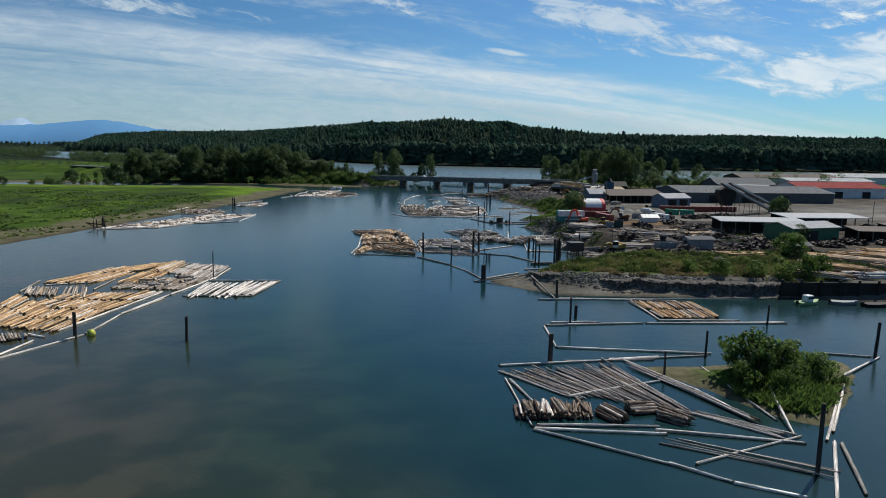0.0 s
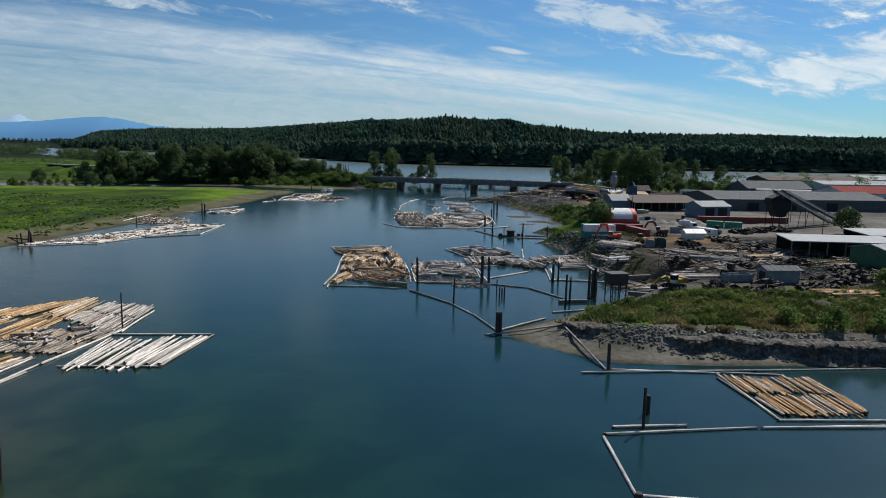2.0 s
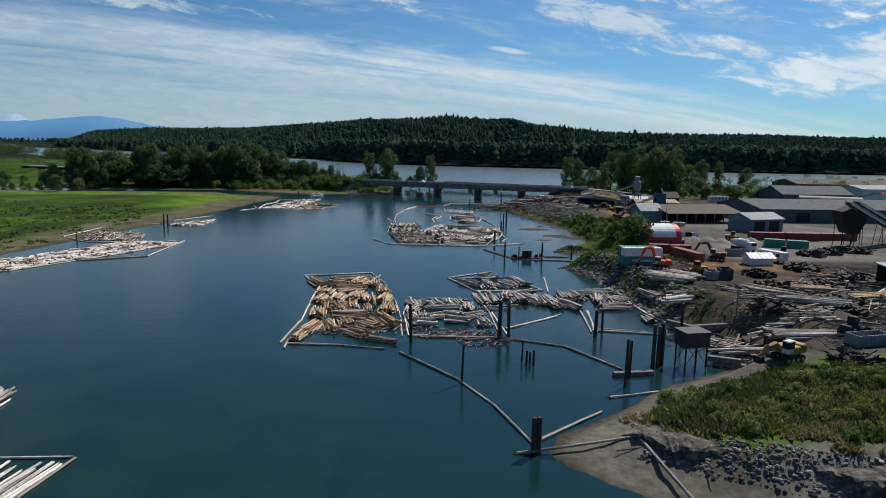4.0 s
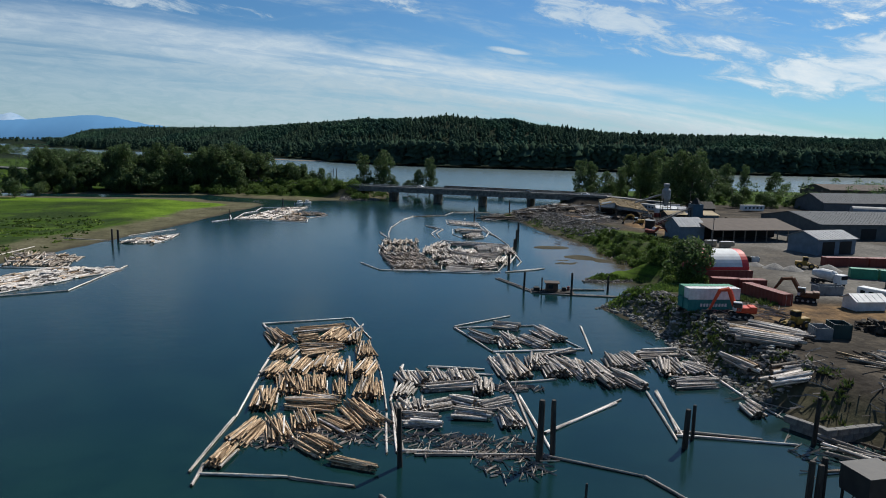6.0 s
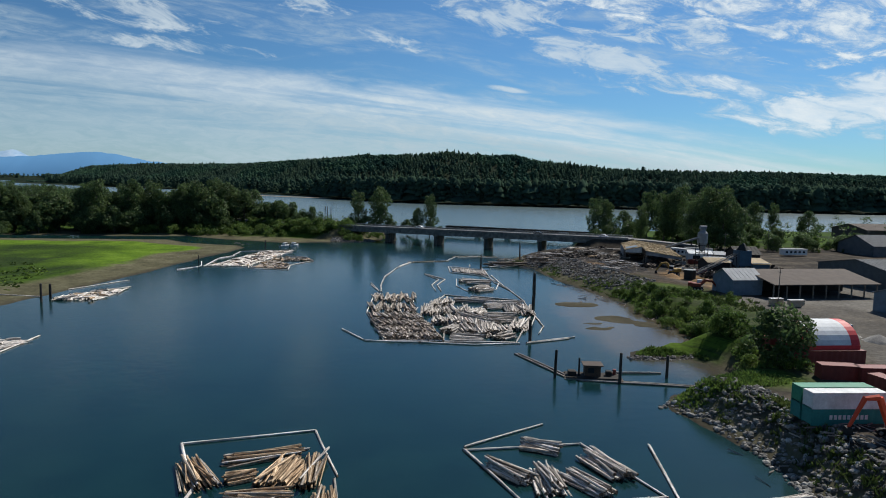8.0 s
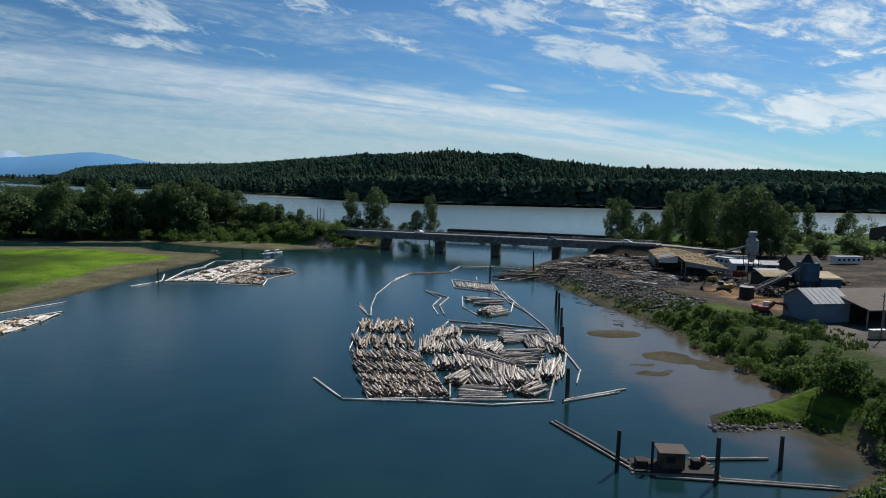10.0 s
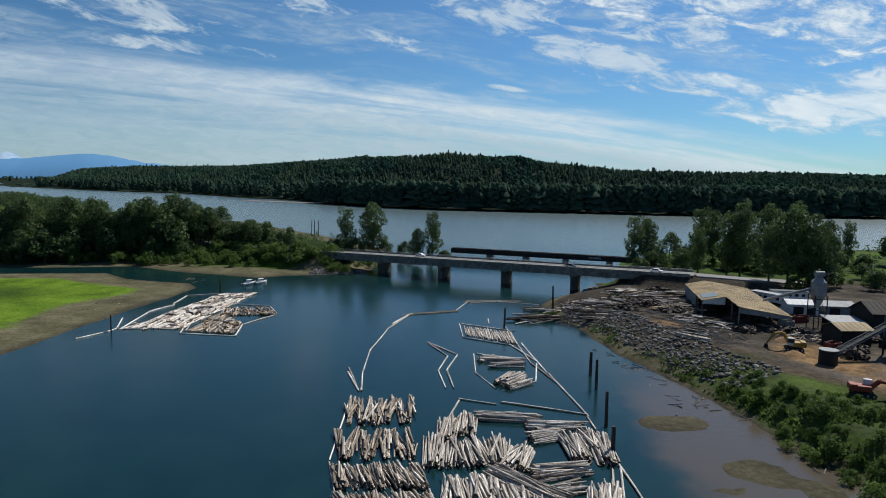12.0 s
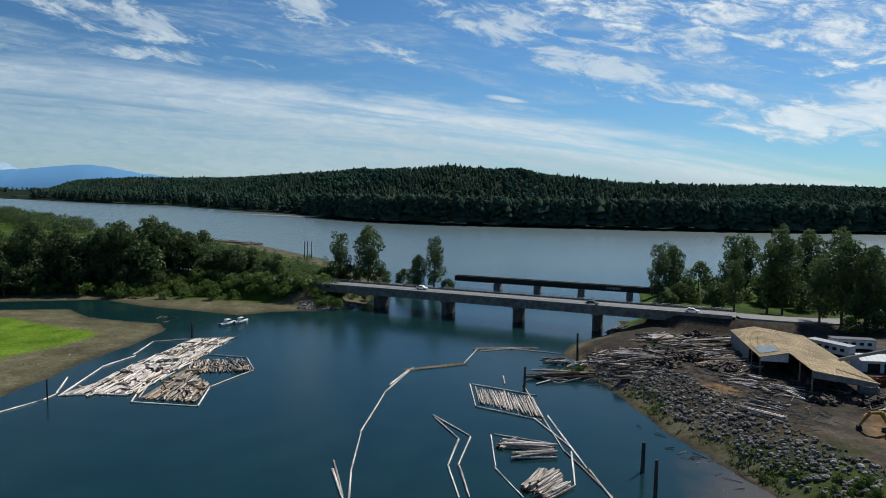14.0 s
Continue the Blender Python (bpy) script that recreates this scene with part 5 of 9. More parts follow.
log_field([(-60.2, 159.7), (-62.2, 147.3), (-49.5, 139.5), (-50.4, 157.2)], 2, 0.4, "grey", "rafted slim greyish logs", "left rafts", 0.05, 1.0)
log_field([(-63.1, 141.8), (-67.1, 129.5), (-51.8, 129.4), (-49.6, 141.5)], 2, 0.45, "stain", "rafted old grey logs", "left rafts", 0.05, 1.0)
log_field([(-83.4, 129.5), (-80.0, 122.4), (-66.7, 120.2), (-72.5, 132.0)], 1, 0.6, "stain", "row of dark wet logs", "left rafts", 0.15, 1.0)
log_field([(-72.1, 95.9), (-67.0, 88.9), (-61.4, 94.3), (-63.1, 96.3)], 1, 0.6, "stain", "row of dark wet logs", "left rafts", 0.1, 1.0)
log_field([(-49.3, 137.1), (-49.2, 123.3), (-36.2, 124.0), (-34.1, 139.3)], 1, 0.55, "white", "rack of bleached white logs spaced apart", "left rafts", 0.1, 0.75)
for line in [[(-82.7, 125.7), (-85.3, 136.8)],
             [(-81.6, 132.3), (-73.3, 135.8)],
             [(-69.5, 128.6), (-70.3, 139.7)],
             [(-59.5, 98.5), (-54.5, 127.4)],
             [(-61.4, 81.0), (-54.1, 96.8), (-54.5, 109.5), (-52.3, 124.9), (-49.1, 143.8)],
             [(-54.5, 109.5), (-52.2, 122.0)],
             [(-49.5, 124.1), (-35.9, 124.9), (-34.0, 140.3)],
             [(-50.0, 139.2), (-34.0, 140.3)],
             [(-49.1, 131.6), (-34.5, 134.8)],
             [(-48.9, 140.6), (-49.5, 154.5)],
             [(-60.8, 83.4), (-59.9, 93.2)],
             [(-62.7, 96.4), (-59.3, 95.0)]]:
    boom_line(line, "grey")
log_field([(-78.2, 449.0), (-86.0, 393.4), (-70.3, 395.3), (-66.4, 452.1)], 6, 0.5, "white", "raft of bleached white logs in rows", "bank rafts", 0.05, 1.0)
log_field([(-67.7, 417.5), (-67.7, 392.3), (-55.3, 390.2), (-56.6, 403.3)], 3, 0.5, "stain", "raft of jumbled pinkish logs", "bank rafts", 0.15, 1.0)
log_field([(-69.0, 424.7), (-65.7, 412.3), (-49.9, 414.8), (-55.9, 427.3)], 2, 0.5, "stain", "raft of jumbled pinkish logs", "bank rafts", 0.15, 1.0)
for line in [[(-86.2, 393.6), (-78.0, 395.6), (-71.5, 394.7)],
             [(-69.1, 390.2), (-54.0, 388.3), (-56.1, 401.8), (-50.1, 416.5), (-55.6, 428.7), (-68.5, 431.6)],
             [(-69.1, 390.2), (-75.3, 415.1)],
             [(-68.6, 392.9), (-72.8, 412.7)],
             [(-88.6, 445.3), (-77.7, 449.9)],
             [(-87.2, 429.8), (-88.6, 445.3)],
             [(-77.7, 449.9), (-65.8, 453.0)],
             [(-91.8, 382.8), (-88.1, 390.8), (-87.7, 395.1), (-92.3, 407.7)],
             [(-86.4, 394.0), (-89.1, 417.0), (-85.9, 428.7)]]:
    boom_line(line, "grey")
log_field([(-107.3, 252.0), (-120.0, 225.3), (-98.8, 234.0), (-92.8, 251.5)], 5, 0.5, "white", "long raft of bleached logs by the mud", "bank rafts", 0.05, 1.0)
log_field([(-94.3, 280.3), (-107.3, 252.0), (-91.2, 248.3), (-77.6, 279.7)], 5, 0.5, "white", "long raft of bleached logs by the mud", "bank rafts", 0.05, 1.0)
log_field([(-122.0, 304.9), (-109.2, 281.2), (-93.4, 280.5), (-97.0, 296.2)], 2, 0.45, "stain", "jumble of dark weathered logs by the bank", "bank rafts", 0.1, 1.0)
log_field([(-100.5, 327.1), (-99.2, 320.8), (-88.4, 322.7), (-88.8, 343.3)], 2, 0.45, "white", "small raft of bleached logs", "bank rafts", 0.05, 1.0)
for line in [[(-119.0, 223.9), (-100.3, 231.3), (-92.6, 246.1), (-78.1, 254.7), (-79.2, 284.1)],
             [(-119.0, 286.1), (-118.7, 309.2)],
             [(-119.0, 286.1), (-107.8, 278.4), (-92.8, 279.1)],
             [(-100.7, 324.6), (-89.9, 345.1)],
             [(-119.7, 325.6), (-104.7, 326.0)],
             [(-104.4, 337.6), (-96.2, 356.9)]]:
    boom_line(line, "grey")
for line in [[(-22.0, 178.4), (-13.2, 178.1), (-6.6, 176.7)],
             [(-4.1, 175.2), (4.7, 163.5), (8.6, 155.3), (12.1, 144.3)],
             [(-1.3, 183.2), (12.0, 183.7), (21.8, 179.5), (28.1, 169.0)],
             [(12.3, 145.4), (21.6, 153.8)],
             [(9.7, 142.7), (22.7, 143.7)],
             [(22.7, 143.7), (25.7, 126.5)],
             [(28.8, 190.2), (38.2, 188.4)],
             [(30.5, 202.4), (29.2, 187.8)],
             [(14.8, 190.1), (25.2, 199.6)],
             [(-22.2, 180.4), (-21.9, 176.2)],
             [(23.6, 158.4), (30.7, 160.6)],
             [(26.3, 126.6), (41.5, 126.0), (50.2, 125.5)],
             [(40.2, 124.1), (41.3, 114.2)]]:
    boom_line(line, "brown")
log_field([(10.4, 82.0), (17.8, 72.5), (23.1, 73.2), (15.2, 82.9)], 1, 0.4, "slim", "raft of long slim grey poles", "front raft", 0.0, 1.0)
log_field([(15.2, 82.9), (22.8, 71.8), (26.8, 70.7), (20.1, 84.0)], 1, 0.4, "slim", "raft of long slim grey poles", "front raft", 0.0, 1.0)
log_field([(20.1, 84.0), (26.8, 70.7), (31.1, 68.6), (25.8, 86.1)], 1, 0.4, "slim", "raft of long slim grey poles", "front raft", 0.0, 1.0)
log_field([(27.2, 87.0), (36.9, 67.7), (38.1, 66.2), (30.8, 82.8)], 1, 0.5, "slim", "raft of long slim grey poles", "front raft", 0.3, 1.0)
log_field([(29.5, 69.6), (38.6, 61.9), (40.7, 62.9), (32.6, 68.4)], 1, 0.45, "slim", "raft of long slim grey poles", "front raft", 0.2, 1.0)
log_field([(25.4, 60.5), (37.8, 53.9), (39.0, 55.7), (26.4, 62.0)], 1, 0.45, "slim", "raft of long slim grey poles", "front raft", 0.35, 1.0)
for bx, by, bh, bl, bw in [(11.6, 68.3, -94, 4.8, 2.6),
                           (13.6, 68.4, -91, 4.9, 2.6),
                           (15.7, 68.8, -92, 4.9, 2.6),
                           (17.1, 68.6, -100, 4.7, 2.4),
                           (18.7, 68.8, -102, 5.0, 2.0),
                           (21.5, 67.5, -57, 4.3, 3.0),
                           (25.4, 69.4, 1, 4.1, 2.6),
                           (28.4, 67.0, -44, 4.3, 3.0)]:
    log_bundle(bx, by, bh, bl, bw, "bark", "dark bundle of bark-covered logs in the raft", "bundles in the log pond")
for line in [[(10.1, 84.4), (26.2, 87.5), (34.1, 89.1)],
             [(9.9, 82.1), (17.3, 73.6)],
             [(10.4, 79.3), (11.9, 64.4)],
             [(11.1, 78.9), (13.1, 71.3)],
             [(12.2, 64.8), (25.9, 64.8)],
             [(11.9, 64.0), (26.2, 62.9)],
             [(12.0, 63.7), (24.1, 56.3), (28.8, 52.7), (34.1, 50.2)],
             [(17.6, 73.0), (31.1, 79.1)],
             [(26.6, 56.2), (40.5, 62.8)],
             [(25.2, 63.7), (40.0, 61.0)],
             [(28.2, 87.6), (34.4, 76.0), (37.4, 67.4)],
             [(38.1, 83.6), (40.0, 66.7)],
             [(42.7, 74.0), (39.9, 62.7)],
             [(56.5, 81.3), (67.7, 90.4)],
             [(44.3, 63.8), (56.3, 80.4)],
             [(42.7, 61.7), (51.2, 73.3)],
             [(43.4, 61.3), (36.3, 49.5)],
             [(43.7, 61.1), (39.6, 50.7)],
             [(20.2, 105.7), (38.0, 108.1), (63.8, 109.3)],
             [(21.5, 107.6), (30.1, 108.4)]]:
    boom_line(line, "grey")
for line in [[(19.8, 105.3), (19.8, 93.2)],
             [(19.8, 93.2), (34.6, 91.8), (42.7, 90.8)],
             [(21.9, 86.6), (41.7, 90.2)],
             [(19.8, 86.5), (33.3, 88.0)],
             [(59.2, 92.0), (66.8, 90.4)],
             [(40.6, 125.5), (41.5, 110.2)],
             [(41.2, 110.1), (56.2, 110.5)],
             [(41.1, 108.2), (64.2, 110.1)],
             [(21.7, 125.3), (71.5, 129.3)]]:
    boom_line(line, "grey")
log_field([(41.0, 124.6), (42.5, 111.0), (53.5, 112.0), (52.9, 124.3)], 2, 0.45, "fresh", "raft of reddish-brown peeled logs", "front raft", 0.05, 1.0)
for px_, py_, ph_, pr_ in [(-37.1, 94.3, 3.9, 0.28),
                           (17.7, 86.7, 4.2, 0.42),
                           (-54.9, 95.3, 4.1, 0.22),
                           (-54.3, 94.7, 4.2, 0.2),
                           (-49.7, 142.9, 6.1, 0.15),
                           (24.8, 107.4, 4.9, 0.22),
                           (32.3, 81.4, 3.4, 0.18),
                           (41.3, 89.7, 4.0, 0.2),
                           (60.0, 108.4, 3.6, 0.2),
                           (67.3, 90.7, 5.4, 0.28),
                           (37.5, 54.6, 7.0, 0.25),
                           (-120.8, 228.7, 3.2, 0.25),
                           (-121.9, 228.5, 2.8, 0.2)]:
    pile(px_, py_, ph_, pr_)
for px_, py_, ph_, pr_ in [(-2.6, 180.8, 6.3, 0.32),
                           (5.0, 162.8, 5.4, 0.2),
                           (13.5, 184.2, 6.0, 0.35),
                           (12.3, 143.1, 3.9, 0.35),
                           (11.8, 143.1, 3.9, 0.35),
                           (25.9, 126.5, 4.0, 0.3),
                           (30.1, 188.3, 4.1, 0.25),
                           (26.8, 162.5, 6.6, 0.25),
                           (28.3, 165.9, 5.4, 0.25),
                           (14.2, 172.1, 3.3, 0.15),
                           (14.7, 170.7, 2.1, 0.2),
                           (15.3, 171.5, 1.7, 0.2),
                           (15.7, 170.4, 2.3, 0.2),
                           (26.7, 111.9, 2.2, 0.35),
                           (-100.6, 319.1, 4.8, 0.35),
                           (-109.0, 276.1, 3.4, 0.2)]:
    pile(px_, py_, ph_, pr_)
for px_, py_, ph_, pr_ in [(11.8, 182.5, 6.7, 0.42),
                           (28.4, 186.1, 4.5, 0.38),
                           (43.5, 187.5, 5.6, 0.3)]:
    pile(px_, py_, ph_, pr_)
for px_, py_, ph_, pr_ in [(20.6, 262.9, 4.8, 0.3),
                           (30.9, 260.3, 5.2, 0.3),
                           (40.1, 264.3, 3.9, 0.3),
                           (-101.4, 324.4, 3.9, 0.4),
                           (-79.2, 451.5, 4.8, 0.35)]:
    pile(px_, py_, ph_, pr_)
for px_, py_, ph_, pr_ in [(19.8, 287.6, 4.8, 0.40),
                           (24.8, 318.1, 4.5, 0.4),
                           (26.7, 329.6, 6.0, 0.35),
                           (29.9, 349.8, 6.0, 0.35),
                           (16.8, 402.2, 5.9, 0.35)]:
    pile(px_, py_, ph_, pr_)
for px_, py_, ph_, pr_ in [(30.9, 359.1, 5.0, 0.4),
                           (35.3, 430.3, 7.9, 0.35),
                           (-87.3, 391.2, 4.4, 0.2)]:
    pile(px_, py_, ph_, pr_)

bm, prev = bmesh.new(), None
for i in range(25):
    f = i / 24
    w = 9.0 * math.sin(math.pi * min(max(f, 0.02), 0.98)) ** 0.6
    x, y = -390 + 175 * f, 1500 - 78 * f + 6 * math.sin(7 * f)
    row = [bm.verts.new((x + a * w * 0.4, y + a * w, z)) for a, z in ((-1, -0.3), (-0.6, 0.35), (0.1, 0.7), (0.7, 0.4), (1, -0.3))]
    if prev:
        for k in range(4):
            bm.faces.new((prev[k], row[k], row[k + 1], prev[k + 1]))
    prev = row
tagged(part("ground", bm, material("tan river sand", ((0.16, 0.115, 0.085), (0.24, 0.18, 0.135)), 0.08, 0.95, coord="World"), smooth=True), "low tan sand bar in the wide river", "sand bar", kind="structure")
dol = thing("broken_dolphin", pose(-119.5, 229.5, 0, 0, 0, 20), "broken timber mooring dolphin with a fallen beam", "mooring")
for x, y, dx, dy, h in ((0, 0, 0.5, 0.2, 4.2), (1.0, 0.5, -0.3, 0.0, 3.4), (0.3, 1.2, 0.2, -0.5, 3.0)):
    part("post", tubes(((x, y, -1.5), (x + dx, y + dy, h), 0.30, 0.22), seg=9), M_PILE, dol)
part("beam", tubes(((-5.2, 0.6, 1.9), (1.0, 0.4, 1.0), 0.22, 0.18), seg=8), M_PILE, dol)
part("brace", tubes(((-4.6, 0.6, 1.7), (-1.2, 0.6, -0.4), 0.16), seg=7), M_PILE, dol)

for x, y in ((-94.5, 692), (-92.2, 690), (-88.8, 688)):
    pile(x, y, 12.0, 0.35)

# ---- floating debris between the bundles ----
M_DEBRIS = material("bleached driftwood bits", ((0.10, 0.085, 0.07), (0.22, 0.19, 0.165), (0.36, 0.32, 0.28)), 1.0, 0.9, island=0.4)


def sticks(name, label, spots, n, seed, lmin=0.5, lmax=2.6, zlift=0.03, mat=None, cat="driftwood"):
    """Loose sticks and bark in one mesh; spots are ellipses: x, y, rx, ry."""
    r = random.Random(seed)
    verts, faces = [], []
    for x, y, rx, ry in spots:
        x, y, _k = yard(x, y)
        for _ in range(n):
            a, q = r.uniform(0, 6.283), math.sqrt(r.random())
            cx, cy = x + rx * q * math.cos(a), y + ry * q * math.sin(a)
            z = max(z_at(cx, cy), 0.0) + zlift + r.uniform(0, 0.12)
            h, l, w = r.uniform(0, 6.283), r.uniform(lmin, lmax), r.uniform(0.03, 0.10)
            t = r.uniform(-0.08, 0.08) * l
            c, s = math.cos(h), math.sin(h)
            k = len(verts)
            for e in (-1, 1):
                for ox, oz in ((-w, 0), (w, 0), (0, w * 1.6)):
                    verts.append((cx + e * l / 2 * c - ox * s, cy + e * l / 2 * s + ox * c, z + oz + e * t))
            faces += [(k, k + 1, k + 4, k + 3), (k + 1, k + 2, k + 5, k + 4), (k + 2, k, k + 3, k + 5), (k, k + 2, k + 1), (k + 3, k + 4, k + 5)]
    return tagged(new(name, mesh_of(name, verts, faces, mat or M_DEBRIS)), label, cat, kind="stuff")


sticks("driftwood", "mat of floating bark and broken sticks", [(-4.5, 190, 5, 5), (1.5, 186, 5, 3), (7, 185.5, 5, 3), (9, 182, 4, 4), (-10, 189, 3, 4), (-16, 187, 4, 3), (10.5, 203, 5, 1.5)], 110, 5)

sticks("driftwood", "line of floating bark and straw along the boom", [(-10.7 + i * 1.75, 419.1 + i * 0.8, 1.3, 0.8) for i in range(9)] + [(8.4 + i * 2.1, 442.9 + i * 0.22, 1.5, 0.7) for i in range(9)], 45, 6, 0.3, 1.6, mat=material("straw-coloured drift", ((0.22, 0.17, 0.11), (0.38, 0.30, 0.20)), 1.0, 0.9, island=0.3))

boom_line([(-14.8, 405.5), (-10.7, 419.1), (3.5, 425.5), (8.4, 442.9), (25.4, 444.7)], "grey")


# ---- road bridge ----
# pier concrete: water streaks, plus the piers' shade put into a darker base
M_PIER = material("shade-toned water-streaked concrete", ((0.030, 0.028, 0.024), (0.075, 0.07, 0.06), (0.15, 0.145, 0.13)), 0.7, 0.85, 0.3, 5.0, stretch=(1.6, 1.6, 0.25), fine=0.25)
BR_A = math.degrees(math.atan2(-0.476, 1))
BRIDGE_M = pose(0, 500, -0.87, 0, -0.5, BR_A)
bridge = thing("road_bridge", BRIDGE_M, "long low concrete road bridge on wide wall piers", "bridge")
L0, L1, DT = -60.0, 100.0, 8.9
part("deck", boxes((L0, L1, -6.0, 6.0, DT - 0.45, DT)), M_CONC, bridge)
part("road_surface", boxes((L0 - 1, L1 + 1, -4.9, 4.9, DT + 0.004, DT + 0.06)), M_ASPH, bridge, "worn pale asphalt roadway")
for y0, y1 in ((-6.0, -5.7), (5.7, 6.0)):
    part("parapet", boxes((L0, L1, y0, y1, DT + 0.004, DT + 0.62)), M_CONC, bridge)
for y0 in (-5.85, 5.85):
    rail = part("railing", tubes(((L0, y0, DT + 1.0), (L1, y0, DT + 1.0), 0.06), seg=6), M_STEEL, bridge, "thin steel hand rail")
    part("posts", tubes(*[((x, y0, DT + 0.6), (x, y0, DT + 1.0), 0.05) for x in np.arange(L0, L1, 3.0)], seg=5), M_STEEL, rail)
for y0 in (-5.1, -1.7, 1.7, 5.1):
    part("girder", boxes((L0, L1, y0 - 0.30, y0 + 0.30, DT - 2.65, DT - 0.45), (L0, L1, y0 - 0.48, y0 + 0.48, DT - 2.65, DT - 2.30)), M_CONC, bridge)
for px_ in (-29.0, 0.7, 29.0, 57.5):
    pier = part("pier", boxes((-1.0 + px_, 1.0 + px_, -4.4, 4.4, -3, DT - 3.3), bevel=0.15), M_PIER, bridge, "dark shade-toned water-streaked concrete wall pier")
    part("cap", boxes((px_ - 1.2, px_ + 1.2, -5.0, 5.0, DT - 3.296, DT - 2.654)), M_CONC, pier)
road_line = material("faded road paint", ((0.55, 0.50, 0.28), (0.62, 0.58, 0.40)), 2.0, 0.8)
part("road_marking", boxes((L0, L1, -0.14, -0.05, DT + 0.062, DT + 0.066), (L0, L1, 0.05, 0.14, DT + 0.062, DT + 0.066)), road_line, bridge, "faded double yellow centre line")
ob = part("road", boxes((-420, -60.5, -5.0, 5.0, 6.7, 7.53)), M_ASPH)
ob.matrix_basis = pose(0, 500, 0, 0, 0, BR_A)
tagged(ob, "grey asphalt road on a low embankment", "road", kind="structure")
# the road winding down from the bridge behind the yard
bm, prev = bmesh.new(), None
for x in np.linspace(90.8, 1000, 160):
    yc, zc = float(np.interp(x, ROAD_X, ROAD_Y)), float(np.interp(x, ROAD_X, ROAD_Z))
    row = [bm.verts.new(v) for v in ((x, yc - 4.8, zc), (x, yc + 4.8, zc), (x, yc + 4.8, zc - 0.7), (x, yc - 4.8, zc - 0.7))]
    if prev:
        for k in range(4):
            bm.faces.new((prev[k], row[k], row[(k + 1) % 4], prev[(k + 1) % 4]))
    prev = row
tagged(part("road", bm, M_ASPH), "grey asphalt road running down to the yard", "road", kind="structure")

# ---- old rail bridge ----
M_RUST = material("dark weathered steel girder", ((0.018, 0.016, 0.015), (0.035, 0.028, 0.024)), 0.7, 0.7, 0.2, 5.0)
rail_b = thing("rail_bridge", pose(48, 554, 0, 0, 0, math.degrees(math.atan2(-0.40, 1))), "old dark steel girder rail bridge on concrete piers", "bridge")
for y0 in (-1.6, 1.6):
    g = part("girder", boxes((-46, 52, y0 - 0.3, y0 + 0.3, 3.3, 5.9)), M_RUST, rail_b)
    st = part("stiffener", boxes((-0.06, 0.06, y0 - 0.42, y0 + 0.42, 3.32, 5.88)), M_RUST, g)
    for k in range(41):
        if k:
            st = new("stiffener", st.data)
            st.parent = g
        st.location = (-45 + 2.4 * k, 0, 0)
part("track_bed", boxes((-46, 52, -1.3, 1.3, 4.6, 4.9)), M_RUST, rail_b)
part("graffiti", boxes((27, 33, -1.93, -1.90, 4.2, 5.2)), material("pale sprayed paint", ((0.05, 0.05, 0.05), (0.45, 0.47, 0.50)), 1.6, 0.6, detail=1.0), rail_b, "pale sprayed patch")
for x in (-24.5, -5.0, 15.5, 37.0):
    part("pier", boxes((x - 1.3, x + 1.3, -2.8, 2.8, -3, 3.296), bevel=0.15), M_CONC, rail_b)


# ---- cars on the bridge ----
def car(x, y, z, heading, paint, label, dark=False):
    c = thing("car", pose(x, y, z, 0, 0, heading), label, "car", "cars on the bridge")
    prof = [(-2.2, 0.35), (2.2, 0.35), (2.25, 0.75), (1.2, 0.92), (0.55, 1.42), (-1.1, 1.46), (-1.75, 0.98), (-2.25, 0.9)]
    part("body", prism(prof, -0.88, 0.88), paint, c)
    glass = material("dark car glass", ((0.01, 0.012, 0.015), (0.02, 0.022, 0.025)), 1.0, 0.08)
    part("windows", prism([(0.98, 0.95), (0.52, 1.36), (-1.08, 1.40), (-1.55, 0.99)], -0.892, 0.892), glass, c)
    for wx in (-1.4, 1.4):
        for wy in (-0.82, 0.82):
            part("wheel", tubes(((wx, wy - 0.1, 0.32), (wx, wy + 0.1, 0.32), 0.32), seg=12), M_RUST, c)
    return c


M_CARD = material("dark car paint", ((0.012, 0.012, 0.014), (0.02, 0.02, 0.022)), 0.5, 0.25, spec=0.5)
M_CARW = material("white car paint", ((0.62, 0.63, 0.64), (0.70, 0.71, 0.72)), 0.5, 0.3, spec=0.5)
for along, across, pnt, lab in ((56.0, -2.4, M_CARD, "dark pickup-like car driving on the bridge deck"), (88.0, -2.2, M_CARW, "white car on the bridge deck"), (-12.0, 2.3, M_CARW, "white car on the bridge deck")):
    p = BRIDGE_M @ Vector((along, across, DT + 0.062))
    car(p.x, p.y, p.z, BR_A, pnt, lab)

# ---- trees and shrubs ----
LAB_T = "tall leafy cottonwood tree with dark airy crown"
proto("tall", 27, 11, "tall", M_LEAF_A, label=LAB_T, leaf=0.42, per=8.5)
proto("tall2", 24, 12, "tall", M_LEAF_A, label=LAB_T, leaf=0.42, per=8.5)
proto("round", 14, 13, "round", M_LEAF_A, label="broad bushy deciduous tree", leaf=0.38, per=10.0)
proto("round2", 11, 12, "round", M_LEAF_A, label="broad bushy deciduous tree", leaf=0.38, per=10.0)
proto("shrub", 5.0, 6.5, "round", M_LEAF_C, name="shrub", label="dense green willow shrub", cat="shrub", leaf=0.24, per=18.0)
proto("shrub2", 3.4, 5.0, "round", M_LEAF_C, name="shrub", label="low leafy green shrub", cat="shrub", leaf=0.22, per=19.0)


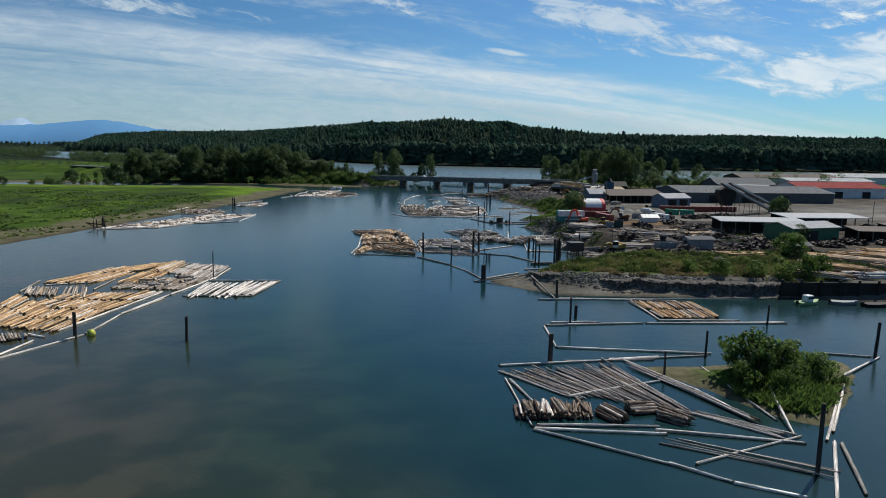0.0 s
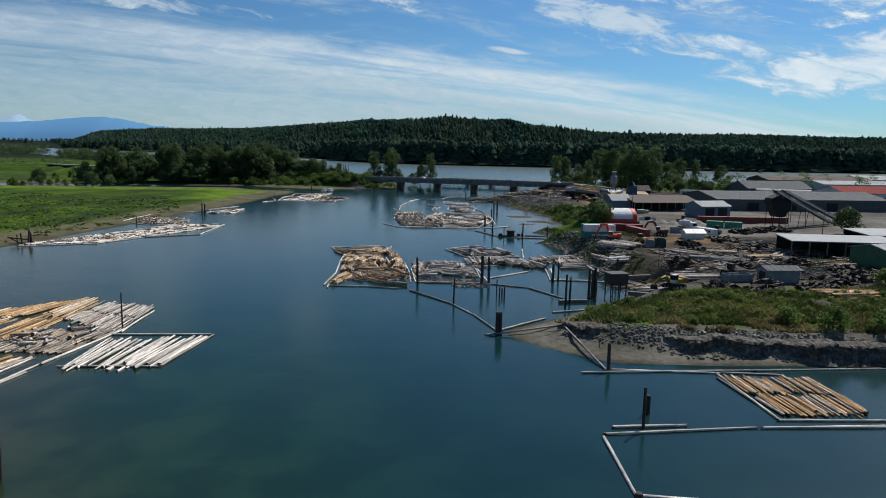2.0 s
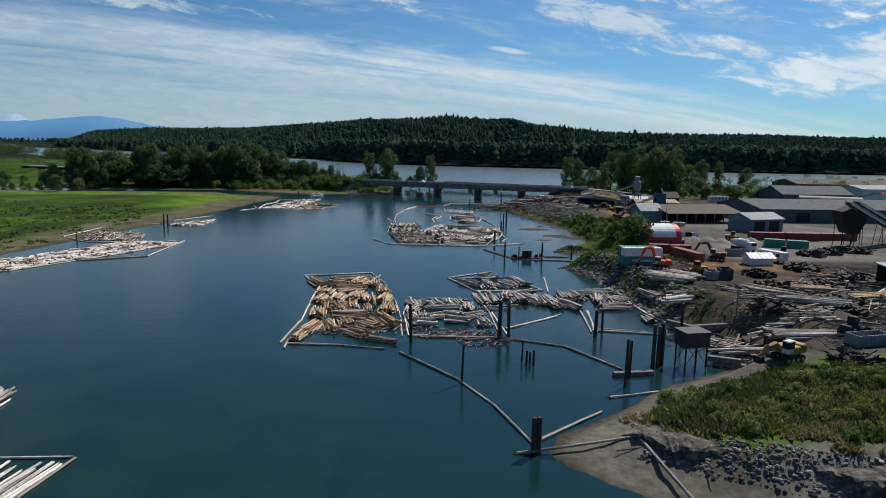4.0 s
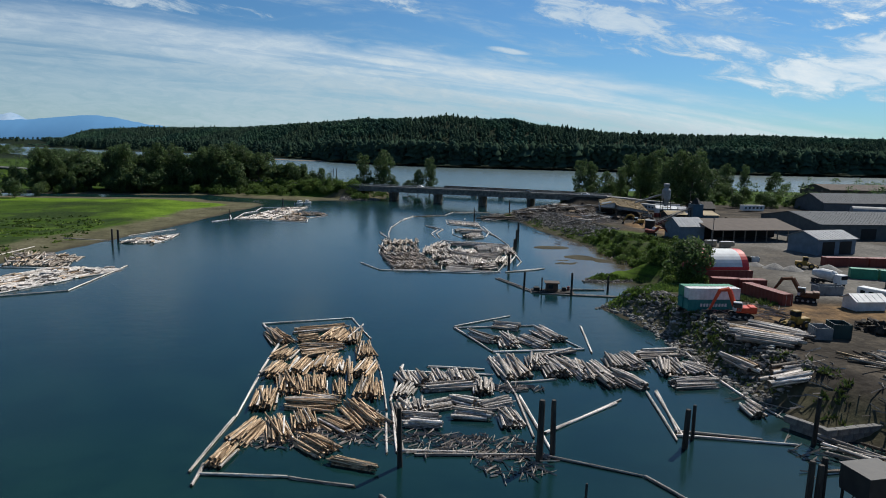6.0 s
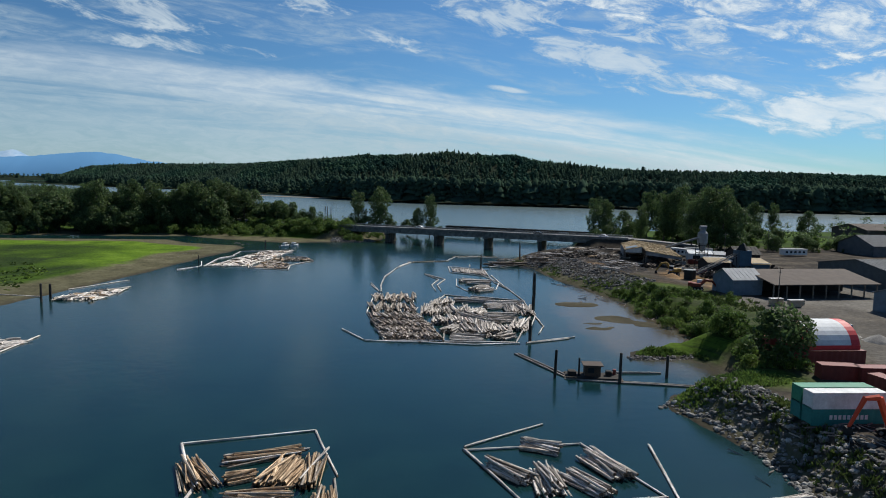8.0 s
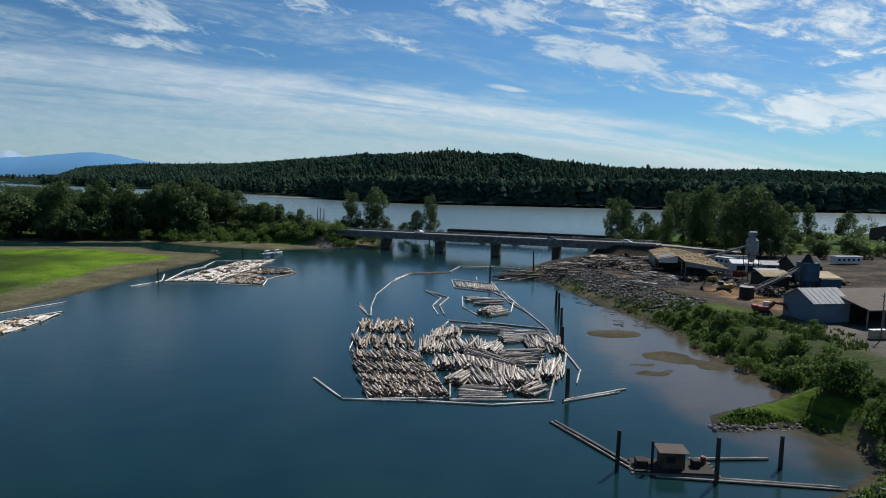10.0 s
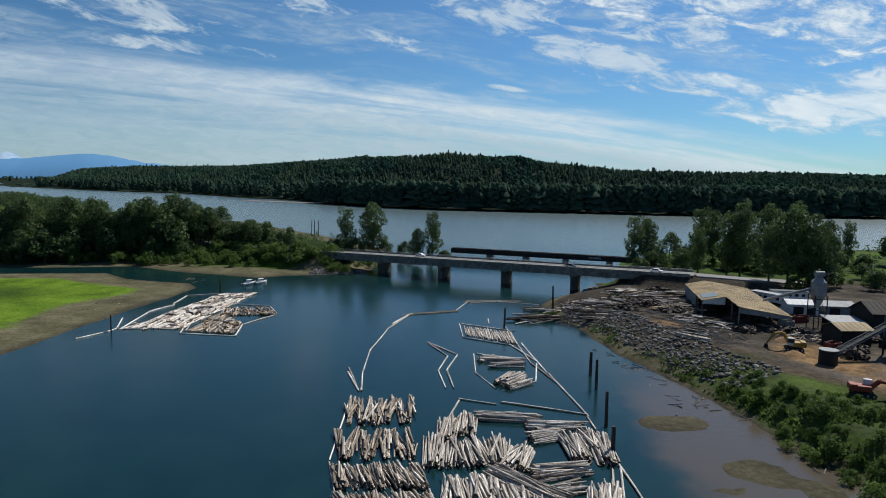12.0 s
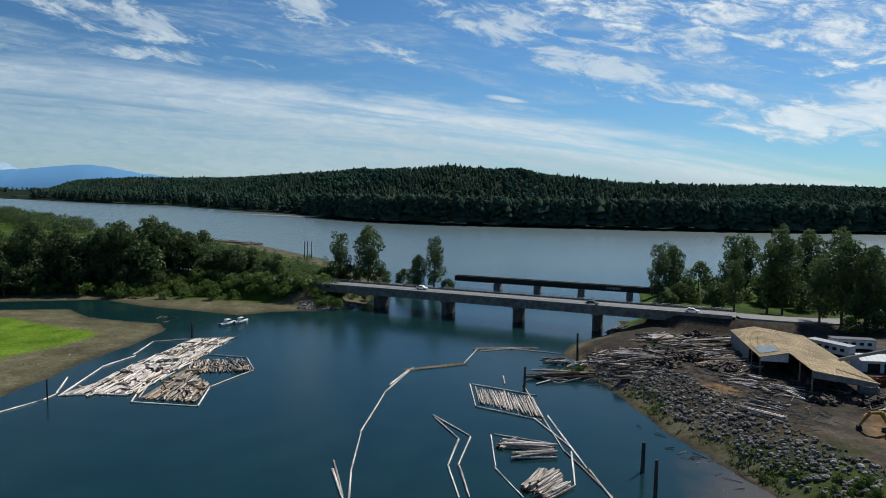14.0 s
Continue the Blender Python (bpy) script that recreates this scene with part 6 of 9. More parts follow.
def plant(key, x, y, scale=1.0, group="", dz=-0.2):
    src = PROTO[key]
    if group == "yard and shore shrubs":
        x, y, _k = yard(x, y)
    t = copy_thing(src, Matrix.Identity(4)) if key in USED else src
    USED.add(key)
    t.matrix_basis = Matrix.LocRotScale((x, y, max(z_at(x, y), 0) + dz), Euler((0, 0, RT.uniform(0, 6.28))), (scale * RT.uniform(0.92, 1.08) * (0.78 if key in ("tall", "tall2") else 1.0),) * 2 + (scale,))
    if group:
        t["group"] = group
    return t


RT = random.Random(77)
USED = set()
for x, y, k, s in ((-50, 560, "tall", 1.0), (-37, 562, "tall2", 1.22), (-5.5, 556, "tall", 0.98), (-13, 553, "tall2", 0.72), (-45, 556, "round", 0.8), (-30, 560, "round", 0.75), (-20, 560, "round", 0.7), (-56, 556, "round2", 0.9), (1, 552, "round2", 0.6)):
    plant(k, x, y, s, "trees by the bridge")
for x, y, k, s in ((88, 520, "tall", 0.95), (96, 526, "tall2", 0.9), (104, 518, "round", 1.1), (118, 520, "tall", 1.02), (127, 526, "tall2", 1.05), (136, 516, "tall", 1.16), (150, 520, "tall2", 1.2),
                   (160, 516, "tall", 1.15), (170, 520, "round", 1.3), (110, 510, "round2", 1.0), (128, 508, "round", 1.0), (145, 508, "round", 1.2), (182, 528, "tall2", 0.9), (200, 540, "tall", 0.8), (215, 530, "round", 1.2), (94, 512, "round2", 0.7)):
    plant(k, x, y, s, "trees beyond the sheds")
for x, y, k, s in ((134, 459, "tall", 1.06), (127, 460, "tall2", 1.2), (121, 462, "tall", 0.85), (140, 462, "tall2", 0.95), (115, 484, "tall", 1.0), (119.5, 482, "tall2", 1.15), (131, 454, "round2", 0.9), (138, 455, "round2", 0.8), (125, 452, "shrub", 1.0), (104, 486, "tall", 0.75), (98, 488, "round2", 1.0), (163, 468, "shrub", 1.1)):
    plant(k, x, y, s, "trees beyond the sheds")
for i in range(44):
    x = RT.uniform(142, 240)
    plant(RT.choice(("shrub", "shrub2", "round2")), x, RT.uniform(452, 474), RT.uniform(0.35, 0.75), "trees beyond the sheds")
# the wood on the left bank: a tall dense stand, then lower trees behind the embankment
for i in range(96):
    f = RT.random()
    deep = RT.random() ** 1.3
    x, y = -122 - 128 * f + RT.uniform(-4, 4), 540 - 36 * f + 34 * deep + RT.uniform(-3, 3)
    if deep < 0.16:
        plant(RT.choice(("round", "round2", "shrub")), x, y - 3, RT.uniform(0.8, 1.15), "left bank wood")
    elif RT.random() < 0.45:
        plant(RT.choice(("tall", "tall2")), x, y, RT.uniform(0.82, 1.14), "left bank wood").scale.x *= 1.25
    else:
        plant(RT.choice(("round", "round2")), x, y, RT.uniform(1.35, 1.95), "left bank wood")
for i in range(34):
    x = RT.uniform(-146, -62)
    plant(RT.choice(("round", "round2", "round2")), x, 549 - 0.30 * (x + 95) + RT.uniform(-4, 22), RT.uniform(0.75, 1.2) * (1.15 if x < -85 else 0.72), "left bank wood")
for x, y, s in ((-143, 540, 1.25), (-150, 536, 1.15), (-176, 530, 1.25), (-240, 512, 1.1), (-195, 526, 1.2)):
    plant("tall2", x, y, s, "left bank wood")
for i in range(44):
    x = RT.uniform(80, 230)
    plant(RT.choice(("shrub", "round2", "shrub")), x, 500 - 0.3 * (x - 80) * 0.35 + RT.uniform(-10, 22), RT.uniform(0.5, 1.1), "trees beyond the sheds")
# scrub along the embankment and the marsh edge, past counting
def scrub(name, label, spots, mat, seed):
    r = np.random.default_rng(seed)
    V, Fc, base = [], [], 0
    lib = [leaf_cloud(r, crown_blobs(r, 5.0, 6.5, "round"), 0.30, 9.0) for _ in range(4)]
    for x, y, k in spots:
        v, f = lib[r.integers(4)]
        a = r.random() * 6.28
        c, q = math.cos(a) * k, math.sin(a) * k
        V.append(np.stack([x + v[:, 0] * c - v[:, 1] * q, y + v[:, 0] * q + v[:, 1] * c, max(z_at(x, y), 0) - 0.3 + v[:, 2] * k], 1))
        Fc.append(f + base)
        base += len(v)
    return tagged(new(name, mesh_of(name, np.concatenate(V).tolist(), np.concatenate(Fc).tolist(), mat)), label, "scrub", kind="stuff")


spots = []
for i in range(64):
    x = RT.uniform(-128, -36)
    spots.append((x, 500 - 0.476 * x - RT.uniform(7, 17), RT.uniform(0.55, 1.05)))
for i in range(26):
    x = RT.uniform(-70, -32)
    spots.append((x, 500 - 0.476 * x + RT.uniform(8, 22), RT.uniform(0.5, 0.9)))
for i in range(56):
    x = -46 - 150 * i / 55 + RT.uniform(-3, 3)
    spots.append((x, 512 + 0.056 * abs(x) + RT.uniform(0, 14), RT.uniform(0.8, 1.35)))
scrub("bank_scrub", "green willow scrub crowding the bridge embankment", spots, M_LEAF_C, 41)
for i in range(46):
    x, y = RT.uniform(-330, -215), RT.uniform(430, 640)
    plant(RT.choice(("shrub", "round2", "shrub")), x, y, RT.uniform(0.5, 1.0), "marsh shrubs")
def on_marsh(x, y, rim=6.0):
    return signed(LEFT_LAND, np.array([[x]]), np.array([[y]]))[0, 0] > rim


far = []
for _ in range(260):
    x = RT.uniform(-900, -200)
    y = 560 + (-x) * RT.uniform(0.25, 0.95) + RT.uniform(0, 60)
    if on_marsh(x, y):
        far.append((x, y, 0.3, RT.uniform(3, 8)))
# thicket between the wood and the river
for _ in range(900):
    y = RT.uniform(552, 790)
    x = RT.uniform(-0.47 * y - 10, -34)
    if on_marsh(x, y, 12 if y < 660 else 30):
        far.append((x, y, 0.3, RT.uniform(3.5, 7.5) * (1.5 if x < -190 else 1.0)))
# trees along the marsh's river bank
for _ in range(260):
    f = RT.random()
    x = -350 - 330 * f
    y = np.interp(x, [-900, -376, -259], [1500, 947, 869]) - RT.uniform(12, 70)
    far.append((x, y, 0.3, RT.uniform(9, 19)))
for _ in range(160):
    x = RT.uniform(-1150, -790)
    far.append((x, np.interp(x, [-2400, -900, -376], [2900, 1500, 947]) - RT.uniform(12, 120), 0.3, RT.uniform(12, 24)))
far_wood("marsh_woods", far, 0, "dense thicket and scattered trees on the flat marsh", M_LEAF_A, 31, "round", 0.95, 190.0)
far = [(RT.uniform(190, 900), RT.uniform(470, 640), 1.5, RT.uniform(6, 17)) for _ in range(170)]
far_wood("yard_woods", far, 0, "leafy trees behind the industrial yard", M_LEAF_A, 32, "round", 0.85, 190.0)
# the bushy islet beside the front raft
for x, y, k, sc in ((40.5, 76, "shrub2", 0.9), (43, 77, "shrub", 0.7), (46.5, 78.5, "shrub", 0.8), (50, 77.5, "shrub", 0.7), (45, 81, "shrub", 0.85), (41.5, 79.5, "shrub", 0.65), (49, 81, "shrub", 0.75), (52.5, 80, "shrub2", 0.9), (47, 75.5, "shrub2", 0.7), (43.2, 80, "shrub2", 1.5), (53.5, 77, "shrub2", 0.6), (44.5, 73.5, "shrub2", 0.6)):
    plant(k, x, y, sc, "islet shrubs")

# ---- yard: materials ----
def paint(name, c, rough=0.55, vary=0.18, metal=0.0, scale=0.5):
    return material(name, (tuple(v * (1 - vary) for v in c), c, tuple(min(1, v * (1 + vary)) for v in c)), scale, rough, 0.15, 3.0, metal, fine=0.08)


M_TEAL, M_GREEN, M_RED, M_BROWNRED = paint("teal paint", (0.02, 0.16, 0.15)), paint("green paint", (0.03, 0.20, 0.12)), paint("red tent cloth", (0.50, 0.035, 0.04)), paint("oxide red paint", (0.17, 0.035, 0.028))
M_WHITE, M_TARP, M_GREYM, M_BLUEG = paint("dull white paint", (0.55, 0.56, 0.56)), paint("white tent cloth", (0.55, 0.57, 0.58), 0.7, 0.12), paint("grey sheet metal", (0.19, 0.205, 0.215), 0.7, 0.25, 0.1), paint("blue-grey cladding", (0.11, 0.155, 0.20), 0.7)
M_LROOF, M_BROOF, M_TAN, M_GALV = paint("pale metal roof", (0.26, 0.275, 0.29), 0.75, 0.15), paint("brown tarred roof", (0.075, 0.058, 0.048), 0.85), paint("rusty tan roof sheet", (0.27, 0.20, 0.105), 0.75, 0.5, 0.0, 0.16), paint("grey roof sheet", (0.10, 0.108, 0.115), 0.9)
M_ORANGE, M_YELLOW, M_BLACK, M_BLUE = paint("orange-red machine paint", (0.50, 0.055, 0.02), 0.45), paint("dirty yellow machine paint", (0.26, 0.16, 0.03), 0.6, 0.4), paint("black rubber and soot", (0.018, 0.018, 0.018), 0.8), paint("dark blue sheet metal", (0.03, 0.075, 0.12), 0.5)
M_GLASSD = paint("dark window glass", (0.015, 0.02, 0.025), 0.1)
M_WOODW = material("weathered grey timber", ((0.09, 0.075, 0.06), (0.17, 0.145, 0.12), (0.26, 0.23, 0.20)), 1.5, 0.9, 0.4, 8.0, stretch=(0.4, 3, 3), fine=0.2)
M_TIMB = material("dark wet timber wall", ((0.014, 0.012, 0.010), (0.035, 0.03, 0.026)), 1.2, 0.85, 0.4, 6.0)
M_GRAVEL = material("grey crushed gravel", ((0.17, 0.165, 0.155), (0.25, 0.24, 0.22)), 1.2, 0.95, 0.8, 9.0, coord="World", fine=0.3)
M_ROCK = material("grey riprap rock", ((0.045, 0.043, 0.040), (0.11, 0.105, 0.098), (0.23, 0.22, 0.205)), 0.8, 0.9, 0.5, 4.0, island=0.65)
M_SAWD = material("orange sawdust", ((0.15, 0.085, 0.035), (0.26, 0.155, 0.07)), 0.8, 0.95, 0.5, 6.0, coord="World")


def at_ground(x, y, heading=0.0, dz=0.0):
    x, y, k = yard(x, y)
    return pose(x, y, z_at(x, y) + dz, 0, 0, heading) @ Matrix.Scale(k, 4)


def raised(x, y, z, heading, size=1.0):
    """A place in a stack: z is the height on the low plan, whose floor is 1.6."""
    x, y, k = yard(x, y)
    k *= size
    return pose(x, y, 4.42 + (z - 1.6) * k, 0, 0, heading) @ Matrix.Scale(k, 4)


# ---- yard: kinds of things ----
def container(x, y, heading, z, paint_mat, label, length=12.19, size=1.0):
    c = thing("shipping_container", raised(x, y, z, heading, size), label, "container", "shipping containers")
    L, w, h = length / 2, 1.22, 2.59
    part("frame", boxes((-L, L, -w, -w + 0.14, 0, 0.16), (-L, L, w - 0.14, w, 0, 0.16), (-L, L, -w, -w + 0.12, h - 0.12, h), (-L, L, w - 0.12, w, h - 0.12, h),
                        *[(sx, sx + 0.16, sy, sy + 0.16, 0.002, h - 0.002) for sx in (-L, L - 0.16) for sy in (-w, w - 0.16)]), paint_mat, c)
    for sy in (-1, 1):
        pts = []
        n = int(length / 0.28)
        for i in range(n + 1):
            xx = -L + 0.16 + (length - 0.32) * i / n
            o = 0.055 if i % 4 in (0, 1) else 0.015
            pts.append((xx, sy * (w - o)))
        bm = bmesh.new()
        lo, hi = [bm.verts.new((a, b, 0.16)) for a, b in pts], [bm.verts.new((a, b, h - 0.12)) for a, b in pts]
        for i in range(n):
            bm.faces.new((lo[i], lo[i + 1], hi[i + 1], hi[i]))
        part("side_panel", bm, paint_mat, c)
    part("roof", boxes((-L + 0.02, L - 0.02, -w + 0.02, w - 0.02, h - 0.06, h - 0.02)), paint_mat, c)
    part("end_wall", boxes((-L + 0.02, -L + 0.07, -w + 0.14, w - 0.14, 0.16, h - 0.12)), paint_mat, c)
    for sy in (-0.57, 0.57):
        d = part("door", boxes((L - 0.07, L - 0.02, sy - 0.54, sy + 0.54, 0.16, h - 0.12)), paint_mat, c)
        part("lock_rod", tubes(((L, sy + 0.2, 0.2), (L, sy + 0.2, h - 0.2), 0.03), seg=6), M_STEEL, d)
    return c


def gable_house(name, x, y, heading, w, d, eave, ridge, wall, roof, label, category, axis="x", over=0.5, doors=(), z=None):
    """A sheet-clad building: walls, two roof planes with thickness, and dark door openings (side, from, to, height)."""
    b = thing(name, at_ground(x, y, heading), label, category)
    t = 0.2
    if axis == "x":
        prof = [(-d / 2, -0.5), (d / 2, -0.5), (d / 2, eave), (0, ridge), (-d / 2, eave)]
        for x0 in (-w / 2, w / 2 - t):
            part("gable_wall", prism_x(prof, x0, x0 + t), wall, b)
        k = (ridge - eave) / (d / 2)
        for s in (-1, 1):
            y0 = s * d / 2
            part("wall", boxes((-w / 2 + t, w / 2 - t, min(y0, y0 - s * t), max(y0, y0 - s * t), -0.5, eave)), wall, b)
            e0 = eave - k * over + 0.04
            rf = part("roof", prism_x([(0, ridge + 0.04), (s * (d / 2 + over), e0), (s * (d / 2 + over), e0 + 0.12), (0, ridge + 0.16)], -w / 2 - over, w / 2 + over), roof, b)
            ln = math.hypot(d / 2 + over, k * (d / 2 + over))
            sm = part("roof_seam", boxes(*[(-w / 2 + i * 1.4, -w / 2 + i * 1.4 + 0.07, 0 if s > 0 else -ln, ln if s > 0 else 0, -0.02, 0.06) for i in range(0, int(w / 1.4) + 1)]), roof, rf)
            sm.matrix_basis = Matrix.Translation((0, 0, ridge + 0.16)) @ Matrix.Rotation(-s * math.atan(k), 4, "X")
    for side, a0, a1, hh in doors:
        if side == "front":
            part("door", boxes((a0, a1, -d / 2 - 0.06, -d / 2 - 0.004, 0.02, hh)), M_BLACK if hh > 2.6 else M_GLASSD, b)
        elif side == "left":
            part("door", boxes((-w / 2 - 0.06, -w / 2 - 0.004, a0, a1, 0.02, hh)), M_BLACK, b)
    return b


def open_shed(x, y, heading, w, d, front, back, roof, label, posts=7, wall=None):
    s = thing("open_shed", at_ground(x, y, heading), label, "shed")
    k = (back - front) / d
    part("roof", prism_x([(-d / 2 - 0.8, front - 0.8 * k), (d / 2 + 0.5, back + 0.5 * k), (d / 2 + 0.5, back + 0.5 * k + 0.25), (-d / 2 - 0.8, front - 0.8 * k + 0.25)], -w / 2 - 0.5, w / 2 + 0.5), roof, s)
    part("back_wall", boxes((-w / 2, w / 2, d / 2 - 0.2, d / 2, -0.3, back - 0.1)), wall or M_BLACK, s)
    for i in range(posts):
        xx = -w / 2 + w * i / (posts - 1)
        part("post", boxes((xx - 0.15, xx + 0.15, -d / 2, -d / 2 + 0.3, -0.3, front - 0.05)), M_WOODW, s)
    return s


def excavator(x, y, heading, col, label, reach=7.5, up=4.6):
    e = thing("excavator", at_ground(x, y, heading, 0.02), label, "excavator", "excavators")
    for s in (-1.25, 1.25):
        tr = part("track", prism([(-2.0, 0.25), (-1.6, 0), (1.6, 0), (2.0, 0.25), (2.0, 0.65), (1.6, 0.9), (-1.6, 0.9), (-2.0, 0.65)], s - 0.3, s + 0.3), M_BLACK, e)
        for wx in (-1.5, -0.5, 0.5, 1.5):
            part("roller", tubes(((wx, s - 0.33, 0.35), (wx, s + 0.33, 0.35), 0.25), seg=10), M_STEEL, tr)
    part("body", boxes((-2.4, 1.2, -1.35, 1.35, 1.05, 2.1), (-2.5, -1.2, -1.3, 1.3, 1.1, 2.3), bevel=0.12), col, e)
    part("slew_ring", tubes(((0, 0, 0.75), (0, 0, 1.06), 0.8), seg=14), M_BLACK, e)
    cab = part("cab", boxes((0.1, 1.6, 0.35, 1.35, 1.3, 3.1), bevel=0.1), M_WHITE, e)
    part("cab_window", boxes((0.25, 1.63, 0.45, 1.38, 2.0, 2.9)), M_GLASSD, cab)
    part("boom", tubes(((1.0, -0.3, 1.7), (reach * 0.42, -0.3, up), 0.48, 0.44), ((reach * 0.42, -0.3, up), (reach * 0.72, -0.3, up - 0.3), 0.44, 0.30), seg=6), col, e)
    part("stick", tubes(((reach * 0.70, -0.3, up - 0.1), (reach, -0.3, 1.0), 0.36, 0.22), seg=6), col, e)
    part("cylinder", tubes(((1.4, -0.3, 1.4), (reach * 0.36, -0.3, up - 1.0), 0.09), seg=6), M_STEEL, e)
    part("bucket", prism([(reach - 0.5, 0.15), (reach + 0.5, 0.1), (reach + 0.35, 1.0), (reach - 0.2, 1.1)], -0.85, 0.25), M_BLACK, e)
    return e


def loader(x, y, heading, col, label):
    e = thing("wheel_loader", at_ground(x, y, heading, 0.02), label, "loader")
    for wx in (-1.5, 1.4):
        for wy in (-1.0, 1.0):
            w = part("wheel", tubes(((wx, wy - 0.28, 0.75), (wx, wy + 0.28, 0.75), 0.75), seg=14), M_BLACK, e)
            part("rim", tubes(((wx, wy - 0.3, 0.75), (wx, wy + 0.3, 0.75), 0.38), seg=10), col, w)
    part("body", boxes((-2.6, 0.2, -0.85, 0.85, 0.8, 1.9), (0.2, 1.9, -0.5, 0.5, 0.7, 1.3), bevel=0.1), col, e)
    cab = part("cab", boxes((-0.8, 0.5, -0.65, 0.65, 1.9, 3.2), bevel=0.08), col, e)
    part("cab_window", boxes((-0.7, 0.54, -0.68, 0.68, 2.2, 3.0)), M_GLASSD, cab)
    part("arm", tubes(((0.3, -0.5, 1.6), (3.0, -0.5, 0.7), 0.16), ((0.3, 0.5, 1.6), (3.0, 0.5, 0.7), 0.16), seg=6), col, e)
    part("bucket", prism([(2.8, 0.15), (4.0, 0.1), (3.3, 0.25), (2.95, 1.1)], -1.35, 1.35), M_BLACK, e)
    return e


def skip(x, y, heading, col, label, l=5.0, w=2.3, h=1.7, group="skips"):
    s = thing("skip_bin", at_ground(x, y, heading, 0.02), label, "bin", group)
    part("floor", boxes((-l / 2, l / 2, -w / 2, w / 2, 0.0, 0.1)), col, s)
    for y0 in (-w / 2, w / 2 - 0.1):
        p = part("side", boxes((-l / 2, l / 2, y0, y0 + 0.1, 0.1, h)), col, s)
        part("rib", boxes(*[(x0, x0 + 0.1, y0 - 0.06, y0 + 0.16, 0.1, h - 0.02) for x0 in np.arange(-l / 2, l / 2 - 0.05, 0.8)]), col, p)
    for x0 in (-l / 2, l / 2 - 0.1):
        part("end", boxes((x0, x0 + 0.1, -w / 2 + 0.1, w / 2 - 0.1, 0.1, h)), col, s)
    return s


def mound(x, y, r, h, mat, label, seed, category="mound"):
    rr = random.Random(seed)
    bm = bmesh.new()
    n, prev = 22, None
    for i in range(7):
        f = i / 6
        ring = [bm.verts.new((r * (1 - f) * (1 + rr.uniform(-0.1, 0.1)) * math.cos(6.283 * j / n) , r * (1 - f) * (1 + rr.uniform(-0.1, 0.1)) * math.sin(6.283 * j / n), h * (1 - (1 - f) ** 1.25) - 0.15)) for j in range(n)]
        if prev:
            for j in range(n):
                bm.faces.new((prev[j], prev[(j + 1) % n], ring[(j + 1) % n], ring[j]))
        prev = ring
    ob = part("mound", bm, mat, smooth=True)
    ob.matrix_basis = at_ground(x, y)
    return tagged(ob, label, category, "heaps in the yard")


def log_deck(x, y, heading, n, length, width, tone, label, layers=2, spread=1.0):
    b = thing("log_deck", at_ground(x, y, heading, 0.1), label, "log pile", "log decks in the yard")
    for layer in range(layers):
        for i in range(n - layer):
            put_log(b, tone if RL.random() < 0.8 else RL.choice(("grey", "stain", "brown")), RL.uniform(-0.12, 0.12) * length, (i - (n - layer - 1) / 2) * width * spread + RL.uniform(-0.08, 0.08), width * (0.45 + 0.85 * layer) + RL.uniform(-0.03, 0.06),
                    length * RL.uniform(0.72, 1.08), width * RL.uniform(0.75, 1.15), radians(RL.uniform(-5, 5)) + (3.1416 if RL.random() < 0.5 else 0), radians(RL.uniform(-0.7, 0.7)))
    return b


def block_wall(x, y, heading, n, rows, label):
    w = thing("block_wall", at_ground(x, y, heading, -0.2), label, "wall", "concrete block walls")
    bm0 = boxes((-0.745, 0.745, -0.37, 0.37, 0, 0.735), bevel=0.04)
    me = None
    for r in range(rows):
        for i in range(n - (r % 2) - (r // 2)):
            if me is None:
                ob = part("block", bm0, M_CONC, w)
                me = ob.data
            else:
                ob = new("block", me)
                ob.parent = w
            ob.location = ((i + 0.5 * (r % 2)) * 1.51, RL.uniform(-0.03, 0.03), r * 0.745)
            ob.rotation_euler = (0, 0, radians(RL.uniform(-1.5, 1.5)))
    return w


